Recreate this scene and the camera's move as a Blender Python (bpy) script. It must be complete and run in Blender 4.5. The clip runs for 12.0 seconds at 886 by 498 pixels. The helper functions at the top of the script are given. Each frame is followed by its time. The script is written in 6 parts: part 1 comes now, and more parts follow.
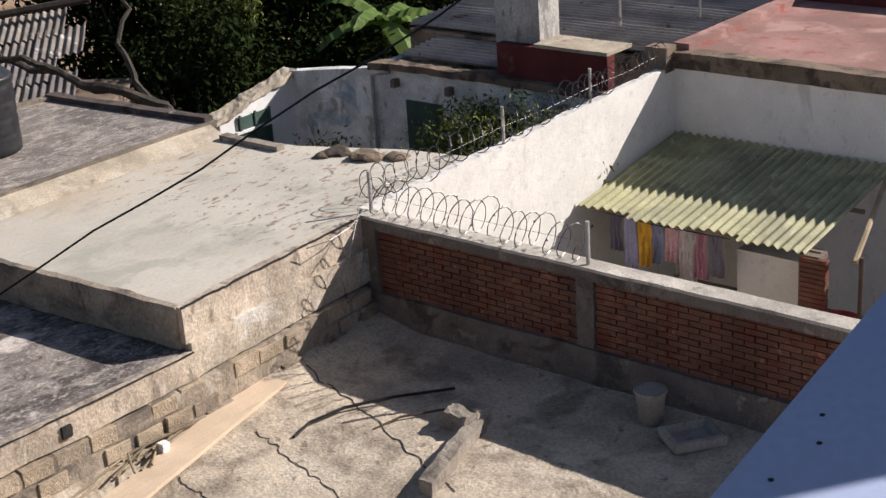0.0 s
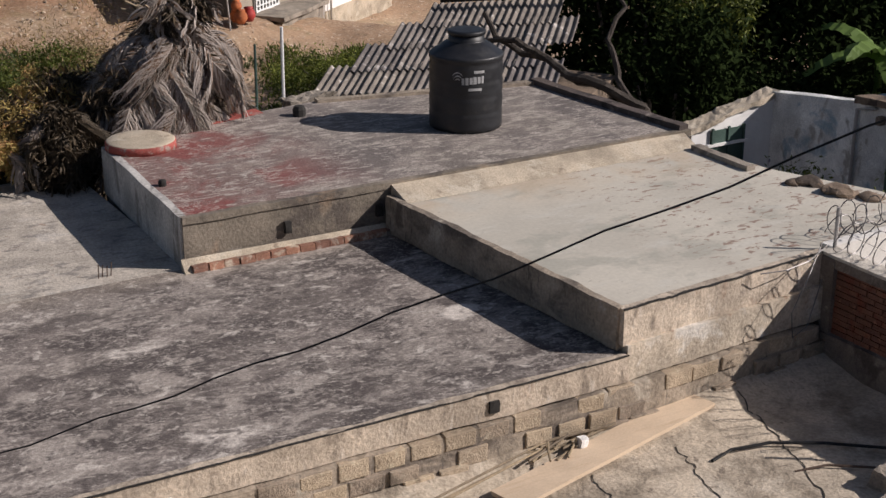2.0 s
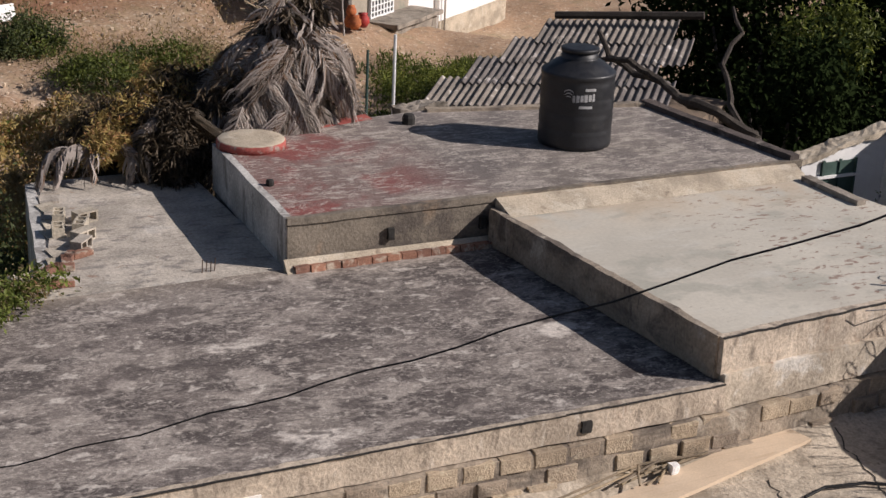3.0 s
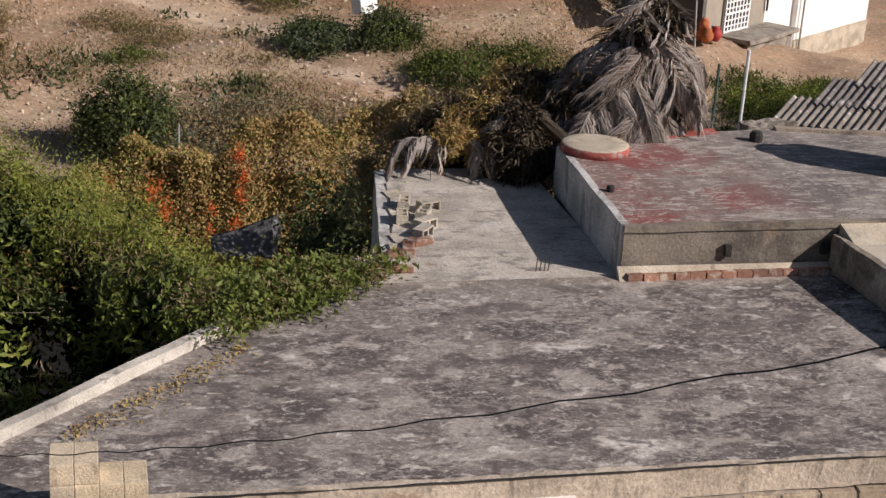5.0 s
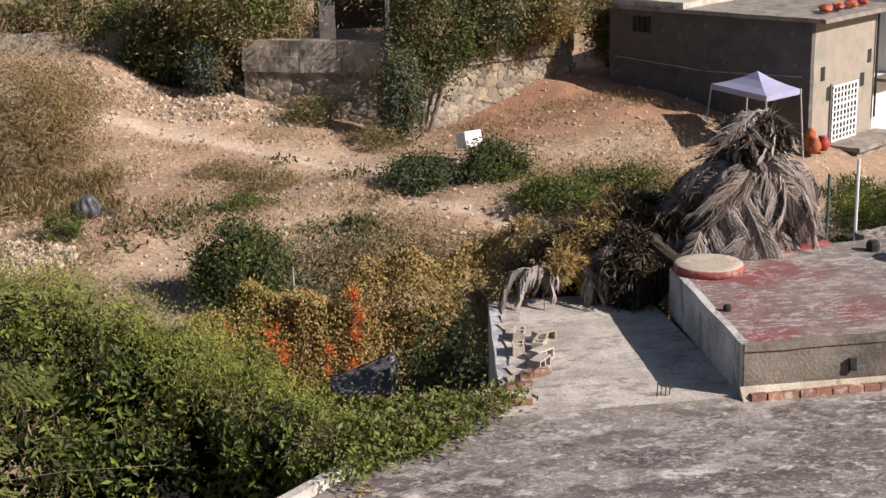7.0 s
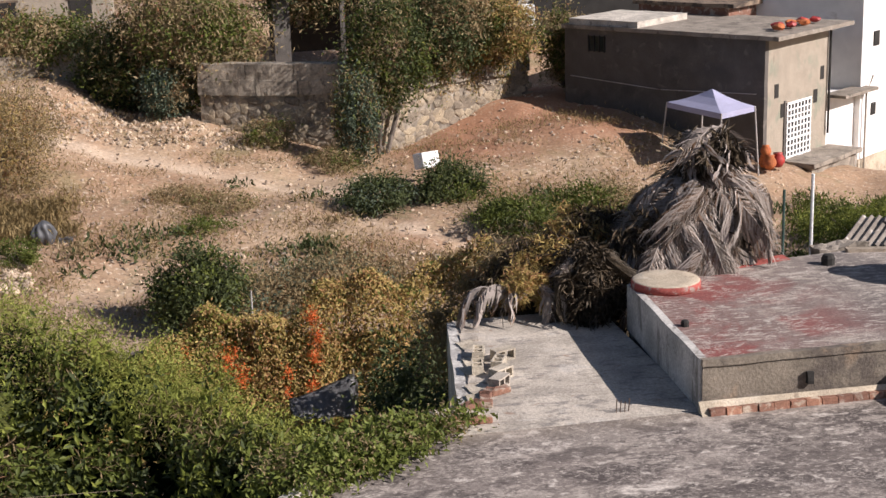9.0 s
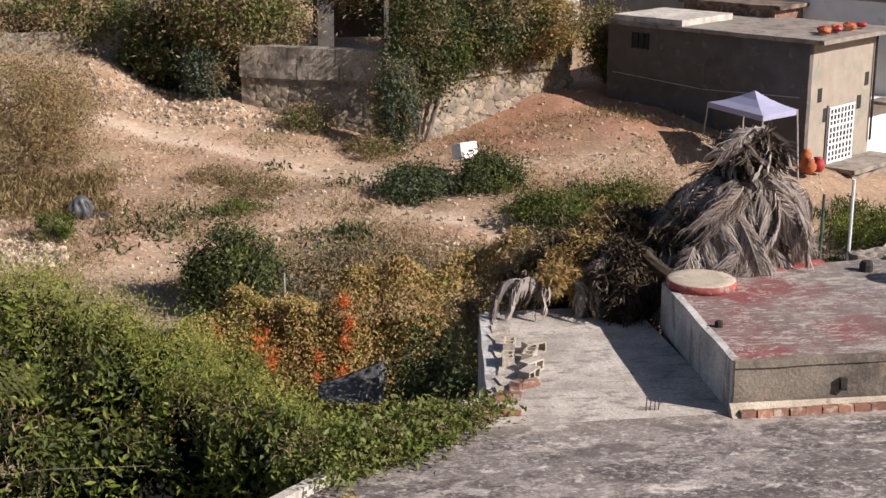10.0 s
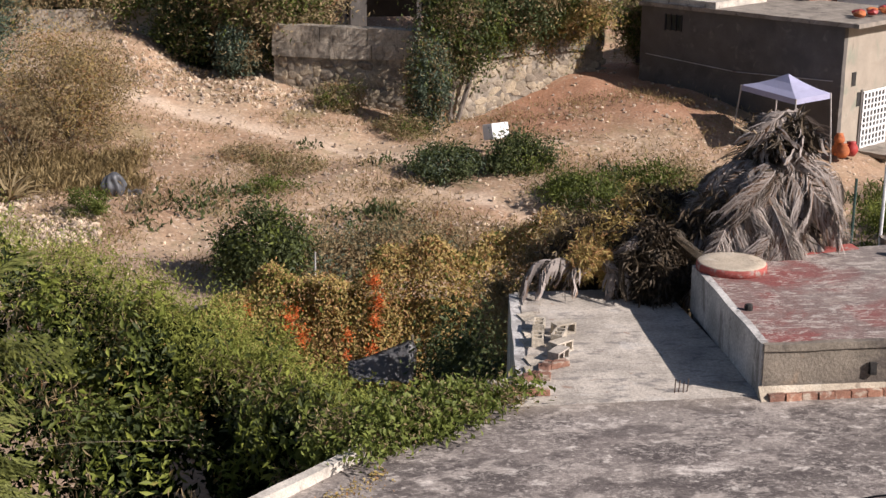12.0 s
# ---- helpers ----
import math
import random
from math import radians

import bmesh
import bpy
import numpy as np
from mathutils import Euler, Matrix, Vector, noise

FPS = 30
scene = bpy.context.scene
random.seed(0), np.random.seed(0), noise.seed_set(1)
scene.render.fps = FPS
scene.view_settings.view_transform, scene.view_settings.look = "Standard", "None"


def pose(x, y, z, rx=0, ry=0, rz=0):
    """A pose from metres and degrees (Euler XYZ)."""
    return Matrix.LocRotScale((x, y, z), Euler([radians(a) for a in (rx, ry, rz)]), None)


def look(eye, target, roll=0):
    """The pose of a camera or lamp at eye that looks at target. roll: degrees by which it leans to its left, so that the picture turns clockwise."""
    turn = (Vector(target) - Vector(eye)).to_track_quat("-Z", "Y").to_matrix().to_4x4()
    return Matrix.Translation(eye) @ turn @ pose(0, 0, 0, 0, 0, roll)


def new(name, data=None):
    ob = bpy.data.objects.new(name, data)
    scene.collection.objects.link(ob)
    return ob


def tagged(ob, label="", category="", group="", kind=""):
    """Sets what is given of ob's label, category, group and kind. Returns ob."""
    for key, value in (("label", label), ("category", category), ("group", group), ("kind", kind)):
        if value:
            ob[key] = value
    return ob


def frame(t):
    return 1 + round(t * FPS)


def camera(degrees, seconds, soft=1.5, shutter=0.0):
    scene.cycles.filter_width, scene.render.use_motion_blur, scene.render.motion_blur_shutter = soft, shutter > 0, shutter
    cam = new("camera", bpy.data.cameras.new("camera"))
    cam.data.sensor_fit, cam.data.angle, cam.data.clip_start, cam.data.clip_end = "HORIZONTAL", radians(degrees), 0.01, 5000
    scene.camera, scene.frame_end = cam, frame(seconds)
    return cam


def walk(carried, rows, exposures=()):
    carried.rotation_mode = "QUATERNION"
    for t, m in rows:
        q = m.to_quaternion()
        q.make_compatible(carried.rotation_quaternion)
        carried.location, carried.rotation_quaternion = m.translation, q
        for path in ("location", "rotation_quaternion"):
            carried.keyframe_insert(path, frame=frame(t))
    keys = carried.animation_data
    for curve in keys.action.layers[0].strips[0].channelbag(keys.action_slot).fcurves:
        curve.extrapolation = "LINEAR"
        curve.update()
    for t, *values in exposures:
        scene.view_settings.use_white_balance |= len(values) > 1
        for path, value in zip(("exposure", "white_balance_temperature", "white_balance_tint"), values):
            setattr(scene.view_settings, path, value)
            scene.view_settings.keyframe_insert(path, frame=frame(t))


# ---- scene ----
# The camera stands on a rooftop and pans to its left across the neighbours' roofs and the hillside.
cam = camera(33.0, 12.0)
# seconds; the eye, from (0, 0, 10); yaw, pitch, roll
PATH = [
    (0, 0.105, -0.180, 0.018, -49.130, -21.197, -3.886),
    (0.5, 0.107, -0.121, 0.022, -41.653, -21.128, -2.823),
    (1, 0.130, -0.053, -0.023, -34.922, -20.920, -1.345),
    (1.5, 0.113, -0.032, -0.007, -32.844, -20.864, -0.205),
    (2, 0.083, -0.006, 0.000, -31.201, -20.416, 0.413),
    (2.5, 0.058, 0.003, 0.007, -29.074, -20.128, 1.482),
    (3, 0.039, 0.019, 0.005, -27.216, -20.031, 2.599),
    (3.2, 0.035, 0.054, 0.005, -26.299, -20.059, 3.114),
    (4.8, -0.056, -0.001, -0.004, -15.240, -20.542, 3.715),
    (5, -0.068, -0.011, -0.006, -13.909, -20.382, 3.437),
    (5.5, -0.069, -0.013, -0.001, -11.173, -19.455, 1.691),
    (6, -0.080, 0.006, 0.042, -9.193, -17.361, 1.088),
    (6.5, -0.072, 0.008, 0.041, -8.848, -16.130, -0.590),
    (7, -0.057, 0.010, 0.046, -9.202, -15.554, -1.358),
    (8.8, -0.032, 0.008, -0.002, -10.352, -14.801, -1.700),
    (9, -0.023, 0.024, 0.006, -10.824, -14.757, -1.772),
    (9.5, -0.014, 0.050, -0.004, -11.067, -14.642, -2.303),
    (10, -0.034, 0.087, -0.036, -9.488, -15.077, 0.281),
    (10.5, -0.034, 0.087, -0.050, -7.391, -16.071, 2.484),
    (11, -0.029, 0.015, -0.036, -6.656, -15.798, 2.102),
    (11.5, -0.039, 0.030, -0.002, -6.855, -15.977, 1.457),
    (12, -0.060, 0.013, -0.021, -8.312, -15.837, 0.606),
]


def held(x, y, z, yaw, pitch, roll):
    eye = Vector((x, y, 10 + z))
    a, b = radians(yaw), radians(pitch)
    return look(eye, eye + Vector((-math.sin(a) * math.cos(b), math.cos(a) * math.cos(b), math.sin(b))), roll)


EXPOSURES = [(0, 0.48, 6500, 15), (0.6, 0.14, 6500, 17), (1.0, -0.02, 6500, 17), (2.0, 0.01, 6500, 17), (3.2, 0.06, 6500, 17), (5.0, 0.12, 6500, 17), (5.5, 0.24, 6500, 17), (6.5, 0.52, 6500, 18), (9.0, 0.54, 6500, 18), (12.0, 0.55, 6500, 18)]
walk(cam, [(row[0], held(*row[1:])) for row in PATH], EXPOSURES)

# ---- light: a low winter sun from the right ----
SUN = Vector((0.69, -0.48, 0.545)).normalized()
world = bpy.data.worlds.new("sky")
scene.world = world
world.use_nodes = True
sky = world.node_tree.nodes.new("ShaderNodeTexSky")
sky.sky_type, sky.sun_disc = "NISHITA", False
sky.sun_elevation, sky.sun_rotation = math.asin(SUN.z), math.atan2(SUN.x, SUN.y)
world.node_tree.links.new(sky.outputs[0], world.node_tree.nodes["Background"].inputs[0])
world.node_tree.nodes["Background"].inputs[1].default_value = 0.05
sun = new("sun", bpy.data.lights.new("sun", "SUN"))
sun.data.energy, sun.data.angle, sun.data.color = 4.6, radians(0.53), (1.0, 0.95, 0.87)
sun.matrix_world = look((30, -20, 40), Vector((30, -20, 40)) - SUN)

# ---- materials ----
def material(name, base, spots=(), rough=0.9, bump=0.3, grain=45.0, vary=0.25, scale=1.6, metal=0.0, each=0.0, island=0.0, spec=0.3, speck=0.21):
    """A weathered surface: a base colour that wanders, spots of other colours (colour, size, low, high, stretch, strength, fade),
    fine grain and relief. each, island: how far pieces differ from one another."""
    m = bpy.data.materials.new(name)
    m.use_nodes = True
    tree = m.node_tree
    n, link = tree.nodes, tree.links.new
    out = n["Principled BSDF"]
    at = n.new("ShaderNodeNewGeometry").outputs["Position"]

    def noise_of(size, stretch=(1, 1, 1), detail=5.0, rough_=0.6, twist=0.0):
        mp = n.new("ShaderNodeMapping")
        mp.inputs["Scale"].default_value = stretch
        link(at, mp.inputs["Vector"])
        t = n.new("ShaderNodeTexNoise")
        t.inputs["Scale"].default_value, t.inputs["Detail"].default_value = size, detail
        t.inputs["Roughness"].default_value, t.inputs["Distortion"].default_value = rough_, twist
        link(mp.outputs[0], t.inputs["Vector"])
        return t.outputs["Fac"]

    def span(value, lo, hi, a=0.0, b=1.0):
        r = n.new("ShaderNodeMapRange")
        r.interpolation_type = "SMOOTHSTEP"
        for key, v in (("From Min", lo), ("From Max", hi), ("To Min", a), ("To Max", b)):
            r.inputs[key].default_value = v
        link(value, r.inputs["Value"])
        return r.outputs[0]

    def math_of(kind, a, b):
        k = n.new("ShaderNodeMath")
        k.operation = kind
        for i, v in enumerate((a, b)):
            if isinstance(v, (int, float)):
                k.inputs[i].default_value = v
            else:
                link(v, k.inputs[i])
        return k.outputs[0]

    def mix(fac, a, b, kind="MIX"):
        k = n.new("ShaderNodeMix")
        k.data_type, k.blend_type = "RGBA", kind
        for i, v in ((0, fac), (6, a), (7, b)):
            if isinstance(v, tuple):
                k.inputs[i].default_value = (*v, 1)
            elif isinstance(v, (int, float)):
                k.inputs[i].default_value = v
            else:
                link(v, k.inputs[i])
        return k.outputs[2]

    dark, light = (tuple(c * f for c in base) for f in (1 - vary, 1 + vary))
    colour = mix(span(noise_of(scale), 0.3, 0.7), dark, light)
    for spot in spots:
        col, size, lo, hi, stretch, strength, fade = (*spot, *(None,) * (7 - len(spot)))
        share = 1 if strength is None else strength
        if lo is None:
            wisp = math_of("ABSOLUTE", math_of("SUBTRACT", noise_of(size, stretch or (1, 1, 1), 4.0, 0.55, 1.2), 0.5), 0.0)
            f = math_of("MULTIPLY", span(wisp, 0.0, hi, share, 0), span(noise_of(size * 0.35, detail=2.0), 0.42, 0.6))
        else:
            f = span(noise_of(size, stretch or (1, 1, 1), 7.0, 0.62, 0.4), lo, hi, 0, share)
        if isinstance(fade, str):
            mask = n.new("ShaderNodeAttribute")
            mask.attribute_name = fade
            f = math_of("MULTIPLY", f, mask.outputs["Fac"])
        elif fade:
            axis, start, end = fade
            sep = n.new("ShaderNodeSeparateXYZ")
            link(at, sep.inputs[0])
            f = math_of("MULTIPLY", f, span(sep.outputs[axis], min(start, end), max(start, end), *((0, 1) if start < end else (1, 0))))
        colour = mix(f, colour, col)
    fine = noise_of(grain, detail=3.0)
    colour = mix(1.0, colour, mix(span(fine, 0.25, 0.75), (1 - speck,) * 3, (1 + speck,) * 3), "MULTIPLY")
    for share, node, socket in ((each, "ShaderNodeObjectInfo", "Random"), (island, "ShaderNodeNewGeometry", "Random Per Island")):
        if share:
            lo, hi = 1 - share, 1 + share
            r = n.new(node).outputs[socket]
            tone = mix(r, (lo, lo, lo * 1.05), (hi, hi * 0.98, hi * 0.92))
            colour = mix(1.0, colour, tone, "MULTIPLY")
    link(colour, out.inputs["Base Color"])
    link(span(noise_of(scale * 4), 0.3, 0.7, max(rough - 0.12, 0.05), min(rough + 0.06, 1)), out.inputs["Roughness"])
    out.inputs["Metallic"].default_value = metal
    out.inputs["Specular IOR Level"].default_value = spec
    if bump:
        b = n.new("ShaderNodeBump")
        b.inputs["Strength"].default_value, b.inputs["Distance"].default_value = bump, 0.02
        link(math_of("ADD", fine, math_of("MULTIPLY", noise_of(grain / 7), 1.6)), b.inputs["Height"])
        link(b.outputs[0], out.inputs["Normal"])
    return m


def leafy(name, dark, light, dry=None, dry_share=0.0, glow=0.3, rough=0.55):
    """Leaves that differ one from another, in clumps, and let some light through."""
    m = bpy.data.materials.new(name)
    m.use_nodes = True
    n, link = m.node_tree.nodes, m.node_tree.links.new
    out = n["Principled BSDF"]
    geo = n.new("ShaderNodeNewGeometry")
    ramp = n.new("ShaderNodeValToRGB")
    e = ramp.color_ramp.elements
    e[0].position, e[0].color, e[1].position, e[1].color = 0.0, (*dark, 1), 1 - dry_share - 0.02, (*light, 1)
    if dry:
        k = e.new(1 - dry_share)
        k.color = (*dry, 1)
        k = e.new(1.0)
        k.color = (*(c * 0.6 for c in dry), 1)
    t = n.new("ShaderNodeTexNoise")
    t.inputs["Scale"].default_value = 0.9
    link(geo.outputs["Position"], t.inputs["Vector"])
    mixer = n.new("ShaderNodeMath")
    mixer.operation = "MULTIPLY_ADD"
    mixer.inputs[1].default_value = 0.62
    tone = n.new("ShaderNodeMath")
    tone.operation = "MULTIPLY"
    tone.inputs[1].default_value = 0.42
    link(t.outputs["Fac"], tone.inputs[0])
    link(geo.outputs["Random Per Island"], mixer.inputs[0])
    link(tone.outputs[0], mixer.inputs[2])
    link(mixer.outputs[0], ramp.inputs[0])
    link(ramp.outputs[0], out.inputs["Base Color"])
    out.inputs["Roughness"].default_value = rough
    out.inputs["Specular IOR Level"].default_value = 0.25 if rough < 0.9 else 0.02
    if glow:
        tl, mx = n.new("ShaderNodeBsdfTranslucent"), n.new("ShaderNodeMixShader")
        link(ramp.outputs[0], tl.inputs["Color"])
        mx.inputs[0].default_value = glow
        link(out.outputs[0], mx.inputs[1])
        link(tl.outputs[0], mx.inputs[2])
        link(mx.outputs[0], n["Material Output"].inputs["Surface"])
    return m


GREY = material("weathered grey roof", (0.163, 0.139, 0.126), (
    ((0.263, 0.230, 0.204), 0.55, 0.46, 0.6, (1, 1.2, 1), 0.8), ((0.089, 0.075, 0.070), 0.9, 0.47, 0.58, (1, 1.3, 1), 0.95),
    ((0.347, 0.305, 0.271), 1.7, 0.53, 0.61, (1, 1.5, 1), 0.8), ((0.441, 0.390, 0.347), 2.2, None, 0.05, (1, 1.5, 1), 0.4), ((0.483, 0.430, 0.385), 5.0, None, 0.06, (1, 1.3, 1), 0.4), ((0.46, 0.41, 0.365), 15.0, 0.55, 0.64, (0.8, 1.3, 1), 0.6), ((0.55, 0.5, 0.45), 3.4, 0.575, 0.65, (1, 1.6, 1), 0.75), ((0.085, 0.07, 0.066), 1.6, 0.54, 0.62, (0.9, 1.3, 1), 0.7),
    ((0.630, 0.570, 0.513), 0.9, 0.62, 0.72, (1, 1.5, 1), 0.9), ((0.079, 0.065, 0.061), 4.0, 0.58, 0.65, (0.8, 1.4, 1), 0.75), ((0.525, 0.470, 0.418), 9.0, 0.6, 0.66, (0.8, 1.3, 1), 0.65),
    ((0.430, 0.365, 0.294), 0.9, 0.3, 0.55, (1, 1, 1), 0.85, (1, 16.0, 17.2))), bump=0.5, grain=26, scale=0.7)
STRIP = material("pale worn screed", (0.43, 0.385, 0.33), (
    ((0.19, 0.175, 0.165), 3.0, 0.53, 0.64, (1, 2.2, 1), 0.7), ((0.5, 0.47, 0.43), 1.6, 0.55, 0.68, None, 0.7),
    ((0.27, 0.16, 0.11), 4.0, 0.63, 0.7, None, 0.6)), bump=0.5, grain=26)
RED = material("red painted roof, mostly worn off", (0.225, 0.195, 0.175), (
    ((0.4, 0.36, 0.31), 3.0, 0.5, 0.62, (0.8, 1.9, 1), 0.7), ((0.12, 0.105, 0.1), 0.7, 0.48, 0.64, None, 0.8),
    ((0.18, 0.095, 0.085), 0.6, 0.28, 0.5, (1, 1.3, 1), 0.75, (0, 10.0, 6.6)), ((0.24, 0.07, 0.062), 0.7, 0.48, 0.6, None, 0.8, (0, 9.6, 7.6)),
    ((0.46, 0.41, 0.365), 6.0, 0.55, 0.62, (0.7, 2.0, 1), 0.7), ((0.48, 0.43, 0.38), 4.5, None, 0.05, (0.8, 1.8, 1), 0.7), ((0.12, 0.1, 0.095), 9.0, 0.6, 0.67, (0.8, 1.6, 1), 0.6)), bump=0.5, grain=26, scale=0.7)
REDTRIM = material("red painted rim", (0.33, 0.085, 0.07), (((0.32, 0.26, 0.23), 5.0, 0.55, 0.65), ((0.16, 0.1, 0.09), 1.5, 0.55, 0.7)), bump=0.3)
PALE = material("pale cement roof", (0.52, 0.485, 0.415), (
    ((0.36, 0.35, 0.3), 0.9, 0.5, 0.62, (1, 1.4, 1), 0.7), ((0.55, 0.53, 0.475), 1.8, 0.52, 0.68, (0.6, 1.6, 1), 0.6),
    ((0.22, 0.13, 0.1), 5.0, 0.575, 0.625, (1, 2.2, 1), 0.8, (0, 10.6, 12.2)), ((0.5, 0.4, 0.29), 1.2, 0.35, 0.6, None, 0.75, (1, 14.9, 16.2)), ((0.3, 0.26, 0.21), 13.0, 0.63, 0.69, (1, 1.6, 1), 0.6)),
    bump=0.06, grain=18, vary=0.1, scale=0.6, speck=0.06)
LIMEWASH = material("streaked pale limewash", (0.46, 0.445, 0.42), (
    ((0.2, 0.185, 0.17), 2.2, 0.52, 0.64, (1.6, 1.6, 0.5), 0.8), ((0.6, 0.58, 0.54), 3.0, 0.56, 0.66, (1.4, 1.4, 0.6), 0.7), ((0.12, 0.11, 0.1), 6.0, 0.6, 0.68, (2, 2, 0.4), 0.7)), bump=0.4, grain=24)
DARKKERB = material("blackened cement kerb", (0.1, 0.08, 0.072), (((0.05, 0.042, 0.038), 2.0, 0.5, 0.62), ((0.22, 0.19, 0.165), 4.0, 0.58, 0.68)), bump=0.5)
BAG = material("faded black plastic", (0.075, 0.078, 0.085), (((0.13, 0.135, 0.145), 6.0, 0.55, 0.66, (3, 3, 0.5)),), rough=0.5, bump=0.2, spec=0.5)
# Darker copy of the grey bark, with shade put into its colour.
DARKBARK = material("bark with shade painted in", (0.055, 0.045, 0.037), (((0.1, 0.085, 0.07), 3.0, 0.54, 0.66, (1, 1, 0.3)),), bump=0.8, grain=30)
FILLET = material("sandy mortar fillet", (0.43, 0.365, 0.28), (((0.52, 0.46, 0.37), 2.0, 0.5, 0.65), ((0.25, 0.2, 0.15), 3.5, 0.58, 0.7)), bump=0.5)
RENDER = material("stained cement render", (0.3, 0.25, 0.195), (
    ((0.12, 0.1, 0.085), 1.1, 0.48, 0.64, (1, 1, 2.2), 0.85), ((0.45, 0.4, 0.33), 2.2, 0.57, 0.7, (1, 1, 0.6), 0.8),
    ((0.1, 0.085, 0.075), 6.5, 0.6, 0.68, (2.2, 2.2, 0.35), 0.7), ((0.56, 0.53, 0.49), 0.8, 0.64, 0.72, None, 0.8)), bump=0.6, grain=24)
DRIPS = material("drip-stained slab edge", (0.46, 0.385, 0.305), (
    ((0.13, 0.105, 0.085), 3.2, 0.52, 0.66, (1.6, 1.6, 0.6), 0.65), ((0.56, 0.5, 0.43), 4.0, 0.58, 0.68, (1.8, 1.8, 0.5), 0.65),
    ((0.24, 0.15, 0.1), 2.0, 0.6, 0.7, None, 0.6)), bump=0.6, grain=24)
DARKRENDER = material("dark-stained render", (0.2, 0.17, 0.135), (
    ((0.09, 0.075, 0.065), 1.3, 0.46, 0.62, (1, 1, 1.6), 0.85), ((0.42, 0.385, 0.34), 1.0, 0.6, 0.7, (0.7, 1, 1.6), 0.85), ((0.34, 0.24, 0.16), 1.6, 0.58, 0.7, None, 0.5)), bump=0.6, grain=24)
BLOCK = material("tan concrete block", (0.35, 0.285, 0.215), (((0.14, 0.115, 0.09), 1.3, 0.52, 0.66), ((0.2, 0.16, 0.12), 5.0, 0.55, 0.7), ((0.5, 0.44, 0.34), 6.0, 0.58, 0.7)), bump=0.7, each=0.22)
CREAM = material("cream concrete block", (0.55, 0.46, 0.33), (((0.4, 0.33, 0.23), 5.0, 0.55, 0.7),), bump=0.5, each=0.12)
PALEBLOCK = material("pale concrete block", (0.42, 0.375, 0.31), (((0.3, 0.26, 0.21), 5.0, 0.55, 0.7),), bump=0.6, each=0.15)
YARD = material("rough concrete yard", (0.46, 0.39, 0.305), (
    ((0.2, 0.165, 0.125), 0.9, 0.5, 0.64, None, 0.8), ((0.55, 0.48, 0.39), 1.5, 0.54, 0.68, (1, 0.6, 1), 0.8),
    ((0.15, 0.12, 0.095), 7.0, 0.6, 0.68, None, 0.7)), bump=0.7, grain=24)
BRICK = material("red clay brick", (0.18, 0.082, 0.055), (((0.17, 0.05, 0.03), 4.0, 0.5, 0.65), ((0.36, 0.17, 0.1), 9.0, 0.6, 0.7)), bump=0.6, each=0.18)
OLDBRICK = material("worn red brick", (0.26, 0.135, 0.095), (((0.44, 0.37, 0.3), 5.0, 0.5, 0.62), ((0.2, 0.12, 0.09), 6.0, 0.58, 0.7)), bump=0.6, each=0.25)
BRICKMORTAR = material("brick-stained mortar", (0.15, 0.095, 0.072), (((0.1, 0.065, 0.05), 3.0, 0.52, 0.66),), bump=0.5)
# Stained cement whose darker base colour carries the shade of the yard corner.
FOOTING = material("stained cement darkened for shade", (0.18, 0.15, 0.128), (((0.09, 0.075, 0.066), 1.6, 0.5, 0.64), ((0.3, 0.26, 0.22), 4.0, 0.58, 0.7)), bump=0.5)
PATCHED = material("patched tan and whitish render", (0.44, 0.375, 0.295), (((0.62, 0.59, 0.54), 1.1, 0.52, 0.62, (1, 1, 0.9), 0.85), ((0.2, 0.165, 0.13), 2.4, 0.57, 0.68, (1.4, 1.4, 0.6), 0.75), ((0.3, 0.18, 0.12), 4.0, 0.61, 0.68, None, 0.6)), bump=0.6, grain=24)
MORTAR = material("grey mortar", (0.2, 0.165, 0.135), (((0.1, 0.085, 0.07), 3.0, 0.52, 0.66),), bump=0.6)
CEMENT = material("grey cement", (0.27, 0.235, 0.195), (((0.14, 0.12, 0.1), 2.0, 0.52, 0.66), ((0.42, 0.38, 0.33), 4.0, 0.58, 0.7)), bump=0.5)
COPING = material("sunlit cement coping", (0.5, 0.46, 0.4), (((0.25, 0.22, 0.19), 4.0, 0.55, 0.68),), bump=0.5)
WHITE = material("old whitewash", (0.76, 0.735, 0.69), (((0.5, 0.46, 0.4), 2.0, 0.6, 0.74, (1.5, 1.5, 0.5), 0.6), ((0.62, 0.6, 0.56), 6.0, 0.57, 0.7)), vary=0.06, bump=0.25, speck=0.07)
WHITEPAINT = material("white paint", (0.8, 0.79, 0.77), (((0.6, 0.58, 0.54), 1.2, 0.6, 0.75),), vary=0.05, bump=0.12, speck=0.05)
OLDWHITE = material("peeling blue-stained whitewash", (0.76, 0.76, 0.74), (
    ((0.2, 0.33, 0.42), 1.0, 0.55, 0.64, None, 0.75), ((0.3, 0.27, 0.23), 2.6, 0.57, 0.68, (1, 1, 0.6), 0.75), ((0.12, 0.14, 0.25), 1.6, 0.66, 0.71, None, 0.8)), bump=0.4)
TEAL = material("faded turquoise paint", (0.3, 0.44, 0.44), (((0.5, 0.48, 0.44), 2.0, 0.5, 0.65),), bump=0.3)
GREENWOOD = material("dull green window wood", (0.06, 0.1, 0.085), bump=0.2)
MAROON = material("maroon paint", (0.13, 0.03, 0.028), (((0.2, 0.1, 0.08), 3.0, 0.58, 0.7),), bump=0.3)
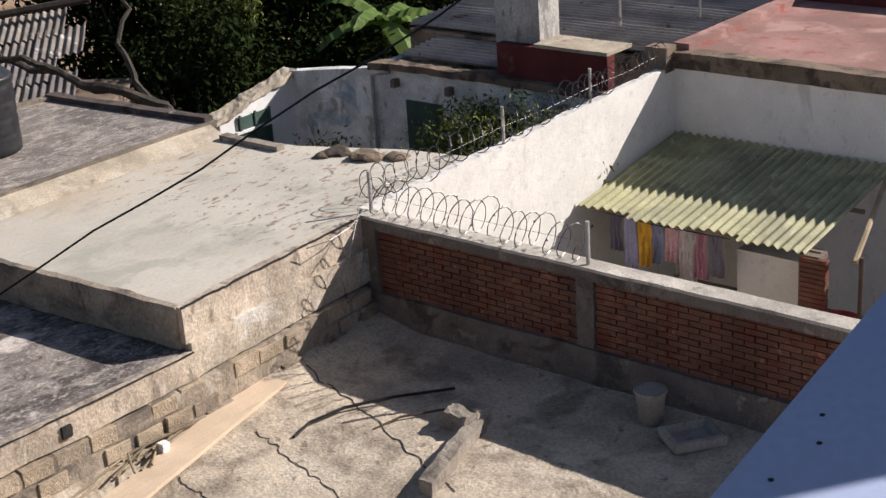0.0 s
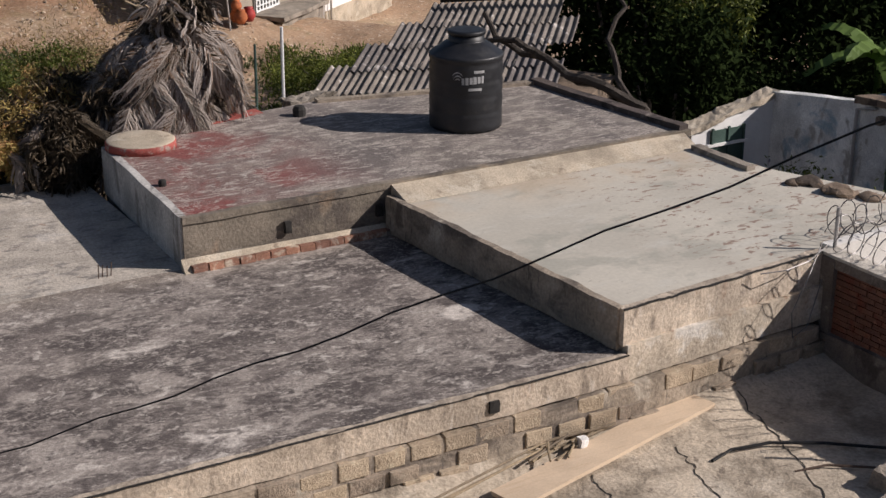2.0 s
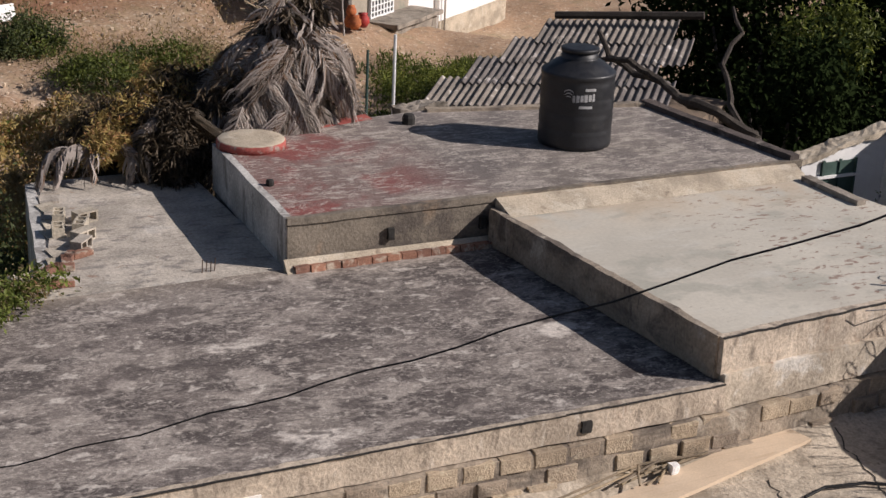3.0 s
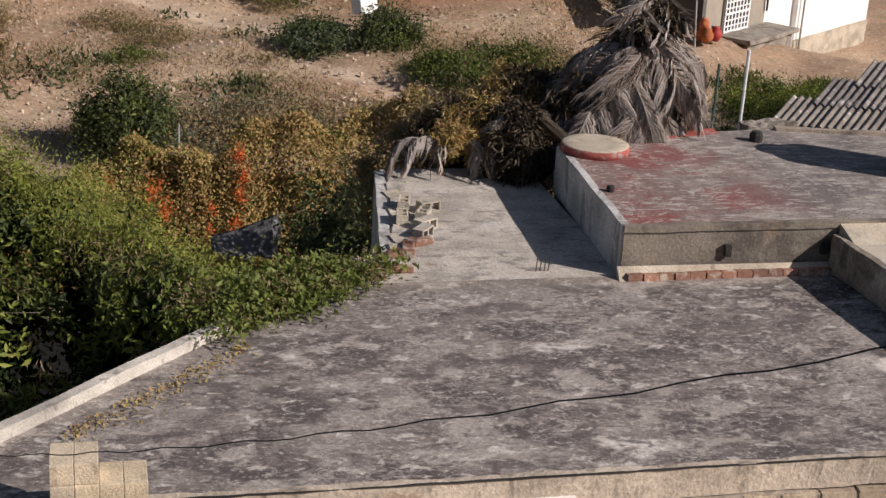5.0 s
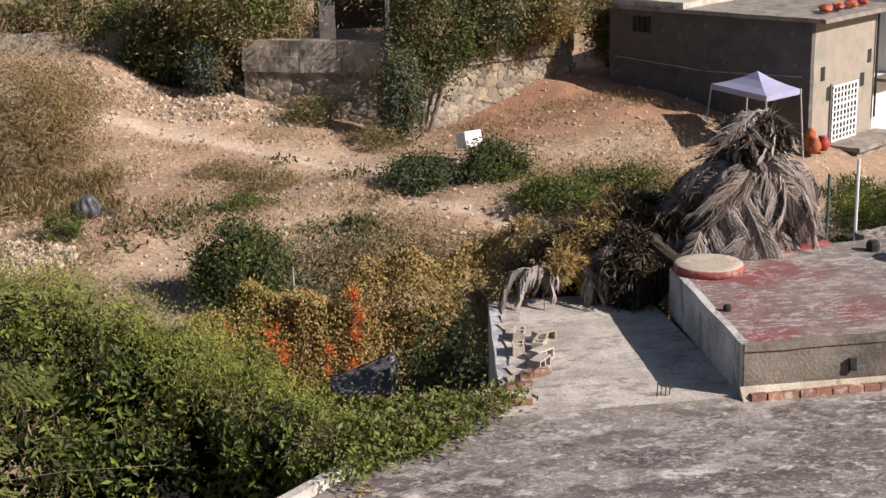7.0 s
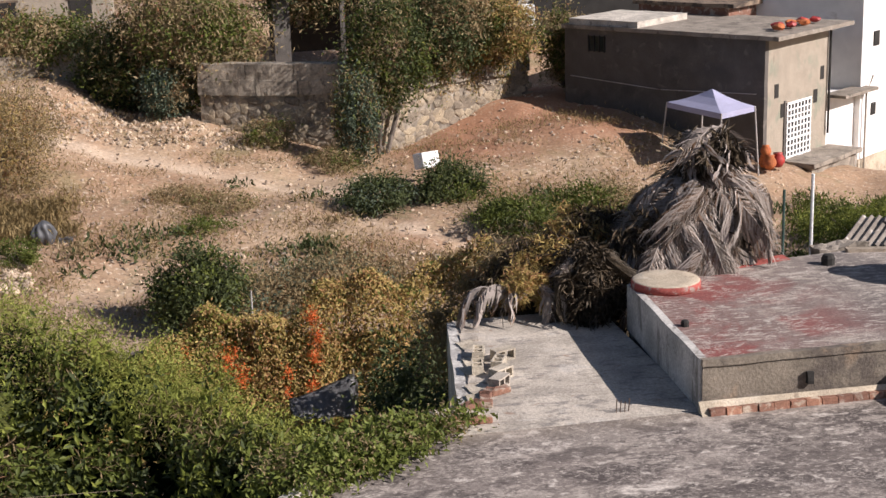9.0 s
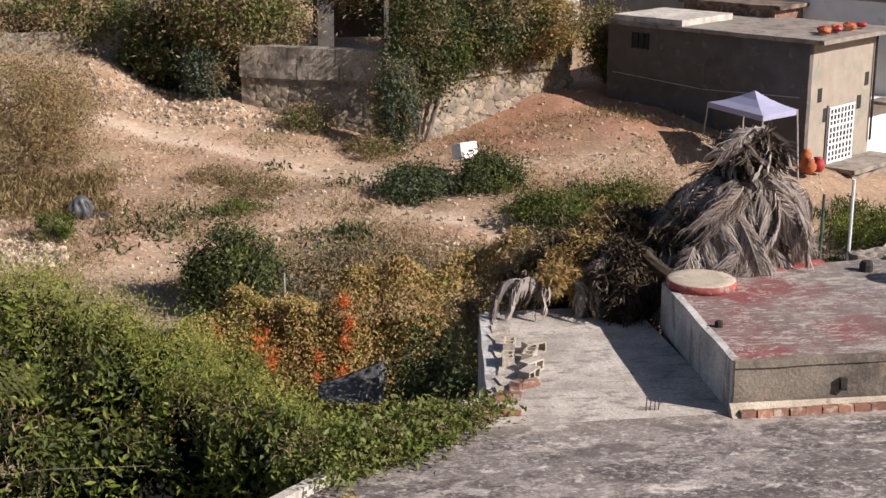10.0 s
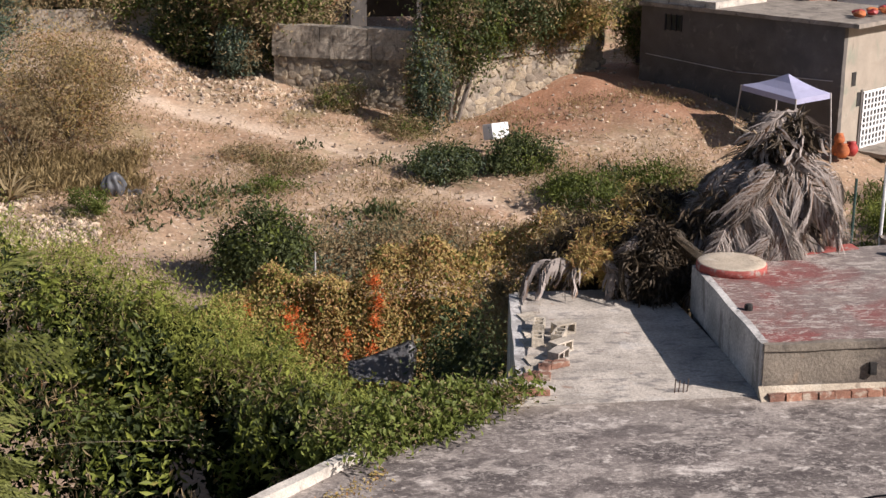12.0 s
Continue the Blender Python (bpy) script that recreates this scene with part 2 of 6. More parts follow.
ROOFRED = material("red roof paint", (0.34, 0.19, 0.165), (((0.44, 0.27, 0.235), 1.0, 0.5, 0.66), ((0.14, 0.07, 0.06), 1.4, 0.66, 0.7), ((0.32, 0.1, 0.08), 2.5, 0.55, 0.68)), bump=0.25, scale=0.6)
EDGE = material("mouldy slab edge", (0.2, 0.15, 0.11), (((0.07, 0.055, 0.045), 2.0, 0.48, 0.62), ((0.38, 0.27, 0.18), 3.0, 0.6, 0.7)), bump=0.5)
BLUE = material("light blue wall paint", (0.4, 0.47, 0.66), vary=0.03, speck=0.04, bump=0.02)
# Near-black: paints the shade inside openings; also used for dark stains and pipes.
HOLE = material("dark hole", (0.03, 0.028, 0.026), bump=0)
TANK = material("black polyethylene", (0.016, 0.017, 0.02), (((0.05, 0.048, 0.046), 2.0, 0.58, 0.8),), rough=0.5, bump=0.04, spec=0.5)
MARK = material("pale printed mark", (0.42, 0.42, 0.42), bump=0)
FIBRE = material("grey fibre-cement sheet", (0.2, 0.178, 0.16), (((0.14, 0.125, 0.115), 1.4, 0.5, 0.64), ((0.48, 0.45, 0.42), 3.0, 0.58, 0.7)), bump=0.4, each=0.2)
TIN = material("dull green fibre sheet", (0.36, 0.35, 0.2), (((0.26, 0.25, 0.15), 1.5, 0.5, 0.65), ((0.5, 0.48, 0.31), 4.0, 0.6, 0.7)), rough=0.7, bump=0.2, each=0.02)
ZINC = material("grey metal sheet", (0.27, 0.255, 0.25), (((0.3, 0.28, 0.27), 2.0, 0.5, 0.66), ((0.13, 0.09, 0.07), 2.5, 0.58, 0.7)), rough=0.7, metal=0.2, bump=0.2, each=0.12)
WOOD = material("pale pine plank", (0.62, 0.485, 0.35), (((0.5, 0.37, 0.25), 3.0, 0.52, 0.64, (0.4, 6, 6), 0.5), ((0.68, 0.55, 0.42), 6.0, 0.55, 0.7, (0.3, 6, 6), 0.5)), bump=0.08, vary=0.08, speck=0.06)
STICK = material("weathered sticks", (0.25, 0.2, 0.14), bump=0.3, each=0.3)
BARK = material("grey bark", (0.12, 0.1, 0.085), (((0.22, 0.19, 0.16), 3.0, 0.52, 0.66, (1, 1, 0.3)),), bump=0.8, grain=30)
STEEL = material("galvanised wire", (0.17, 0.163, 0.16), rough=0.5, metal=0.7, bump=0)
RUST = material("rusty steel", (0.1, 0.07, 0.055), rough=0.8, metal=0.3, bump=0.2)
POST = material("painted steel post", (0.42, 0.4, 0.38), (((0.2, 0.13, 0.1), 4.0, 0.56, 0.68),), rough=0.6, bump=0.1)
RUBBER = material("black cable sheath", (0.012, 0.012, 0.013), rough=0.6, bump=0)
PLASTIC = material("dirty grey plastic", (0.3, 0.27, 0.24), (((0.15, 0.13, 0.11), 3.0, 0.55, 0.7),), rough=0.6, bump=0.1)
WHITEPLASTIC = material("white plastic", (0.8, 0.79, 0.77), vary=0.04, rough=0.5, bump=0)
TARP = material("black plastic sheet", (0.19, 0.19, 0.195), rough=0.45, bump=0.3, spec=0.5)
CANVAS = material("pale lilac canvas", (0.36, 0.36, 0.5), vary=0.06, rough=0.8, bump=0.05)
CLAY = material("orange clay", (0.5, 0.16, 0.06), (((0.34, 0.1, 0.05), 5.0, 0.5, 0.65),), bump=0.2, each=0.15)
# Grey plaster darkened so that the side wall's shade is in the colour.
GREYWALL = material("bare grey plaster darkened for shade", (0.115, 0.104, 0.094), (((0.09, 0.083, 0.077), 0.7, 0.5, 0.66), ((0.17, 0.152, 0.135), 2.2, 0.56, 0.7)), bump=0.25, vary=0.12)
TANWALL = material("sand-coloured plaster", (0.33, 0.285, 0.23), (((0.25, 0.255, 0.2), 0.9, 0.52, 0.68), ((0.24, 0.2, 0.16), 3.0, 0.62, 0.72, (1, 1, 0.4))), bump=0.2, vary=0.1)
STONE = material("grey field stone", (0.235, 0.2, 0.158), (((0.17, 0.145, 0.115), 4.0, 0.52, 0.66), ((0.42, 0.38, 0.31), 6.0, 0.58, 0.7)), bump=0.8, each=0.3, island=0.3)
RUBBLE = material("pale limestone rubble", (0.46, 0.37, 0.285), (((0.36, 0.26, 0.19), 6.0, 0.55, 0.7),), bump=0.5, island=0.35)
GLASS = material("dim window glass", (0.02, 0.024, 0.028), rough=0.12, bump=0, spec=0.6)
IRON = material("white painted iron", (0.78, 0.78, 0.77), vary=0.03, rough=0.5, bump=0)
REDPLASTIC = material("red plastic", (0.36, 0.045, 0.04), rough=0.5, bump=0, each=0.2)
SOIL = material("dry hillside soil", (0.335, 0.222, 0.142), (
    ((0.42, 0.31, 0.21), 0.22, 0.46, 0.62, None, 0.8), ((0.33, 0.2, 0.125), 0.35, 0.54, 0.68, None, 0.7),
    ((0.26, 0.19, 0.115), 1.3, 0.56, 0.68, None, 0.6), ((0.58, 0.48, 0.38), 5.5, 0.58, 0.64, None, 0.8), ((0.17, 0.115, 0.08), 3.5, 0.57, 0.66, None, 0.7), ((0.22, 0.19, 0.1), 0.5, 0.55, 0.68, None, 0.6),
    ((0.3, 0.23, 0.17), 0.6, 0.3, 0.5, None, 0.5, (1, 44, 38)),
    ((0.34, 0.175, 0.105), 0.8, 0.2, 0.5, None, 0.9, "reddish"), ((0.54, 0.42, 0.315), 1.6, 0.05, 0.4, None, 0.9, "trodden"), ((0.5, 0.42, 0.33), 7.0, 0.6, 0.66, None, 0.6)), bump=1.0, grain=9, vary=0.15, scale=0.4)

GREEN = leafy("green leaves", (0.025, 0.042, 0.01), (0.16, 0.19, 0.04), (0.28, 0.18, 0.07), 0.12)
YELLOWGREEN = leafy("bright vine leaves", (0.085, 0.115, 0.016), (0.29, 0.32, 0.065), (0.36, 0.25, 0.09), 0.14)
CREEPER = leafy("fresh creeper leaves", (0.045, 0.068, 0.014), (0.21, 0.245, 0.055), (0.3, 0.2, 0.08), 0.08)
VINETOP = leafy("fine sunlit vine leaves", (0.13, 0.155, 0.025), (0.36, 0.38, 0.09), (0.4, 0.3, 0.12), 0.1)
DARKGREEN = leafy("dark shrub leaves", (0.026, 0.04, 0.016), (0.1, 0.122, 0.045), (0.16, 0.12, 0.055), 0.1)
BLUEGREEN = leafy("grey-green leaves", (0.05, 0.075, 0.05), (0.15, 0.19, 0.13), None, 0.0)
DRYVINE = leafy("drying brown vine leaves", (0.24, 0.18, 0.062), (0.52, 0.39, 0.145), (0.46, 0.26, 0.12), 0.3)
ORANGE = leafy("orange blossom", (0.5, 0.09, 0.02), (0.74, 0.19, 0.05), None, 0.0)
STRAW = leafy("dry straw grass", (0.2, 0.14, 0.06), (0.42, 0.32, 0.16), None, 0.0)
SHRUB = leafy("grey-brown dry shrub", (0.16, 0.12, 0.06), (0.39, 0.3, 0.165), (0.32, 0.15, 0.08), 0.18)
DEADPALM = leafy("dead grey palm leaf", (0.035, 0.028, 0.023), (0.47, 0.405, 0.36), (0.2, 0.125, 0.08), 0.25, glow=0.1)
# Near-black leaf colour with the shade inside foliage put into it.
SHADELEAF = leafy("leaves painted as deep shade", (0.006, 0.011, 0.004), (0.028, 0.042, 0.014), None, 0.0, glow=0.05, rough=1.0)
FERN = leafy("feathery olive leaves", (0.05, 0.062, 0.015), (0.25, 0.265, 0.075), None, 0.0)
# Dead leaves with shade put into their colour.
TANGLE = leafy("dead leaves darkened for shade", (0.025, 0.02, 0.014), (0.13, 0.095, 0.06), None, 0.0, glow=0.1)
TERRACE = material("weathered terrace render", (0.33, 0.285, 0.228), (((0.11, 0.095, 0.078), 0.8, 0.48, 0.62, (1, 1, 0.5), 0.85), ((0.4, 0.355, 0.29), 1.3, 0.55, 0.68, (0.5, 0.5, 1.6), 0.8), ((0.1, 0.085, 0.07), 4.0, 0.57, 0.66, (1.6, 1.6, 0.4), 0.7)), bump=1.0, grain=10)
BANANA = leafy("banana leaf", (0.07, 0.13, 0.03), (0.2, 0.3, 0.08), None, 0.0)


# ---- building blocks ----
def thing(name, label, category, at=(0, 0, 0), group="", kind=""):
    ob = new(name)
    ob.location = at
    return tagged(ob, label, category, group, kind)


def mesh_of(name, bm, mat, smooth=False):
    data = bpy.data.meshes.new(name)
    bmesh.ops.recalc_face_normals(bm, faces=bm.faces)
    bm.to_mesh(data)
    bm.free()
    data.materials.append(mat)
    if smooth:
        data.polygons.foreach_set("use_smooth", [True] * len(data.polygons))
    return data


def part(name, bm, mat, parent=None, label="", smooth=False, at=None):
    """Links a bmesh, or mesh data, as one mesh object under a thing or a part."""
    ob = new(name, mesh_of(name, bm, mat, smooth) if isinstance(bm, bmesh.types.BMesh) else bm)
    if at is not None:
        ob.matrix_basis = at if isinstance(at, Matrix) else Matrix.Translation(at)
    ob.parent = parent
    return tagged(ob, label)


def box(x0, x1, y0, y1, z0, z1, bm=None, bevel=0.0):
    bm = bm or bmesh.new()
    made = bmesh.ops.create_cube(bm, size=1, matrix=Matrix.Translation(((x0 + x1) / 2, (y0 + y1) / 2, (z0 + z1) / 2)) @ Matrix.Diagonal((x1 - x0, y1 - y0, z1 - z0, 1)))
    if bevel:
        edges = list({e for v in made["verts"] for e in v.link_edges})
        bmesh.ops.bevel(bm, geom=edges, offset=bevel, segments=2, affect="EDGES", profile=0.6)
    return bm


def worn(x0, x1, y0, y1, z0, z1, step=0.3, amp=0.015, freq=1.7, bm=None, warp=None):
    """A box of masonry with slightly uneven faces and edges. warp: moves its points."""
    bm = bm or bmesh.new()
    lo, size = Vector((x0, y0, z0)), (x1 - x0, y1 - y0, z1 - z0)
    count = [max(1, min(80, round(s / step))) for s in size]
    for axis in range(3):
        a, b = [k for k in range(3) if k != axis]
        for side in (0, 1):
            grid = []
            for i in range(count[a] + 1):
                row = []
                for j in range(count[b] + 1):
                    p = lo.copy()
                    p[axis] += side * size[axis]
                    p[a] += size[a] * i / count[a]
                    p[b] += size[b] * j / count[b]
                    p += noise.noise_vector(p * freq) * amp + noise.noise_vector(p * freq * 5) * amp * 0.5
                    row.append(bm.verts.new(warp(p) if warp else p))
                grid.append(row)
            for i in range(count[a]):
                for j in range(count[b]):
                    bm.faces.new((grid[i][j], grid[i + 1][j], grid[i + 1][j + 1], grid[i][j + 1]))
    bmesh.ops.remove_doubles(bm, verts=bm.verts, dist=0.0005)
    return bm


def tube(points, r, sides=6, bm=None, taper=1.0):
    bm = bm or bmesh.new()
    pts = [Vector(p) for p in points]
    rings = []
    for i, p in enumerate(pts):
        ahead = (pts[min(i + 1, len(pts) - 1)] - pts[max(i - 1, 0)]).normalized()
        side = ahead.cross(Vector((0, 0, 1)) if abs(ahead.z) < 0.9 else Vector((1, 0, 0))).normalized()
        up = side.cross(ahead)
        rr = r * (1 + (taper - 1) * i / max(1, len(pts) - 1))
        rings.append([bm.verts.new(p + (side * math.cos(k * math.tau / sides) + up * math.sin(k * math.tau / sides)) * rr) for k in range(sides)])
    for a, b in zip(rings, rings[1:]):
        for k in range(sides):
            bm.faces.new((a[k], a[(k + 1) % sides], b[(k + 1) % sides], b[k]))
    bm.faces.new(rings[0][::-1])
    bm.faces.new(rings[-1])
    return bm


def lathe(profile, sides=40, bm=None):
    """A turned body from (radius, height) pairs."""
    bm = bm or bmesh.new()
    rings = [[bm.verts.new((r * math.cos(k * math.tau / sides), r * math.sin(k * math.tau / sides), z)) for k in range(sides)] for r, z in profile]
    for a, b in zip(rings, rings[1:]):
        for k in range(sides):
            bm.faces.new((a[k], a[(k + 1) % sides], b[(k + 1) % sides], b[k]))
    bm.faces.new(rings[0][::-1])
    bm.faces.new(rings[-1])
    return bm


def corrugated(width, length, wave=0.16, amp=0.025, thick=0.008, per=8, wobble=0.0, ragged=0.0):
    """A corrugated sheet: waves across x, running down y."""
    bm = bmesh.new()
    nx, ny = max(per, round(width / wave * per)), max(2, round(length / 0.5))
    layers = []
    for lift in (0, -thick):
        rows = []
        for j in range(ny + 1):
            row = []
            for i in range(nx + 1):
                x, y = width * i / nx, length * j / ny
                z = amp * math.sin(math.tau * x / wave) + lift + wobble * noise.noise(Vector((x * 0.8, y * 0.8, width)))
                if j == ny and ragged:
                    y += ragged * noise.noise(Vector((x * 3, 7, 1)))
                row.append(bm.verts.new((x, y, z)))
            rows.append(row)
        layers.append(rows)
    top, low = layers
    for j in range(ny):
        for i in range(nx):
            bm.faces.new((top[j][i], top[j][i + 1], top[j + 1][i + 1], top[j + 1][i]))
            bm.faces.new((low[j][i], low[j + 1][i], low[j + 1][i + 1], low[j][i + 1]))
    for i in range(nx):
        bm.faces.new((top[ny][i], top[ny][i + 1], low[ny][i + 1], low[ny][i]))
        bm.faces.new((top[0][i + 1], top[0][i], low[0][i], low[0][i + 1]))
    return bm


def basis(origin, along, down):
    """A frame with x along the first way, y down the second and z out of both."""
    x = Vector(along).normalized()
    z = x.cross(Vector(down)).normalized()
    y = z.cross(x)
    return Matrix.Translation(origin) @ Matrix((x, y, z)).transposed().to_4x4()


rng = np.random.default_rng(7)


def leaf_mesh(name, where, mat, size=0.12, aspect=0.5, droop=0.3, facing=None, spread=1.0, curl=0.25):
    """Many small folded leaves, one at each place: four points a leaf, bent along the middle."""
    where = np.asarray(where, float)
    k = len(where)
    way = rng.normal(size=(k, 3))
    way[:, 2] -= droop
    way /= np.linalg.norm(way, axis=1)[:, None]
    out = rng.normal(size=(k, 3)) * spread
    if facing is not None:
        out += np.asarray(facing)
    side = np.cross(way, out)
    side /= np.linalg.norm(side, axis=1)[:, None] + 1e-9
    up = np.cross(side, way)
    ln = (size * rng.uniform(0.6, 1.3, k))[:, None]
    wd = ln * aspect * 0.5
    mid = where + way * ln * 0.5 + up * ln * curl * 0.3
    verts = np.stack([where, mid + side * wd, where + way * ln - up * ln * curl * 0.4, mid - side * wd], 1).reshape(-1, 3)
    base = np.arange(k)[:, None] * 4
    data = bpy.data.meshes.new(name)
    data.vertices.add(k * 4)
    data.vertices.foreach_set("co", verts.ravel().astype(np.float32))
    tri = np.concatenate([base + np.array([0, 1, 2]), base + np.array([0, 2, 3])], 1).reshape(-1)
    data.loops.add(len(tri))
    data.loops.foreach_set("vertex_index", tri.astype(np.int32))
    data.polygons.add(k * 2)
    data.polygons.foreach_set("loop_start", np.arange(0, k * 6, 3, dtype=np.int32))
    data.update(calc_edges=True)
    data.materials.append(mat)
    return data


def cloud(centre, radii, count, clumps=40, clump=0.25, shell=0.55):
    """Places of leaves in an uneven crown: clumps scattered through the outer part of an ellipsoid."""
    d = rng.normal(size=(clumps, 3))
    d /= np.linalg.norm(d, axis=1)[:, None]
    d *= (shell + (1 - shell) * rng.uniform(size=(clumps, 1)) ** 0.5)
    pick = rng.integers(0, clumps, count)
    rel = rng.normal(size=(count, 3)) * clump * rng.uniform(0.5, 1.3, (clumps, 1))[pick]
    return np.asarray(centre) + (d[pick] + rel) * np.asarray(radii)


def polar(azimuth, away, z):
    return Vector((away * math.sin(radians(azimuth)), away * math.cos(radians(azimuth)), z))


def prism(outline, z0, z1, bm=None):
    """An upright block over a plan outline."""
    bm = bm or bmesh.new()
    low = [bm.verts.new((x, y, z0)) for x, y in outline]
    top = [bm.verts.new((x, y, z1)) for x, y in outline]
    bm.faces.new(low[::-1])
    bm.faces.new(top)
    for i in range(len(outline)):
        j = (i + 1) % len(outline)
        bm.faces.new((low[i], low[j], top[j], top[i]))
    return bm


def wedge(points, bm=None):
    """A long three-sided fillet between two end triangles."""
    bm = bm or bmesh.new()
    a, b = ([bm.verts.new(p) for p in tri] for tri in points)
    bm.faces.new(a)
    bm.faces.new(b[::-1])
    for i in range(3):
        j = (i + 1) % 3
        bm.faces.new((a[i], b[i], b[j], a[j]))
    return bm


# ---- terrain: the gap behind the houses, then the bare slope up to the terrace ----
HILL = [(-8, 33, -2.2), (0, 33, -2.3), (8, 33, -2.3), (15, 33, -2.4), (25, 33, -2.4), (40, 33, -2.4), (-8, 42, -1.6), (0, 42, -1.8), (8, 42, -1.9),
        (16, 42, -2.0), (25, 42, -2.2), (-5, 47, -1.2), (3, 48, -1.3), (8.4, 53, -1.23), (10, 54, -1.0), (15, 50, -1.4), (20, 50, -1.7), (25, 52, -2.3),
        (-5.2, 62, 1.84), (1.5, 60, 0.35), (5, 58, -0.6), (8, 56, -1.35), (14.2, 62, 0.33), (18, 58, -0.2), (23, 56, -1.34), (28, 56, -2.2)]
HILL += [(-10, 55, 0.3), (-10, 72, 2.5), (2, 75, 2.6), (14, 75, 2.6), (31, 78, -3.5), (-25, 60, 0), (45, 60, -3.5), (26.4, 51, -2.1), (27.6, 55, -2.7), (27.5, 64, -3.7), (30, 66, -3.9), (16.2, 61, 0.35), (15.3, 58, -0.2)]
NODES = np.array([polar(*p)[:] for p in HILL])


def ground_z(x, y):
    away = math.hypot(x, y)
    d2 = (NODES[:, 0] - x) ** 2 + (NODES[:, 1] - y) ** 2
    w = 1 / (d2 + 4.0) ** 1.6
    z = float((w * NODES[:, 2]).sum() / w.sum())
    near = min(1, max(0, (away - 26) / 7)) if y > 0 else 0
    bumps = noise.noise(Vector((x * 0.35, y * 0.35, 0))) * 0.22 + noise.noise(Vector((x * 1.3, y * 1.3, 3))) * 0.09 + noise.noise(Vector((x * 3.1, y * 3.1, 3))) * 0.035
    far = max(0, away - 85) * 0.06
    return -2.5 * (1 - near) + near * (z + bumps) + far


def path_side(x, y):
    """Metres to the middle of the trodden path."""
    line = [(-11, 60), (-7, 58), (-3.4, 56.3), (-0.8, 55), (2.3, 53.5), (4.2, 52.0), (5.9, 50.8), (6.2, 48.8), (6.6, 46.9), (8.2, 45.6), (10.2, 43.4), (12, 41)]
    best = 99.0
    for (ax, ay), (bx, by) in zip(line, line[1:]):
        t = min(1, max(0, ((x - ax) * (bx - ax) + (y - ay) * (by - ay)) / ((bx - ax) ** 2 + (by - ay) ** 2)))
        best = min(best, math.hypot(x - ax - t * (bx - ax), y - ay - t * (by - ay)))
    return best


bm = bmesh.new()
xs = np.concatenate([np.linspace(-400, -40, 12), np.linspace(-34, 50, 240), np.linspace(60, 400, 10)])
ys = np.concatenate([np.linspace(-300, -20, 8), np.linspace(-10, 26, 14), np.linspace(28, 80, 180), np.linspace(90, 500, 14)])
grid = [[bm.verts.new((x, y, ground_z(x, y) - 0.12 * max(0, 1 - path_side(x, y) / 0.9))) for x in xs] for y in ys]
for j in range(len(ys) - 1):
    for i in range(len(xs) - 1):
        f = bm.faces.new((grid[j][i], grid[j][i + 1], grid[j + 1][i + 1], grid[j + 1][i]))
        f.smooth = True
data = mesh_of("ground", bm, SOIL, True)
co = [v.co.copy() for v in data.vertices]


def soft(value, lo, hi):
    t = min(1, max(0, (value - lo) / (hi - lo)))
    return t * t * (3 - 2 * t)


trodden, reddish = (data.attributes.new(key, "FLOAT", "POINT") for key in ("trodden", "reddish"))
trodden.data.foreach_set("value", [soft(0.75 + 0.5 * noise.noise(p * 0.8) - path_side(p.x, p.y), 0, 0.75) if abs(p.x) < 40 and 30 < p.y < 70 else 0.0 for p in co])
reddish.data.foreach_set("value", [soft(p.x + 2 * noise.noise(p * 0.4), 8.5, 11.5) * soft(20 - p.x, 0, 3) * soft(p.y + 2 * noise.noise(p * 0.5), 51.5, 55) * soft(64 - p.y, 0, 3) for p in co])
tagged(new("ground", data), "dry stony brown hillside ground with a trodden path", "ground", kind="structure")

# ---- the grey-roofed house ----
house_a = thing("grey_roof_house", "low concrete house with a weathered flat grey roof", "house")
OUT_A = [(-1.6, 11.8), (9.6, 11.8), (9.6, 16.6), (6.42, 16.6), (6.42, 21.15), (4.12, 21.15), (3.52, 17.4), (1.35, 15.4), (-1.6, 12.45)]
part("wall", prism(OUT_A, -2.6, 3.03), RENDER, house_a, "stained cement render wall")
part("roof", prism([(-1.6, 11.76), (9.6, 11.76), (9.6, 16.6), (3.0, 16.6), (1.35, 15.4), (-1.6, 12.45)], 3.03, 3.21), GREY, house_a, "dark grey screed roof with whitish wear")
part("roof_strip", prism([(3.0, 16.6), (6.42, 16.6), (6.42, 21.15), (4.12, 21.15), (3.52, 17.4)], 3.03, 3.206), STRIP, house_a, "paler screed between two roof levels")
part("slab_edge", worn(-1.6, 9.56, 11.7, 11.79, 2.9, 3.222, 0.1, 0.018, 2.4), DRIPS, house_a, "drip-stained roof edge")
part("tar_line", worn(-1.6, 9.56, 11.687, 11.71, 3.211, 3.223, 0.06, 0.007, 4), HOLE, house_a, "dark stained roof lip")
part("side_wall_face", worn(3.42, 3.56, 17.3, 21.1, 1.0, 3.212, 0.25, 0.012, warp=lambda p: Vector((p.x + (p.y - 17.3) * 0.16, p.y, p.z))), LIMEWASH, house_a, "pale stained side wall")
part("whitewash", worn(-0.9, 4.25, 11.675, 11.71, 2.42, 3.0, 0.15, 0.008), WHITE, house_a, "flaking whitewash")
bm = worn(-1.75, 1.4, 0, 0.13, 3.18, 3.34, 0.12, 0.012)
bm.transform(Matrix.Translation((0.05, 13.97, 0)) @ Matrix.Rotation(radians(45), 4, "Z") @ Matrix.Diagonal((1.32, 1, 1, 1)) @ Matrix.Translation((0.1, 0.02, 0)))
part("parapet", bm, COPING, house_a, "low pale cement kerb along the roof's edge")
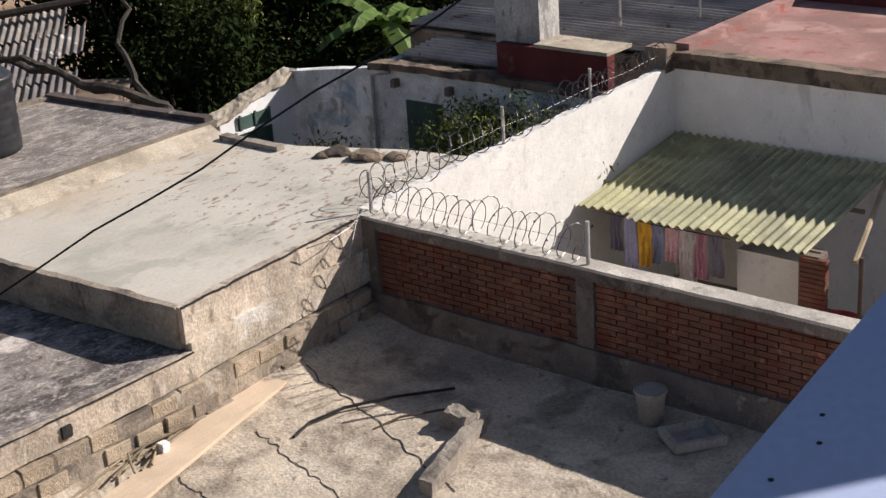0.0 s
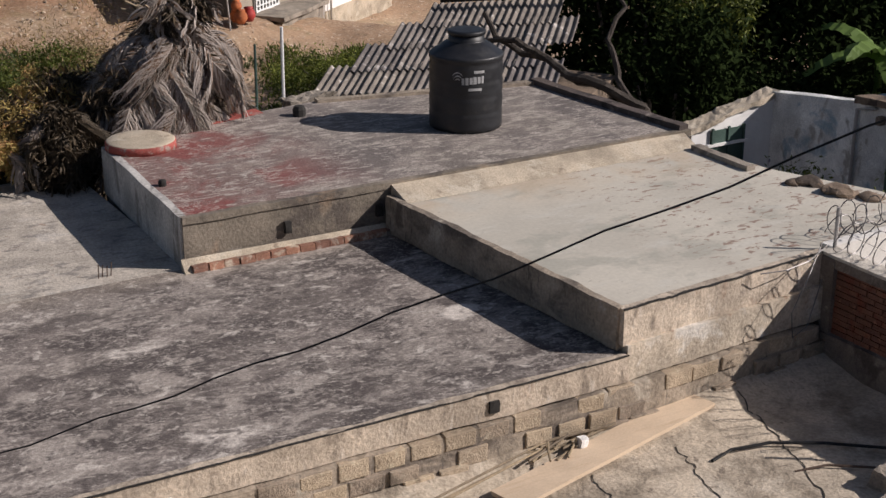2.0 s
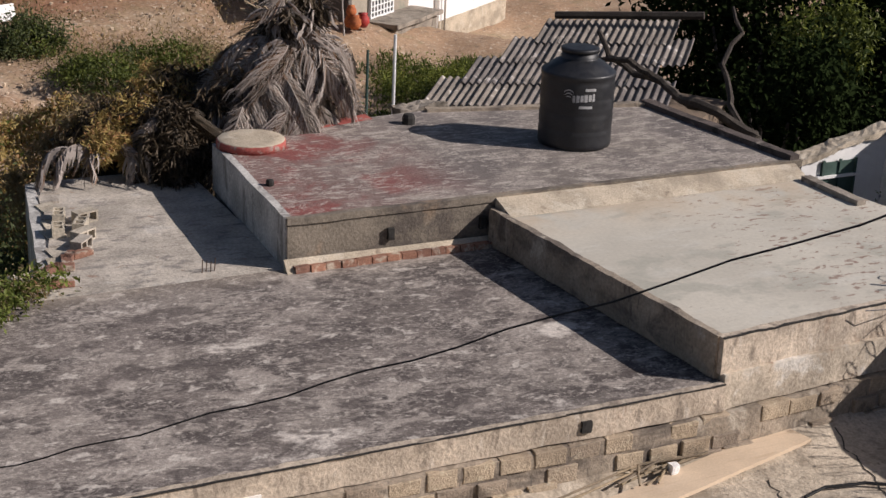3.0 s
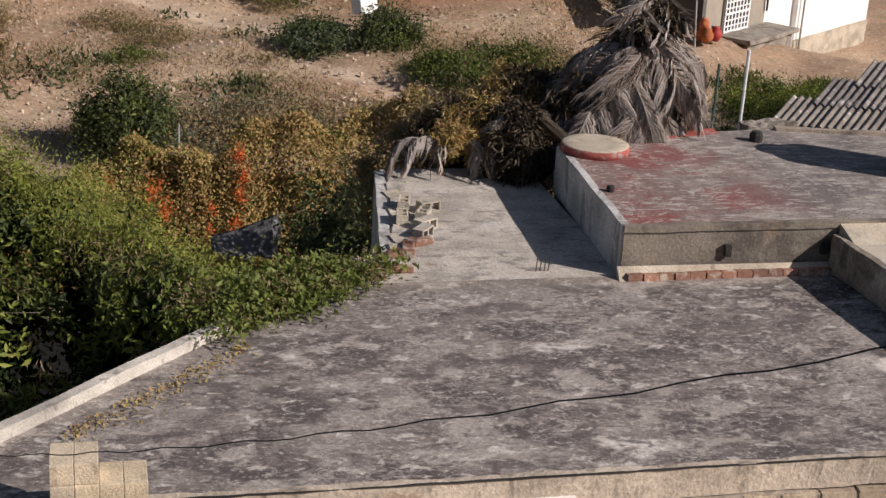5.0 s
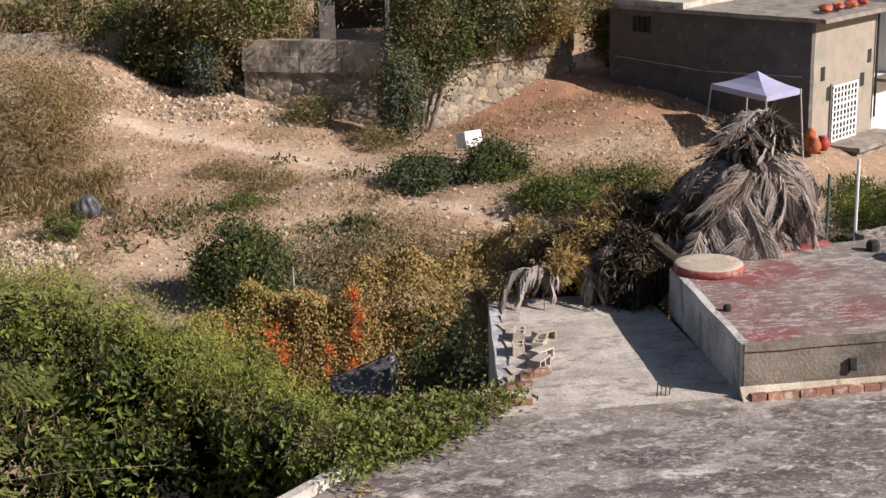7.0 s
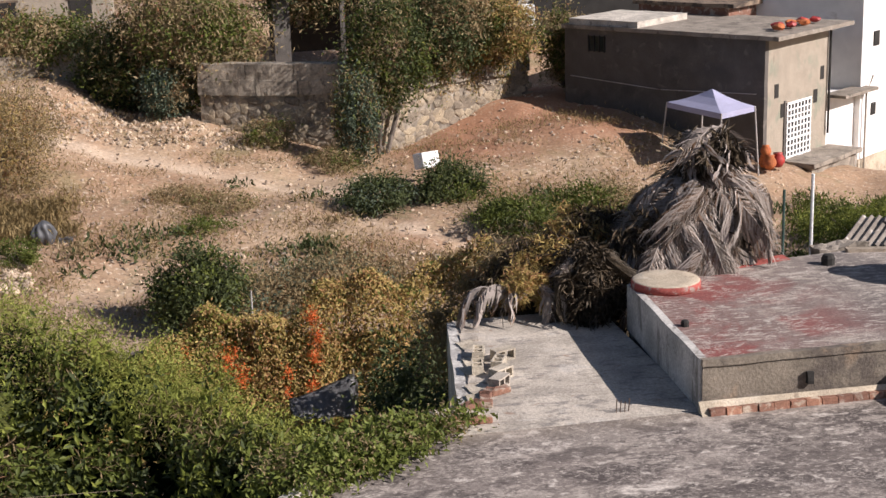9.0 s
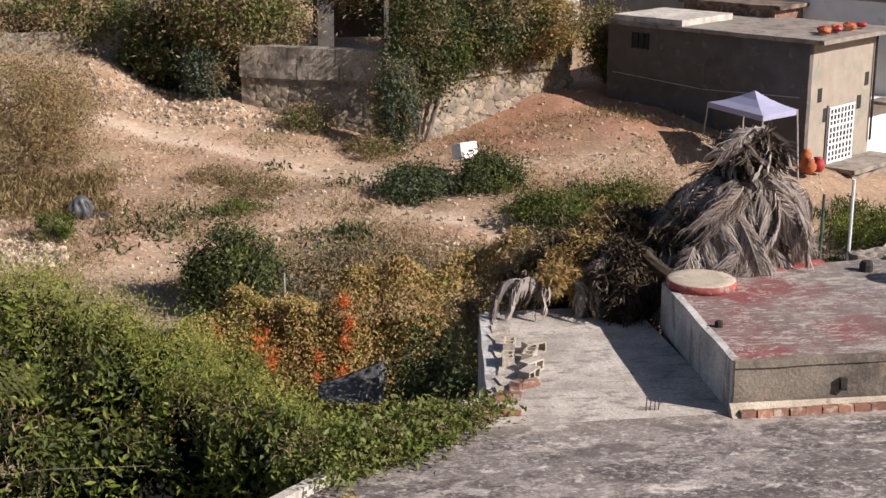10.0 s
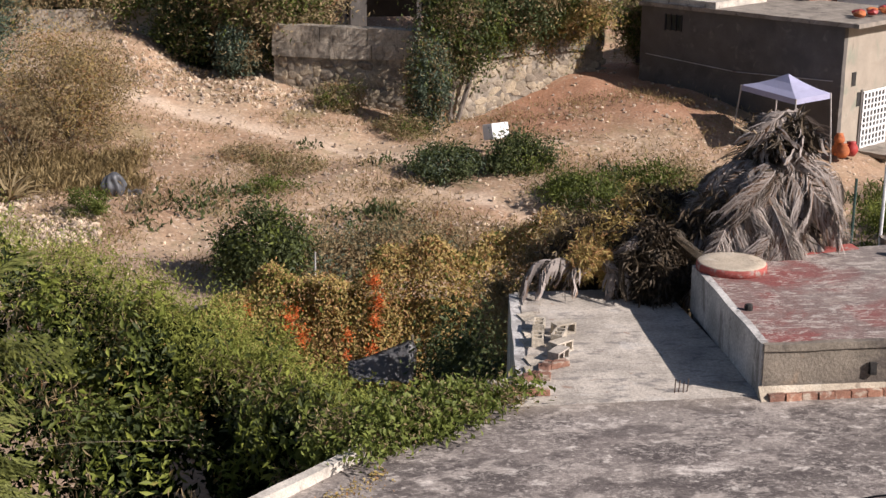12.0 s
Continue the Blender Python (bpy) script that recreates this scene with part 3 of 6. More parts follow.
for i in range(4):
    x = 5.33 + 0.055 * i
    part("rebar", tube([(x, 16.84 + 0.02 * (i % 2), 3.2), (x + 0.01, 16.85, 3.33), (x + 0.015, 16.86, 3.38 - 0.02 * (i % 3))], 0.008, 5), RUST, house_a, "rusty reinforcing bar stub")
part("block_mortar", worn(2.0, 12.6, 11.64, 11.82, 2.3, 2.87, 0.08, 0.03, warp=lambda p: Vector((p.x, p.y + max(0, p.x - 9.6) * 0.072, p.z))), RENDER, house_a, "mortar between the blocks")
# The hole's dark inside is painted: a near-black block on the wall.
part("drain_hole", worn(7.74, 7.86, 11.67, 11.72, 2.98, 3.11, 0.04, 0.012, 9), HOLE, house_a)

# ---- the red-roofed house ----
house_b = thing("red_roof_house", "raised concrete house whose red roof paint has worn off", "house")
OUT_B = [(6.36, 16.58), (14.42, 16.58), (14.12, 20.1), (12.0, 20.5), (10.3, 20.86), (9.2, 20.72), (6.55, 20.06)]
part("wall", prism(OUT_B, -2.6, 3.83), DARKRENDER, house_b, "dark-stained cement render wall")
part("roof", prism(OUT_B, 3.83, 3.88), RED, house_b, "worn red and grey roof screed")
part("front_edge", worn(6.35, 14.45, 16.555, 16.66, 3.8, 3.892, 0.12, 0.012), DARKRENDER, house_b, "stained slab edge")
part("side_edge", worn(6.335, 6.44, 16.6, 20.06, 3.18, 3.886, 0.2, 0.01, warp=lambda p: Vector((p.x + (p.y - 16.58) * 0.054, p.y, p.z))), LIMEWASH, house_b, "grey side wall")
part("parapet", worn(14.24, 14.42, 16.6, 20.1, 3.86, 3.97, 0.15, 0.014, warp=lambda p: Vector((p.x - (p.y - 16.6) * 0.088, p.y, p.z))), DARKKERB, house_b, "low dark kerb")
part("back_kerb", worn(10.3, 14.05, 20.72, 20.86, 3.86, 3.93, 0.15, 0.014, warp=lambda p: Vector((p.x, p.y - (p.x - 10.3) * 0.2, p.z))), RENDER, house_b)
part("red_rim", worn(7.5, 9.3, 20.2, 20.5, 3.872, 3.886, 0.15, 0.004, warp=lambda p: Vector((p.x, p.y + (p.x - 7.5) * 0.23, p.z))), REDTRIM, house_b, "red paint left along the roof's rear edge")
part("mortar_skirting", wedge((((6.3, 16.55, 3.2), (6.3, 16.4, 3.2), (6.3, 16.55, 3.36)), ((9.35, 16.55, 3.2), (9.35, 16.42, 3.2), (9.35, 16.55, 3.34)))), FILLET, house_b, "crumbling mortar along the wall's foot")
# Both holes are near-black blocks, with the inner shade as their colour.
for x in (7.72, 9.06):
    part("drain_hole", worn(x, x + 0.09, 16.505, 16.56, 3.46, 3.62, 0.04, 0.012, 9), HOLE, house_b)
lid = thing("cistern_lid", "round cement cistern lid with red painted side", "hatch", (7.02, 19.8, 3.88))
part("rim", lathe([(0.505, -0.01), (0.5, 0.1), (0.49, 0.11), (0.05, 0.11)], 36), REDTRIM, lid, "red painted rim", True)
part("top", lathe([(0.49, 0.109), (0.475, 0.12), (0.3, 0.122), (0.02, 0.123)], 36), FILLET, lid, "tan cement top", True)
for x, y, s in ((6.63, 17.95, 0.055), (9.72, 20.2, 0.1)):
    pot = thing("roof_stub", "small dark broken pipe stub on the roof", "pipe", (x, y, 3.875))
    part("stub", lathe([(s, 0), (s * 1.05, s * 1.1), (s * 0.8, s * 1.6), (s * 0.3, s * 1.7)], 9), HOLE, pot)

# ---- the pale-roofed annexe ----
house_c = thing("pale_roof_annexe", "low annexe with a pale cement roof", "house")
OUT_C = [(9.56, 11.84), (12.72, 12.09), (12.95, 12.33), (15.3, 12.33), (15.1, 13.4), (14.5, 14.9), (14.28, 16.56), (9.24, 16.56)]
part("wall", prism(OUT_C, -2.6, 3.62), RENDER, house_c)
part("roof", prism(OUT_C, 3.62, 3.72), PALE, house_c, "pale grey-green cement roof")
part("front_edge", worn(9.53, 12.74, 11.78, 11.9, 3.3, 3.735, 0.09, 0.014, 2.2, warp=lambda p: Vector((p.x, p.y + (p.x - 9.53) * 0.075, p.z))), DRIPS, house_c, "tan drip-stained edge")
part("tar_line", worn(9.53, 12.7, 11.772, 11.795, 3.722, 3.741, 0.06, 0.012, 5, warp=lambda p: Vector((p.x, p.y + (p.x - 9.53) * 0.075, p.z))), HOLE, house_c, "dark stained roof lip")
part("side_edge", worn(9.5, 9.6, 11.86, 16.5, 3.23, 3.735, 0.1, 0.02, 2.2, warp=lambda p: Vector((p.x - (p.y - 11.86) * 0.068, p.y, p.z))), RENDER, house_c, "rough dark side edge")
part("fillet", wedge((((9.3, 16.56, 3.7), (9.3, 16.1, 3.722), (9.3, 16.56, 3.86)), ((14.3, 16.56, 3.7), (14.3, 16.2, 3.722), (14.3, 16.56, 3.87)))), FILLET, house_c, "sandy mortar fillet")
part("back_kerb", worn(14.12, 14.28, 14.95, 16.15, 3.7, 3.8, 0.12, 0.02), CEMENT, house_c, "short raised kerb")
part("lower_wall", worn(9.56, 12.72, 11.72, 11.86, 2.9, 3.32, 0.12, 0.02, warp=lambda p: Vector((p.x, p.y + (p.x - 9.53) * 0.07, p.z))), PATCHED, house_c, "whitish patched wall")
for x, y, s in ((14.5, 14.12, 0.2), (14.55, 13.6, 0.24), (14.3, 14.2, 0.12), (14.75, 13.2, 0.16)):
    bm = bmesh.new()
    bmesh.ops.create_icosphere(bm, subdivisions=3, radius=s)
    for v in bm.verts:
        v.co += noise.noise_vector(v.co * 5 + Vector((x, y, 0))) * s * 0.5
        v.co.z = max(v.co.z * 0.42, -0.02)
    tagged(part("rubble_chunk", bm, EDGE, None, at=(x, y, 3.735)), "broken chunk of cement on the pale roof", "rubble", "chunks on the roof")

# ---- water tank ----
tank = thing("water_tank", "black plastic water tank standing on the flat roof", "water tank", (11.67, 18.5, 3.88))
prof = [(0.5, 0.0), (0.545, 0.02), (0.55, 0.08)]
for z in np.linspace(0.1, 1.06, 33):
    prof.append((0.55 - 0.006 * (math.sin(z * 26) > 0.75), z))
prof += [(0.558, 1.07), (0.558, 1.11), (0.55, 1.125), (0.54, 1.13), (0.46, 1.19), (0.38, 1.245), (0.3, 1.295), (0.275, 1.305), (0.27, 1.315), (0.268, 1.41)]
part("body", lathe(prof, 64), TANK, tank, smooth=True)
part("lid", lathe([(0.27, 1.4), (0.285, 1.405), (0.285, 1.45), (0.275, 1.46), (0.2, 1.463), (0.05, 1.465)], 40), TANK, tank, "round screw lid", True)
aim = math.atan2(-18.5, -11.67)


def on_tank(a0, a1, z0, z1):
    """A thin printed patch on the tank's side, a: metres round from the side that faces the street."""
    bm = bmesh.new()
    steps = 6
    ring = [[bm.verts.new((0.556 * math.cos(aim + (a0 + (a1 - a0) * i / steps) / 0.55), 0.556 * math.sin(aim + (a0 + (a1 - a0) * i / steps) / 0.55), z)) for z in (z0, z1)] for i in range(steps + 1)]
    for a, b in zip(ring, ring[1:]):
        bm.faces.new((a[0], b[0], b[1], a[1]))
    return bm


for k, (a0, a1, z0, z1) in enumerate(((0.02, 0.06, 0.75, 0.85), (0.075, 0.12, 0.75, 0.86), (0.135, 0.18, 0.76, 0.86), (0.19, 0.24, 0.76, 0.87), (0.255, 0.3, 0.77, 0.87), (0.315, 0.35, 0.77, 0.88), (0.12, 0.32, 0.66, 0.7), (0.2, 0.36, 0.92, 0.96))):
    part("printed_bar", on_tank(a0 - 0.08, a1 - 0.08, z0, z1), MARK, tank, "pale printed bar")
for k in range(3):
    bm = bmesh.new()
    for i in range(9):
        t = i / 8 * math.pi
        a = (-0.12 + 0.085 * (1 - 0.27 * k) * -math.cos(t) - 0.0) / 0.55
        for rr in (0, 0.017):
            bm.verts.new((0.557 * math.cos(aim + a), 0.557 * math.sin(aim + a), 0.8 + (0.1 * (1 - 0.27 * k) - rr) * math.sin(t) + 0.02 * (2 - k)))
    bm.verts.ensure_lookup_table()
    for i in range(8):
        bm.faces.new([bm.verts[j] for j in (2 * i, 2 * i + 2, 2 * i + 3, 2 * i + 1)])
    part("printed_arc", bm, MARK, tank, "pale printed arc")

# ---- the yard below the grey roof ----
bm = bmesh.new()
nx, ny = 90, 60
verts = [[bm.verts.new((-2.2 + 14.95 * i / nx, 3.0 + 8.85 * j / ny, 0)) for i in range(nx + 1)] for j in range(ny + 1)]
for row in verts:
    for v in row:
        v.co.z = 2.35 + 0.03 * noise.noise(v.co * 0.8) + 0.012 * noise.noise(v.co * 4) + 0.13 * max(0, 1 - (11.7 - v.co.y) / 0.5)
for j in range(ny):
    for i in range(nx):
        bm.faces.new((verts[j][i], verts[j][i + 1], verts[j + 1][i + 1], verts[j + 1][i]))
for f in bmesh.ops.extrude_face_region(bm, geom=bm.faces[:])["geom"]:
    if isinstance(f, bmesh.types.BMVert):
        f.co.z = -2.6
tagged(part("yard_floor", bm, YARD), "cracked uneven concrete yard floor", "floor", kind="structure")


def crack(points, width=0.011):
    """A jagged dark line laid on the yard."""
    bm = bmesh.new()
    last = None
    for (ax, ay), (bx, by) in zip(points, points[1:]):
        for i in range(14):
            t = i / 14
            x, y = ax + (bx - ax) * t, ay + (by - ay) * t
            n_ = noise.noise_vector(Vector((x * 6, y * 6, 2))) * 0.07 + noise.noise_vector(Vector((x * 17, y * 17, 2))) * 0.025
            w = width * (0.6 + 0.8 * abs(noise.noise(Vector((x * 9, y * 9, 5)))))
            p = Vector((x + n_.x, y + n_.y, 0))
            z = 2.356 + 0.03 * noise.noise(p * 0.8) + 0.012 * noise.noise(p * 4) + 0.13 * max(0, 1 - (11.7 - p.y) / 0.5)
            pair = [bm.verts.new((p.x - w, p.y, z)), bm.verts.new((p.x + w, p.y, z))]
            if last:
                bm.faces.new((last[0], last[1], pair[1], pair[0]))
            last = pair
    return bm


for pts in ([(11.15, 11.6), (10.75, 10.4), (10.35, 9.4), (9.9, 8.3)], [(9.75, 11.05), (9.5, 10.3), (9.35, 9.6), (8.9, 8.4)], [(8.55, 10.95), (8.4, 10.2), (8.1, 9.3)]):
    tagged(part("crack", crack(pts), HOLE), "jagged open crack in the yard floor", "crack", "yard cracks", "structure")

plank = thing("plank", "long pale pine plank lying on the yard floor", "plank", (9.01, 11.27, 2.45))
bm = worn(-1.6, 1.6, -0.21, 0.21, -0.022, 0.022, 0.2, 0.004)
part("board", bm, WOOD, plank, at=Matrix.Rotation(radians(12.9), 4, "Z") @ Matrix.Rotation(radians(-1), 4, "Y"))
for k, (x, y, a, ln) in enumerate(((8.55, 11.5, 12, 0.9), (8.7, 11.42, 22, 0.8), (8.5, 11.6, 5, 0.7), (8.8, 11.55, -8, 0.75), (7.2, 11.33, 14, 2.4), (7.35, 11.25, 14.5, 2.2), (8.6, 11.36, 40, 0.4), (8.35, 11.45, 18, 0.7), (8.45, 11.52, -14, 0.6), (8.65, 11.6, 30, 0.5), (8.9, 11.48, 9, 0.8), (8.3, 11.38, 60, 0.35), (7.0, 11.2, 13, 2.0))):
    d = Vector((math.cos(radians(a)), math.sin(radians(a)), 0)) * ln / 2
    c = Vector((x, y, 2.45 + 0.02 * (k % 4)))
    tagged(part("stick", tube([c - d, c + Vector((0, 0.01, 0.015)), c + d + Vector((0, 0, 0.04))], 0.013, 6), STICK), "thin weathered stick lying by the wall", "stick", "sticks by the plank")
tagged(part("crumpled_rag", worn(8.7, 8.8, 11.35, 11.45, 2.47, 2.56, 0.03, 0.02, 8), WHITEPLASTIC), "small crumpled white plastic scrap among sticks", "scrap")
tagged(part("cable_offcut", tube([(9.85, 10.57, 2.37), (10.15, 10.62, 2.4), (10.6, 10.5, 2.42), (11.1, 10.2, 2.42), (11.66, 9.78, 2.4)], 0.018, 7), RUBBER), "black cable end lying on the yard floor", "cable")
tagged(part("bent_bar", tube([(10.45, 9.95, 2.37), (10.8, 9.85, 2.4), (11.2, 9.55, 2.4)], 0.014, 6), RUST), "dark bent bar on the yard floor", "bar")
tagged(part("cement_curb", worn(9.75, 11.15, -0.09, 0.09, 2.33, 2.5, 0.08, 0.03, warp=lambda p: Vector((p.x, 8.62 + (p.x - 9.8) * 0.3 + p.y, p.z))), CEMENT), "broken cement curb across the yard floor", "curb")
heap = worn(10.9, 11.3, 9.0, 9.35, 2.33, 2.55, 0.06, 0.06, 4)
tagged(part("mortar_lump", heap, CEMENT), "small dark heap of rubble in the shade", "rubble")
bucket = thing("bucket", "dirty grey plastic bucket standing in the shade", "bucket", (12.25, 7.55, 2.36))
part("body", lathe([(0.12, 0.0), (0.13, 0.01), (0.165, 0.36), (0.175, 0.37), (0.175, 0.385), (0.16, 0.385), (0.125, 0.03), (0.02, 0.025)], 28), PLASTIC, bucket, smooth=True)
part("rim", lathe([(0.168, 0.355), (0.182, 0.36), (0.182, 0.38), (0.168, 0.385)], 28), PLASTIC, bucket)
basin = thing("basin", "shallow square plastic basin on the yard floor", "basin", (12.1, 6.95, 2.36))
bm = box(-0.3, 0.3, -0.24, 0.24, 0, 0.13, bevel=0.05)
top = [f for f in bm.faces if f.normal.z > 0.9 and f.calc_area() > 0.1]
ins = bmesh.ops.inset_region(bm, faces=top, thickness=0.03)
for v in {v for f in top for v in f.verts}:
    v.co.z -= 0.09
part("tray", bm, PLASTIC, basin, at=Matrix.Rotation(radians(-35), 4, "Z"))

# ---- brick boundary wall, coping, white walls ----
fence = thing("brick_wall", "brick boundary wall with cement pilasters and coping", "wall", kind="structure")
part("core", box(12.77, 12.92, 5.0, 12.02, 2.0, 3.62), BRICKMORTAR, fence)
# The footing's shade is put into its cement colour.
part("base_band", worn(12.66, 12.93, 4.98, 12.0, 2.2, 2.76, 0.15, 0.02), FOOTING, fence, "rough cement footing")
# Pale top over a dark band: the light on the coping is painted.
part("coping", worn(12.69, 12.95, 4.98, 12.06, 3.712, 3.75, 0.12, 0.01), COPING, fence, "pale cement coping")
part("cap_band", worn(12.695, 12.94, 4.98, 12.05, 3.59, 3.712, 0.12, 0.012), FOOTING, fence, "stained cement band with painted shade under the coping")
part("pilaster", worn(12.7, 12.93, 8.57, 8.8, 2.6, 3.65, 0.12, 0.012), FOOTING, fence)
part("pilaster", worn(12.68, 12.93, 11.8, 12.06, 2.3, 3.7, 0.12, 0.012), FOOTING, fence)
white = thing("white_boundary_wall", "tall whitewashed boundary wall", "wall", kind="structure")
part("long_wall", worn(12.95, 20.26, 12.12, 12.3, -2.5, 3.72, 0.4, 0.012, warp=lambda p: Vector((p.x, p.y, p.z + (0.13 * (p.x - 12.9) / 7.3 if p.z > 0 else 0)))), WHITE, white, "sunlit whitewashed wall")
part("cross_wall", worn(20.26, 20.5, 2.0, 12.3, -2.5, 3.84, 0.4, 0.01), WHITE, white, "shaded whitewashed wall")
part("corner_block", worn(20.0, 20.3, 12.1, 12.5, 3.8, 4.2, 0.1, 0.02), EDGE, white, "mouldy end block")
tagged(part("patio_floor", box(12.95, 20.26, 2.0, 12.12, -2.6, 0.25), CEMENT), "plain cement patio floor", "floor", kind="structure")


def coil(a, b, radius, turns, seed):
    """A coil of barbed wire pulled out from a to b."""
    a, b = Vector(a), Vector(b)
    ahead = (b - a).normalized()
    side = ahead.cross(Vector((0, 0, 1))).normalized()
    up = side.cross(ahead)
    bm = bmesh.new()
    pts = []
    for i in range(turns * 16 + 1):
        t = i / 16
        k = math.floor(t * 2)
        r = radius * (0.8 + 0.35 * noise.noise(Vector((k * 0.7, seed, 0))))
        drift = noise.noise(Vector((t * 0.6, seed, 5))) * 0.1
        p = a + (b - a) * min(1, max(0, (t + 0.75 * math.sin(t * math.tau) * 0.3) / turns)) + side * r * math.cos(t * math.tau) * 0.8 + up * (r * math.sin(t * math.tau) + drift)
        pts.append(p)
    tube(pts, 0.0075, 4, bm)
    for i in range(0, len(pts) - 1, 2):
        d = (pts[i + 1] - pts[i]).normalized()
        q = pts[i] + Vector((noise.noise(pts[i] * 9), noise.noise(pts[i] * 9 + Vector((5, 0, 0))), noise.noise(pts[i] * 9 + Vector((0, 5, 0))))) * 0.05
        tri = [bm.verts.new(p) for p in (pts[i] - d * 0.02, pts[i] + d * 0.02, q)]
        bm.faces.new(tri)
    return bm


for a, b, r, turns, seed in (((12.85, 12.0, 4.0), (12.8, 8.75, 4.0), 0.27, 16, 1), ((12.95, 12.2, 4.0), (15.86, 12.2, 4.02), 0.25, 13, 2), ((15.86, 12.2, 4.02), (18.0, 12.2, 4.05), 0.24, 13, 3), ((18.0, 12.2, 4.05), (20.1, 12.2, 4.1), 0.22, 13, 4)):
    wire = thing("razor_wire", "loose coils of galvanised razor wire on the wall", "razor wire", (0, 0, 0), "razor wire coils")
    part("coil", coil(a, b, r, turns, seed), STEEL, wire)
    part("strand", tube([a, Vector(a).lerp(Vector(b), 0.5) - Vector((0, 0, 0.03)), b], 0.0025, 4), STEEL, wire)
wire = thing("razor_wire", "cut end of razor wire hanging over the roof edge", "razor wire", (0, 0, 0), "razor wire coils")
part("coil", tube([(12.7, 11.95, 3.85), (12.2, 11.75, 3.8), (11.8, 11.7, 3.78), (11.5, 11.8, 3.76)], 0.008, 4, tube([(12.6, 11.95, 3.9), (12.1, 11.62, 3.7), (11.8, 11.55, 3.3), (11.9, 11.6, 2.95), (12.2, 11.68, 3.0), (12.5, 11.8, 3.5)], 0.008, 4)), STEEL, wire)
for x, y, z in ((12.91, 12.04, 3.7), (12.79, 8.68, 3.7), (15.86, 12.2, 3.75), (18.01, 12.2, 3.78)):
    tagged(part("wire_post", tube([(x, y, z), (x, y, z + 0.56)], 0.024, 8), POST), "short steel post holding the razor wire", "post", "wire posts")

# ---- lean-to with washing ----
leanto = thing("lean_to_roof", "green corrugated lean-to roof over a patio", "roof")
down = Vector((17.45, 11.68, 2.4)) - Vector((20.22, 12.06, 2.78))
for k in range(4):
    o = Vector((20.22, 12.06 - 0.9 * k, 2.78 + 0.003 * (k % 2)))
    part("sheet", corrugated(1.05 if k == 3 else 0.93, down.length + 0.1 * (k % 2), 0.15, 0.026, ragged=0.05), TIN, leanto, at=basis(o, (0, -1, 0.0), down))
for x in (17.6, 18.9, 20.1):
    zz = 2.4 + (x - 17.45) * 0.137 - 0.07
    part("batten", box(x - 0.03, x + 0.03, 8.2, 12.0, zz - 0.05, zz), STICK, leanto)
part("post", tube([(17.2, 7.45, 0.2), (17.2, 7.45, 2.55)], 0.035, 8), RUST, leanto)
part("rafter", tube([(17.1, 7.5, 2.5), (20.2, 8.4, 2.75)], 0.04, 6), STICK, leanto, "bare wooden rafter")
pier = thing("brick_pier", "red brick pier under the lean-to", "pier", kind="structure")
part("core", box(17.42, 17.68, 8.15, 8.45, 0.2, 2.33), MORTAR, pier)
CLOTHES = [("washed_towel", (0.13, 0.12, 0.16)), ("washed_shirt", (0.3, 0.29, 0.42)), ("washed_shirt", (0.62, 0.33, 0.04)), ("washed_shirt", (0.22, 0.24, 0.36)), ("washed_dress", (0.55, 0.34, 0.36)), ("washed_towel", (0.5, 0.45, 0.44)), ("washed_dress", (0.42, 0.2, 0.25)), ("washed_towel", (0.16, 0.15, 0.18))]
tagged(part("washing_line", tube([(17.6, 11.95, 2.3), (17.6, 10.9, 2.24), (17.6, 9.6, 2.26)], 0.008, 5), RUBBER), "thin washing line under the lean-to", "line")
for k, (kind, tone) in enumerate(CLOTHES):
    y0, w, ln = 11.62 - 0.24 * k, 0.2 + 0.03 * (k % 3), 0.55 + 0.16 * ((k * 7) % 4) / 2
    bm = bmesh.new()
    rows = [[bm.verts.new((17.6 + 0.03 * math.sin(j * 1.9 + k) * (i / 6) + s * 0.008, y0 - w * j / 8 * (1 - 0.12 * math.sin(i * 0.8 + k)), 2.26 - ln * i / 6)) for j in range(9)] for s in (0, 1) for i in range(7)]
    for s in (0, 7):
        for i in range(6):
            for j in range(8):
                bm.faces.new((rows[s + i][j], rows[s + i][j + 1], rows[s + i + 1][j + 1], rows[s + i + 1][j]))
    cloth = material("cotton " + str(k), tone, (((tone[0] * 0.6, tone[1] * 0.6, tone[2] * 0.6), 9.0, 0.52, 0.6, (1, 2, 0.4)),), bump=0.1)
    tagged(part(kind, bm, cloth), "damp cotton washing hung on the line", "laundry", "washing on the line")
sink = thing("wash_basin", "whitewashed masonry wash basin under the lean-to", "basin", (18.2, 9.1, 0.25))
part("body", worn(-0.3, 0.3, -0.55, 0.55, 0, 1.75, 0.3, 0.008), WHITE, sink)
tub = thing("tub", "dark red plastic tub standing behind the wall", "tub", (17.2, 7.75, 0.25))
part("body", lathe([(0.2, 0), (0.3, 0.9), (0.33, 1.35), (0.3, 1.36), (0.22, 1.1)], 24), REDPLASTIC, tub, smooth=True)

# ---- the red roof beyond the white wall ----
house_d = thing("red_flat_roof_house", "house with a red painted flat roof", "house")
part("wall", box(20.5, 30, 0, 12.2, -2.5, 3.86), EDGE, house_d)
part("slab_edge", worn(20.2, 20.55, 0.0, 12.15, 3.84, 4.1, 0.15, 0.02), EDGE, house_d, "mouldy slab edge")
part("roof", box(20.55, 30.0, 0.0, 12.0, 3.86, 4.09), ROOFRED, house_d, "faded red roof")
part("kerb", worn(20.4, 24.6, 11.92, 12.2, 3.86, 4.2, 0.2, 0.015), ROOFRED, house_d, "raised red kerb")
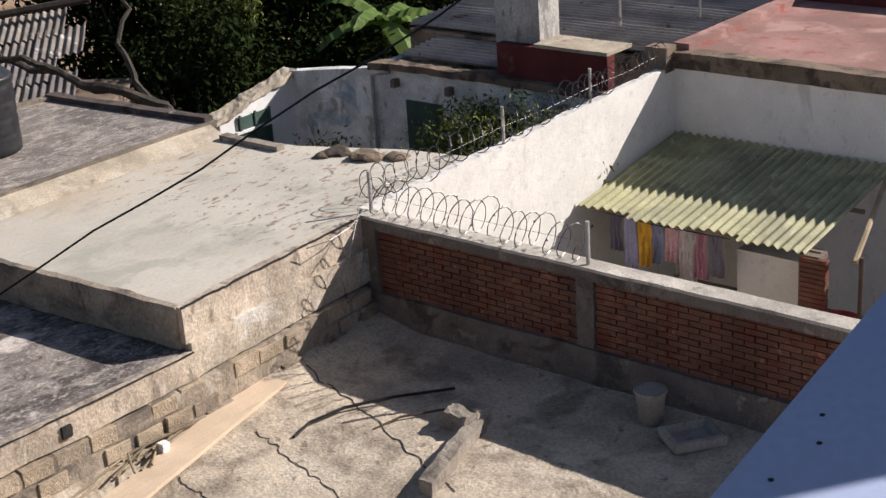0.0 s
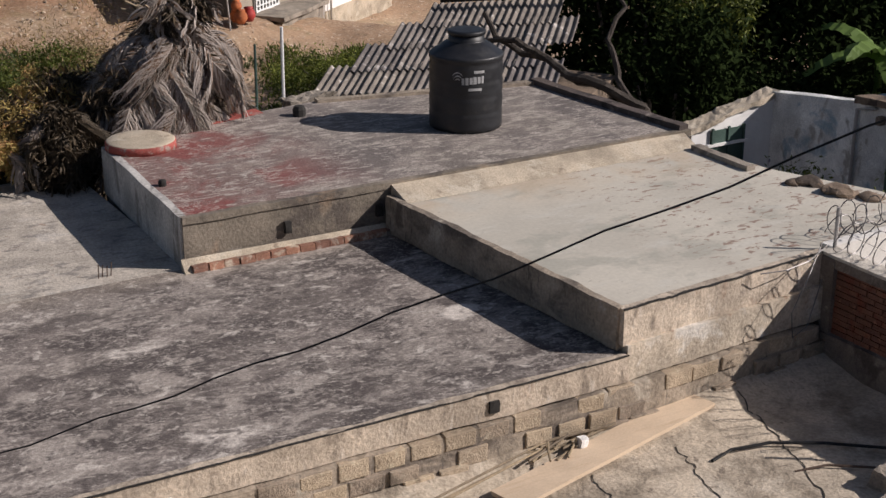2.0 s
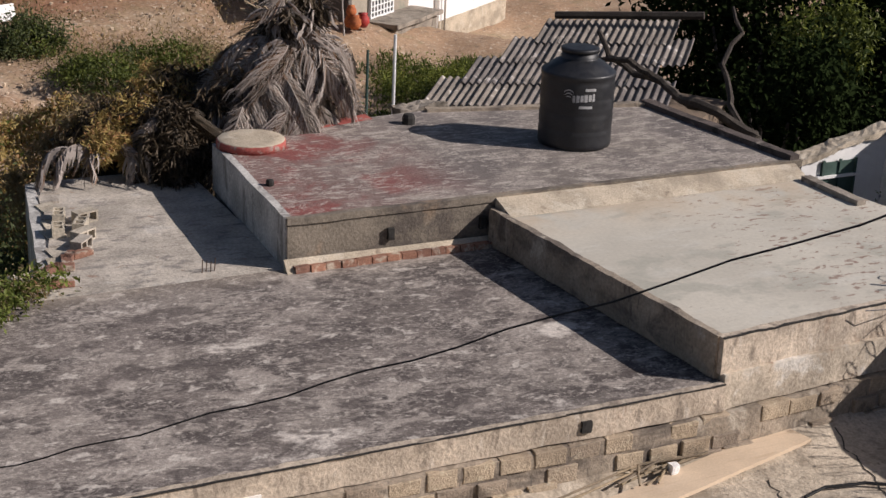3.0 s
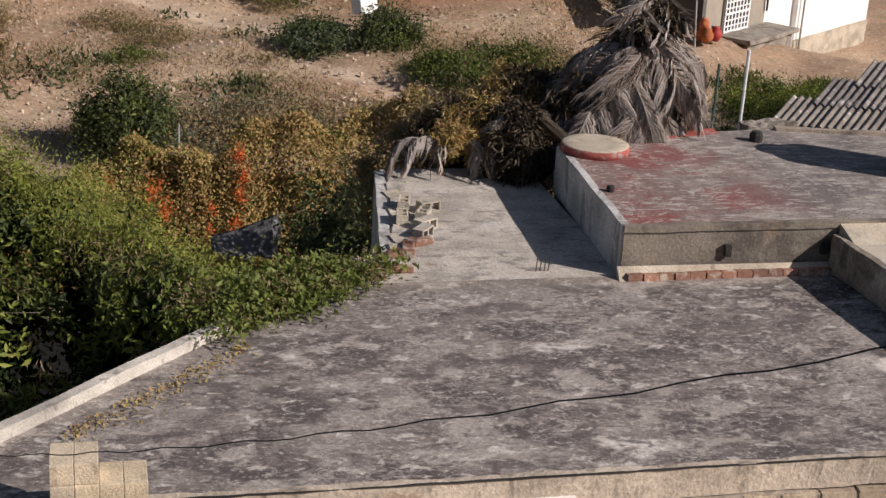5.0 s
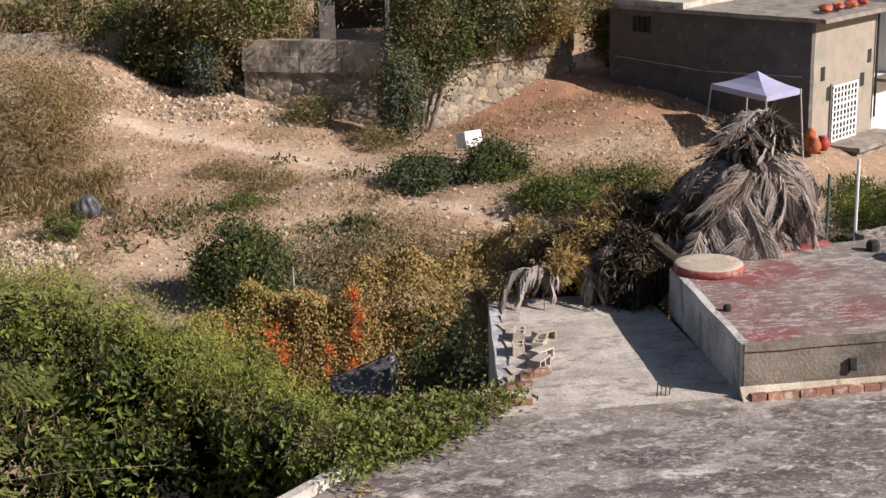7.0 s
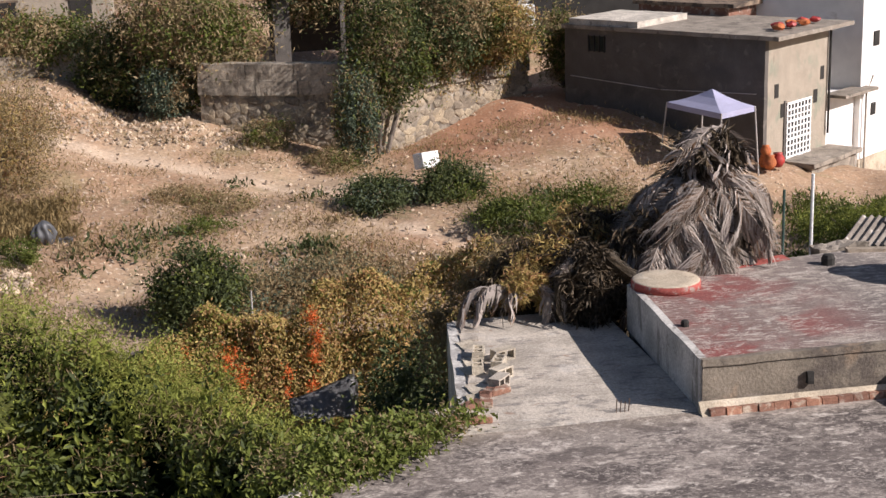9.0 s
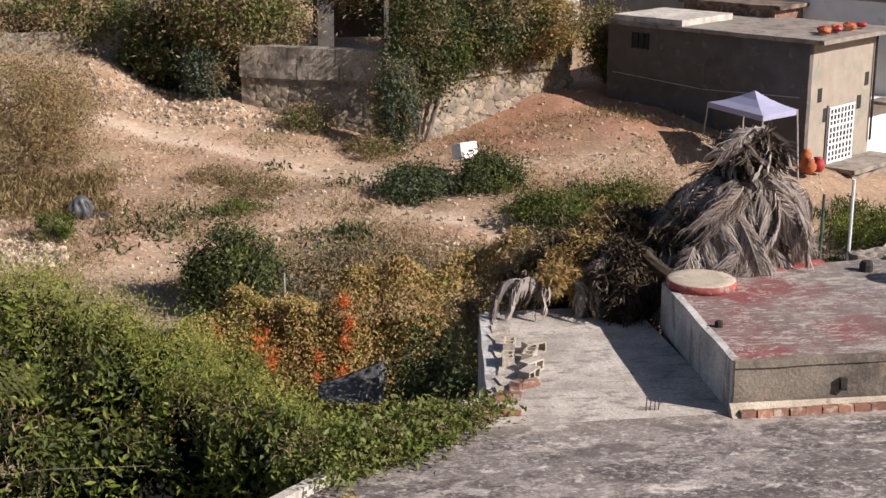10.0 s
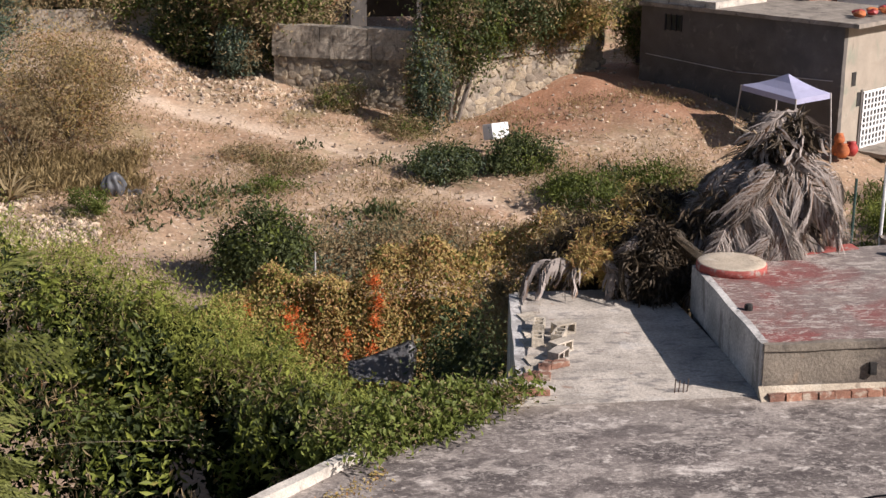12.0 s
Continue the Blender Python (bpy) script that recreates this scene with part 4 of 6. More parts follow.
part("parapet", worn(24.4, 24.7, 0, 12.1, 4.08, 4.5, 0.3, 0.015), MAROON, house_d, "dark red parapet")

# ---- the old house behind the pale roof ----
old = thing("old_house", "dilapidated house with peeling blue-stained whitewash", "house")
part("shaded_wall", worn(20.1, 20.35, 12.5, 20.8, -2.5, 3.2, 0.3, 0.02, warp=lambda p: Vector((p.x, p.y, p.z - (max(0, p.y - 18) * 0.14 if p.z > 2 else 0)))), OLDWHITE, old, "peeling blue-stained wall")
part("sunny_wall", worn(18.1, 20.1, 20.75, 20.95, -2.5, 2.3, 0.2, 0.02, warp=lambda p: Vector((p.x, p.y, p.z + ((p.x - 18.1) * 0.24 if p.z > 1.5 else 0)))), WHITEPAINT, old, "sunlit white gable wall")
part("broken_top", worn(18.0, 20.2, 20.7, 21.1, 2.24, 2.34, 0.1, 0.06, warp=lambda p: Vector((p.x, p.y, p.z + (p.x - 18.1) * 0.24))), FILLET, old, "crumbling wall top")
part("cornice", worn(20.02, 20.4, 12.5, 18.6, 3.17, 3.3, 0.12, 0.035, warp=lambda p: Vector((p.x, p.y, p.z - max(0, p.y - 18) * 0.14))), EDGE, old, "rotten cornice")
part("window", box(18.55, 19.35, 20.71, 20.76, 1.55, 2.25), GREENWOOD, old)
for x in (18.55, 18.95, 19.32):
    part("window_frame", box(x, x + 0.05, 20.68, 20.72, 1.5, 2.3), GREENWOOD, old)
part("window_sill", box(18.45, 19.45, 20.66, 20.74, 1.95, 2.0), WHITEPAINT, old)
part("door", box(20.06, 20.12, 16.9, 17.75, 0.2, 2.62), GREENWOOD, old, "dull green door")
part("window", box(20.06, 20.12, 15.3, 16.2, 1.5, 2.6), GREENWOOD, old)
part("drain_pipe", tube([(20.05, 18.55, 0.3), (20.05, 18.55, 3.0), (20.05, 18.1, 3.1)], 0.035, 7), POST, old)
for y in (13.2, 14.1, 16.6, 17.9):
    part("beam_end", box(19.94, 20.1, y, y + 0.1, 2.85, 3.0), EDGE, old)
part("column", worn(20.42, 21.0, 14.88, 15.83, 3.4, 6.6, 0.3, 0.012), LIMEWASH, old, "bare cement column")
part("maroon_wall", worn(20.2, 20.41, 13.36, 15.66, 3.1, 3.88, 0.3, 0.01), MAROON, old, "maroon painted wall")
part("maroon_top", worn(20.2, 20.95, 13.36, 14.86, 3.88, 3.94, 0.3, 0.01), FILLET, old)
for i in range(3):
    for j in range(3):
        o = (20.4 + 1.25 * i, 18.4 - 1.1 * j if i else 18.1 - 1.05 * j, 3.36 + 0.1 * i + 0.01 * j)
        if o[1] > 15.2:
            part("roof_sheet", corrugated(1.3, 1.2, 0.16, 0.04, wobble=0.02), ZINC, old, "grey corrugated metal sheet", at=basis(o, (1, 0, 0.08), (0, -1, 0.0)))
far_roof = thing("metal_roof", "wide grey corrugated metal roof", "roof")
for i in range(5):
    for j in range(3):
        part("sheet", corrugated(1.35, 2.2, 0.16, 0.04, wobble=0.03), ZINC, far_roof, at=basis((21.6 + 1.3 * i, 18.9 - 2.1 * j, 3.62 + 0.09 * i), (1, 0, 0.07), (0, -1, 0)))
part("support_wall", box(21.5, 28.0, 12.4, 18.8, -2.5, 3.56), EDGE, far_roof)
part("teal_wall", worn(20.6, 23.5, 19.3, 19.5, 2.0, 2.85, 0.3, 0.02), TEAL, far_roof, "faded turquoise wall")
part("leaf_litter", leaf_mesh("leaf_litter", np.stack([rng.uniform(25.4, 28.0, 900), rng.uniform(12.8, 15.2, 900), np.full(900, 4.08)], 1), STRAW, 0.12), STRAW, far_roof, "dry yellow leaf litter")
for x, y, z0, z1 in ((22.8, 14.8, 3.7, 5.2), (23.6, 13.6, 3.8, 5.2), (24.4, 15.6, 3.8, 5.0)):
    part("pole", tube([(x, y, z0), (x, y, z1)], 0.025, 6), POST, far_roof, "thin steel pole")

# ---- blue parapet of the building that the camera stands on ----
own = thing("blue_building", "light blue painted rooftop parapet", "building", (0, 0, 0))
lean = Matrix.Translation((1.58, 0.676, 0)) @ Matrix.Rotation(radians(7.1), 4, "Z")
for name, bm, label in (("wall", box(-9, 6, -0.8, -0.04, -2.6, 8.9), ""), ("parapet", box(-9, 6, -0.85, 0, 8.9, 9.0, bevel=0.01), "smooth light blue coping")):
    bm.transform(lean)
    part(name, bm, BLUE, own, label)
# Unseen wall and slab, added only to cast a shadow on the coping.
part("stair_wall", box(3.43, 6.5, -0.66, 0.75, 8.0, 12.6), BLUE, own, "unseen light blue wall added to shade the parapet")
part("stair_roof", box(3.42, 6.6, -0.67, 0.8, 12.6, 12.8), CEMENT, own, "unseen slab added on top of the shading wall")
part("roof_deck", box(-8, 8, -9, -0.9, 7.6, 8.2), CEMENT, own)
part("deck_wall", box(-8, 8, -9, -0.9, -2.6, 7.6), BLUE, own)
for x, y in ((1.863, 0.654), (1.787, 0.621), (1.664, 0.629)):
    part("screw_hole", lathe([(0.004, 8.998), (0.004, 9.0015), (0.0015, 9.002)], 10), HOLE, own, at=(x, y, 0))

# ---- plants ----
def bush(name, label, category, centre, radii, crowns, stems=3, group="", clumps=40, clump=0.25, shell=0.5, bark=BARK):
    """A shrub or tree: bent stems from the ground and a crown of single leaves. crowns: (material, count, leaf size, aspect)."""
    c = Vector(centre)
    foot = Vector((c.x, c.y, c.z - radii[2]))
    ob = thing(name, label, category, foot, group)
    for k in range(stems):
        a = k * 2.4 + c.x
        end = Vector((math.cos(a) * radii[0] * 0.5, math.sin(a) * radii[1] * 0.5, radii[2] * 1.2))
        part("stem", tube([(0, 0, -0.25), end * 0.4 + Vector((0.08, 0.05, 0.1)), end], 0.05 * min(2.0, max(0.5, radii[2])), 6, taper=0.35), bark, ob)
    for mat, count, size, aspect in crowns:
        pts = cloud((0, 0, radii[2]), radii, count, clumps, clump, shell)
        out = pts - np.array((0, 0, radii[2] * 0.6))
        out /= np.linalg.norm(out, axis=1)[:, None] + 1e-6
        tagged(part("crown", leaf_mesh("crown", pts, mat, size, aspect, facing=out * 1.2), None, ob), kind="stuff")
    return ob


# the overgrown thicket beside the grey roof: mounds of leaves on a tangle of stems
thicket = thing("thicket", "dense sunlit thicket of vines and shrubs beside the roof", "thicket", (-2, 19, -2.5), kind="stuff")
CREST = [(-8.5, 25.6, 1.2, 2.6, 2.2, 2.6), (-5.8, 25.2, 1.1, 2.4, 2.0, 2.5), (-3.9, 24.6, 1.0, 2.0, 1.9, 2.4), (-2.4, 23.7, 0.9, 1.7, 1.7, 2.1), (-1.0, 22.5, 0.7, 1.6, 1.6, 1.95), (0.1, 21.2, 0.5, 1.3, 1.5, 1.85), (0.9, 19.8, 0.5, 1.1, 1.4, 1.75), (1.6, 18.5, 0.7, 0.95, 1.2, 1.65), (2.3, 17.4, 1.1, 0.8, 1.0, 1.5)]
LOBES = [(-6.2, 22.4, 0.4, 2.2, 1.8, 2.1), (-3.7, 21.6, 0.3, 1.9, 1.6, 2.0), (-1.7, 20.6, -0.3, 1.6, 1.4, 1.9), (-0.2, 19.2, -0.6, 1.2, 1.2, 1.8), (0.8, 17.6, -0.5, 0.8, 0.9, 1.6)]
MOUNDS = CREST + LOBES


def mound_shell(count, low, high, thick=0.25, clump=None, front=None):
    """Places on the outside of the mounds, in patches, between two heights of their own. front: only before, or only behind, the crest."""
    got = []
    while sum(len(g) for g in got) < count:
        k = rng.integers(0, len(MOUNDS), count)
        d = rng.normal(size=(count, 3))
        d /= np.linalg.norm(d, axis=1)[:, None]
        m = np.array(MOUNDS)[k]
        p = m[:, :3] + d * m[:, 3:] * (1 + rng.normal(size=(count, 1)) * thick * 0.25 + 0.08 * np.sin(d[:, :1] * 8 + k[:, None]) + 0.08 * np.sin(d[:, 1:2] * 11 + 2 * k[:, None]) + 0.05 * np.sin(d[:, 2:] * 17 + k[:, None]))
        keep = (d[:, 2] > low) & (d[:, 2] < high)
        edge = np.interp(p[:, 0], (-8.5, -2.7, -0.95, 0.66, 1.35, 2.05, 2.5), (25.2, 23.5, 22.2, 20.4, 19.1, 17.5, 16.7)) + 0.25 * np.sin(p[:, 0] * 3.1)
        if front is not None:
            keep &= (p[:, 1] < edge + 0.2) if front else (p[:, 1] > edge - 0.75)
        for mm in MOUNDS:
            keep &= (((p - np.array(mm[:3])) / np.array(mm[3:])) ** 2).sum(1) > 0.72
        if clump:
            v = np.sin(p[:, 0] * clump + 1.3 * np.sin(p[:, 1] * clump)) + np.sin(p[:, 2] * clump * 1.2 + p[:, 1] * 2) + np.sin(p[:, 0] * clump * 2.1 + p[:, 2] * 3.7)
            keep &= v > rng.uniform(0.2, 0.9, count)
        got.append(np.concatenate([p[keep], d[keep]], 1))
    g = np.concatenate(got)[:count]
    return g[:, :3], g[:, 3:]


BASE = np.array((-2, 19, -2.5))
# The inner leaves are near-black and paint the shade in the gaps.
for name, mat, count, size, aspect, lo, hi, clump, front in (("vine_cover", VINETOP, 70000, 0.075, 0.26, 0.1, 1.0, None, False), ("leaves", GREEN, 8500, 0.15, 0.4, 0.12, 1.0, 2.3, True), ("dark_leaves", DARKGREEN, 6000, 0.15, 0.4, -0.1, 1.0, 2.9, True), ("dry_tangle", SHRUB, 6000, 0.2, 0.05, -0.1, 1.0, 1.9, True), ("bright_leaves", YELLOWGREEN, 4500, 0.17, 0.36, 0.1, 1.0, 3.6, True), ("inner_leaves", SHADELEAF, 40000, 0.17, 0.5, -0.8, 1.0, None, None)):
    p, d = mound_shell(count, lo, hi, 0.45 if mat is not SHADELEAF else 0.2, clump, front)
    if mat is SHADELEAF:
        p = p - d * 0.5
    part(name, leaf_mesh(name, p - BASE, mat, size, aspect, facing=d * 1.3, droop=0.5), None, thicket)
# More near-black leaves low down, painted as shade under the mounds.
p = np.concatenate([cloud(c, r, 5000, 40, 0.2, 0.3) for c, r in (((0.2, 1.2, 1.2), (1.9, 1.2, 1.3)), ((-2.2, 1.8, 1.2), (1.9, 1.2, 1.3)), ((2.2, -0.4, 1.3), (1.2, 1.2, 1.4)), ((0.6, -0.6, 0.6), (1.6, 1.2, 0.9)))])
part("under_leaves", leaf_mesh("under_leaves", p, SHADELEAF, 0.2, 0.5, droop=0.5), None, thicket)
for k in range(26):
    a, y = -7.5 + k * 0.42, 20.8 - 0.12 * k + 1.2 * noise.noise(Vector((k * 0.9, 1, 1)))
    part("stem", tube([(a + 2, y - 19, 0.0), (a + 2.2 * math.sin(k), y - 18.7, 1.6), (a + 2 + math.sin(k * 2), y - 19.6, 3.4)], 0.04, 5, taper=0.4), BARK, thicket)
creeper = thing("creeper", "leafy creeper spilling over the roof's edge", "creeper", (2.6, 16.8, 3.2))
pts = []
for k in range(110):
    t = rng.uniform()
    c = np.array([-1.6 + 2.1 * t, -1.35 + 1.5 * t, 0.12]) + rng.normal(size=3) * (0.22, 0.18, 0.06)
    pts.append(c + rng.normal(size=(130, 3)) * (0.16, 0.16, 0.075))
pts = np.concatenate(pts)
pts[:, 2] = np.abs(pts[:, 2]) + 0.02
tagged(part("leaves", leaf_mesh("leaves", pts[:10500], CREEPER, 0.085, 0.5, facing=np.array((0, 0, 1.0))), None, creeper), kind="stuff")
tagged(part("dry_leaves", leaf_mesh("dry_leaves", pts[10500:], SHRUB, 0.07, 0.3, facing=np.array((0, 0, 1.0))), None, creeper), kind="stuff")
litter = thing("leaf_litter", "dry leaf litter and twigs along the kerb", "leaf litter", (0.6, 14.4, 3.21), kind="stuff")
t = rng.uniform(size=600)
pts = np.stack([0.9 - 1.9 * t + rng.normal(size=600) * 0.06, 0.6 - 1.9 * t - np.abs(rng.normal(size=600)) * 0.2, np.full(600, 0.012)], 1)
part("leaves", leaf_mesh("leaves", pts, DRYVINE, 0.05, 0.5, droop=0.0, facing=np.array((0, 0, 3.0))), None, litter)

# a feathery tree close by, whose fronds reach in
feather = thing("feathery_tree", "feathery olive-green tree with drooping fine leaves", "tree", (-3.5, 14.3, -2.5))
part("trunk", tube([(0, 0, 0), (0.1, 0.1, 2.5), (-0.2, 0.2, 5.2), (0.0, 0.3, 7.4)], 0.14, 9, taper=0.5), BARK, feather)


def feather_frond(seed):
    """A spray of a fine-leaved tree: a drooping twig with small pinnate leaves along it."""
    r = random.Random(seed)
    bm = bmesh.new()
    rib = [Vector((s, 0.08 * math.sin(seed + 3 * s), 0.2 * s - 0.5 * s * s)) for s in (i / 10 for i in range(11))]
    tube(rib, 0.007, 4, bm, 0.4)
    for i in range(30):
        s = 0.06 + 0.92 * i / 30
        a = rib[int(s * 10)].lerp(rib[min(10, int(s * 10) + 1)], s * 10 - int(s * 10))
        side = 1 if i % 2 else -1
        ln = r.uniform(0.16, 0.3)
        way = Vector((0.45, side * 0.7, r.uniform(-0.55, 0.1))).normalized() * ln
        for k in range(12):
            p = a + way * (0.1 + 0.9 * k / 12) - Vector((0, 0, 0.35 * ln * (k / 12) ** 2))
            turn = 1 if k % 2 else -1
            tip = p + Vector((0.058 * r.uniform(0.6, 1.2), turn * 0.06 * r.uniform(0.5, 1.2), -0.04 * r.uniform(0.3, 1.6)))
            w = Vector((0.012, -turn * 0.008, 0.005))
            mid = p.lerp(tip, 0.5)
            bm.faces.new([bm.verts.new(q) for q in (p, mid - w, tip, mid + w)])
    return mesh_of("frond", bm, FERN)


feathers = [feather_frond(k) for k in range(4)]
for k in range(150):
    a = rng.uniform(-1.7, 1.7)
    m = Matrix.Translation((rng.uniform(-1.1, 0.85), rng.uniform(-0.5, 1.0), rng.uniform(4.6, 7.95))) @ Matrix.Rotation(a, 4, "Z") @ Matrix.Rotation(radians(rng.uniform(-30, 25)), 4, "Y") @ Matrix.Rotation(radians(rng.uniform(-35, 35)), 4, "X") @ Matrix.Scale(rng.uniform(0.65, 1.1), 4)
    part("frond", feathers[k % 4], None, feather, at=m)
for k in range(9):
    a = k * 0.7
    part("branch", tube([(-0.1, 0.2, 4.8 + 0.25 * k), (0.5 * math.cos(a), 0.3 + 0.5 * math.sin(a), 5.3 + 0.25 * k), (1.1 * math.cos(a), 0.4 + 1.0 * math.sin(a), 5.4 + 0.25 * k)], 0.03, 5, taper=0.3), BARK, feather)

tagged(part("wire", tube([(-2.6, 13.1, 4.4), (-1.54, 13.6, 4.27), (-0.66, 14.67, 3.79)], 0.0025, 5), STICK), "thin grey wire stretched before the thicket", "wire")

# the vine-hung fence behind, with orange trumpet flowers
hedge = thing("vine_hedge", "drying brown-green vine hanging over a fence with orange blossom", "hedge", (3, 31.0, -2.4), kind="stuff")


def hedge_places(count, x0, x1, thick=0.16):
    x = rng.uniform(x0, x1, count)
    top = 2.75 + 0.2 * (x + 2.75) + 0.22 * np.sin(x * 2.1) + 0.14 * np.sin(x * 5.3 + 1)
    z = top * (1 - rng.uniform(size=count) ** 1.3 * 0.95)
    y = -0.2 * np.sin(x * 2.2 + z * 1.3) - 0.16 * np.sin(z * 2.6 + x) + rng.normal(size=count) * thick - 0.5 * (top - z)
    return np.stack([x, y, z], 1)


for name, mat, count, size in (("vine", DRYVINE, 85000, 0.085), ("green_vine", YELLOWGREEN, 24000, 0.09), ("inner_vine", GREEN, 7000, 0.12)):
    p = hedge_places(count, -6.2, 4.3)
    if mat is YELLOWGREEN:
        p = p[(p[:, 0] < -1.5) | (p[:, 2] < 1.2)]
    part(name, leaf_mesh(name, p, mat, size, 0.45, droop=0.6, facing=np.array((0.9, -0.9, 0.8))), None, hedge)
for x, z, s, k in ((-1.9, 2.3, 0.15, 230), (-1.65, 1.95, 0.13, 210), (-0.1, 3.05, 0.1, 200), (0.0, 2.65, 0.1, 170), (-0.1, 2.25, 0.1, 140), (-0.2, 1.7, 0.11, 150), (-0.7, 2.0, 0.08, 80), (-0.75, 1.6, 0.07, 50), (-2.75, 2.45, 0.08, 45)):
    part("blossom", leaf_mesh("blossom", np.array((x, -0.5 - 0.5 * (2.75 + 0.2 * (x + 2.75) - z), z)) + rng.normal(size=(k, 3)) * (s * 0.7, 0.16, s), ORANGE, 0.065, 0.4), None, hedge, "orange trumpet blossom")
part("fence", box(-9.0, 4.5, 0.1, 0.3, -0.2, 2.3), MORTAR, hedge, "overgrown masonry fence")
tagged(part("fence_post", tube([(1.8, 33.0, -2.5), (1.8, 33.0, 0.55)], 0.022, 6), POST), "thin steel fence post", "post")

# black sheet slung between the plants
sheet = thing("plastic_sheet", "torn black plastic sheet slung over a frame", "sheet", (3.52, 28.85, -2.5))
bm = bmesh.new()
rows = []
for i in range(17):
    row = []
    for j in range(11):
        u, v = i / 16, j / 10
        top = 1.88 + 0.5 * u ** 1.4 - (max(0, u - 0.92) * 6) * 0.5
        row.append(bm.verts.new((-1.34 + 1.45 * u + 0.05 * v * math.sin(u * 11), -0.75 * v * (1 - 0.5 * u) + 0.07 * v * math.sin(u * 19 + 2 * v), top - v * (0.14 + 0.72 * u) + 0.04 * v * math.sin(u * 23))))
    rows.append(row)
for i in range(16):
    for j in range(10):
        bm.faces.new((rows[i][j], rows[i + 1][j], rows[i + 1][j + 1], rows[i][j + 1]))
bmesh.ops.solidify(bm, geom=bm.faces[:], thickness=0.006)
part("sheet", bm, TARP, sheet, smooth=True)
for x, z in ((0.02, 2.38), (-1.2, 1.88)):
    part("pole", tube([(x, 0.04, 0), (x, 0.04, z)], 0.03, 6), STICK, sheet)

low_vines = thing("low_vines", "tangle of low green vines between thicket and roof", "vines", (3.3, 26.2, -2.5), kind="stuff")
p = np.concatenate([cloud((0, 0, 0.9), (1.9, 1.5, 1.15), 9000, 70, 0.16, 0.4), cloud((-1.8, 0.6, 1.0), (1.6, 1.4, 1.1), 6000, 50, 0.16, 0.4)])
part("leaves", leaf_mesh("leaves", p, GREEN, 0.13, 0.4, facing=np.array((0.6, -0.5, 1.0))), None, low_vines)
# Darker green leaves put the shade beside the roof into their colour.
p = np.concatenate([cloud((0.9, -1.5, 2.3), (1.0, 1.3, 1.4), 9000, 60, 0.16, 0.4), cloud((1.3, 0.8, 2.3), (1.2, 1.0, 1.3), 6000, 50, 0.16, 0.4)])
part("shaded_leaves", leaf_mesh("shaded_leaves", p, DARKGREEN, 0.13, 0.4, facing=np.array((0.6, -0.5, 1.0))), None, low_vines)
p = cloud((-0.6, -0.2, 1.0), (2.0, 1.4, 1.2), 4500, 40, 0.14, 0.4)
part("bright_leaves", leaf_mesh("bright_leaves", p, YELLOWGREEN, 0.12, 0.35, facing=np.array((0.6, -0.5, 1.0))), None, low_vines)

# ---- loose blocks on the left edge of the strip ----
hollow = bmesh.new()
for x0, x1, y0, y1 in ((-0.2, 0.2, -0.1, -0.07), (-0.2, 0.2, 0.07, 0.1), (-0.2, -0.165, -0.07, 0.07), (-0.018, 0.018, -0.07, 0.07), (0.165, 0.2, -0.07, 0.07)):
    box(x0, x1, y0, y1, 0, 0.2, hollow)
hollow_data = mesh_of("hollow_block", hollow, PALEBLOCK)
for x, y, a, tip in ((4.42, 19.3, 20, 90), (4.12, 19.32, 75, 0), (4.3, 18.85, 65, 0), (4.2, 18.55, 35, 90), (3.98, 18.75, 80, 0), (4.08, 18.2, 50, 90)):
    ob = tagged(new("hollow_block", hollow_data), "pale hollow concrete block lying on the roof strip", "concrete block", "loose blocks on the roof")
    ob.matrix_basis = Matrix.Translation((x, y, 3.206 + (0.08 if tip else 0))) @ Matrix.Rotation(radians(a), 4, "Z") @ Matrix.Rotation(radians(tip), 4, "X") @ Matrix.Scale(0.8, 4)
for k in range(9):
    y = 17.75 + 0.36 * k
    bm = worn(-0.13, 0.13, -0.15, 0.15, 0, 0.03, 0.08, 0.012, 5)
    part("edge_tile", bm, PALEBLOCK, house_a, "loose flat piece of cement on the edge", at=Matrix.Translation((3.68 + 0.16 * (y - 17.3) + 0.03 * (k % 3), y, 3.206)) @ Matrix.Rotation(0.25 * math.sin(k * 2.3), 4, "Z"))
bm = box(-0.12, 0.12, -0.06, 0.06, 0, 0.07, bevel=0.01)
loose = mesh_of("loose_brick", bm, OLDBRICK)
for x, y, a, z in ((4.08, 17.92, 25, 0), (3.92, 17.86, 60, 0), (3.75, 17.52, -15, 0), (3.62, 17.5, 30, 0.0), (3.62, 16.98, -5, 0), (3.35, 17.02, 8, 0), (3.85, 17.72, 80, 0.0)):
    ob = tagged(new("loose_brick", loose), "worn red brick lying at the roof's edge", "brick", "loose bricks on the roof")
    ob.matrix_basis = Matrix.Translation((x, y, 3.208 + z)) @ Matrix.Rotation(radians(a), 4, "Z") @ Matrix.Diagonal((1.25, 1.15, 1.1, 1))
for x, y, s in ((3.2, 17.15, 0.2), (2.95, 16.95, 0.16), (3.4, 17.3, 0.14)):
    bm = worn(-s, s, -s * 0.7, s * 0.7, 0, s * 0.5, 0.08, 0.05, 4)
    tagged(part("broken_slab", bm, PALEBLOCK, at=(x, y, 3.2)), "broken piece of cement slab among creepers", "rubble", "broken slabs")
stack = thing("block_stack", "stack of new cream concrete blocks by the wall", "block stack", (-0.2, 11.38, 2.35))
bm = box(-0.098, 0.098, -0.2, 0.2, 0, 0.19, bevel=0.008)
cream = mesh_of("concrete_block", bm, CREAM)
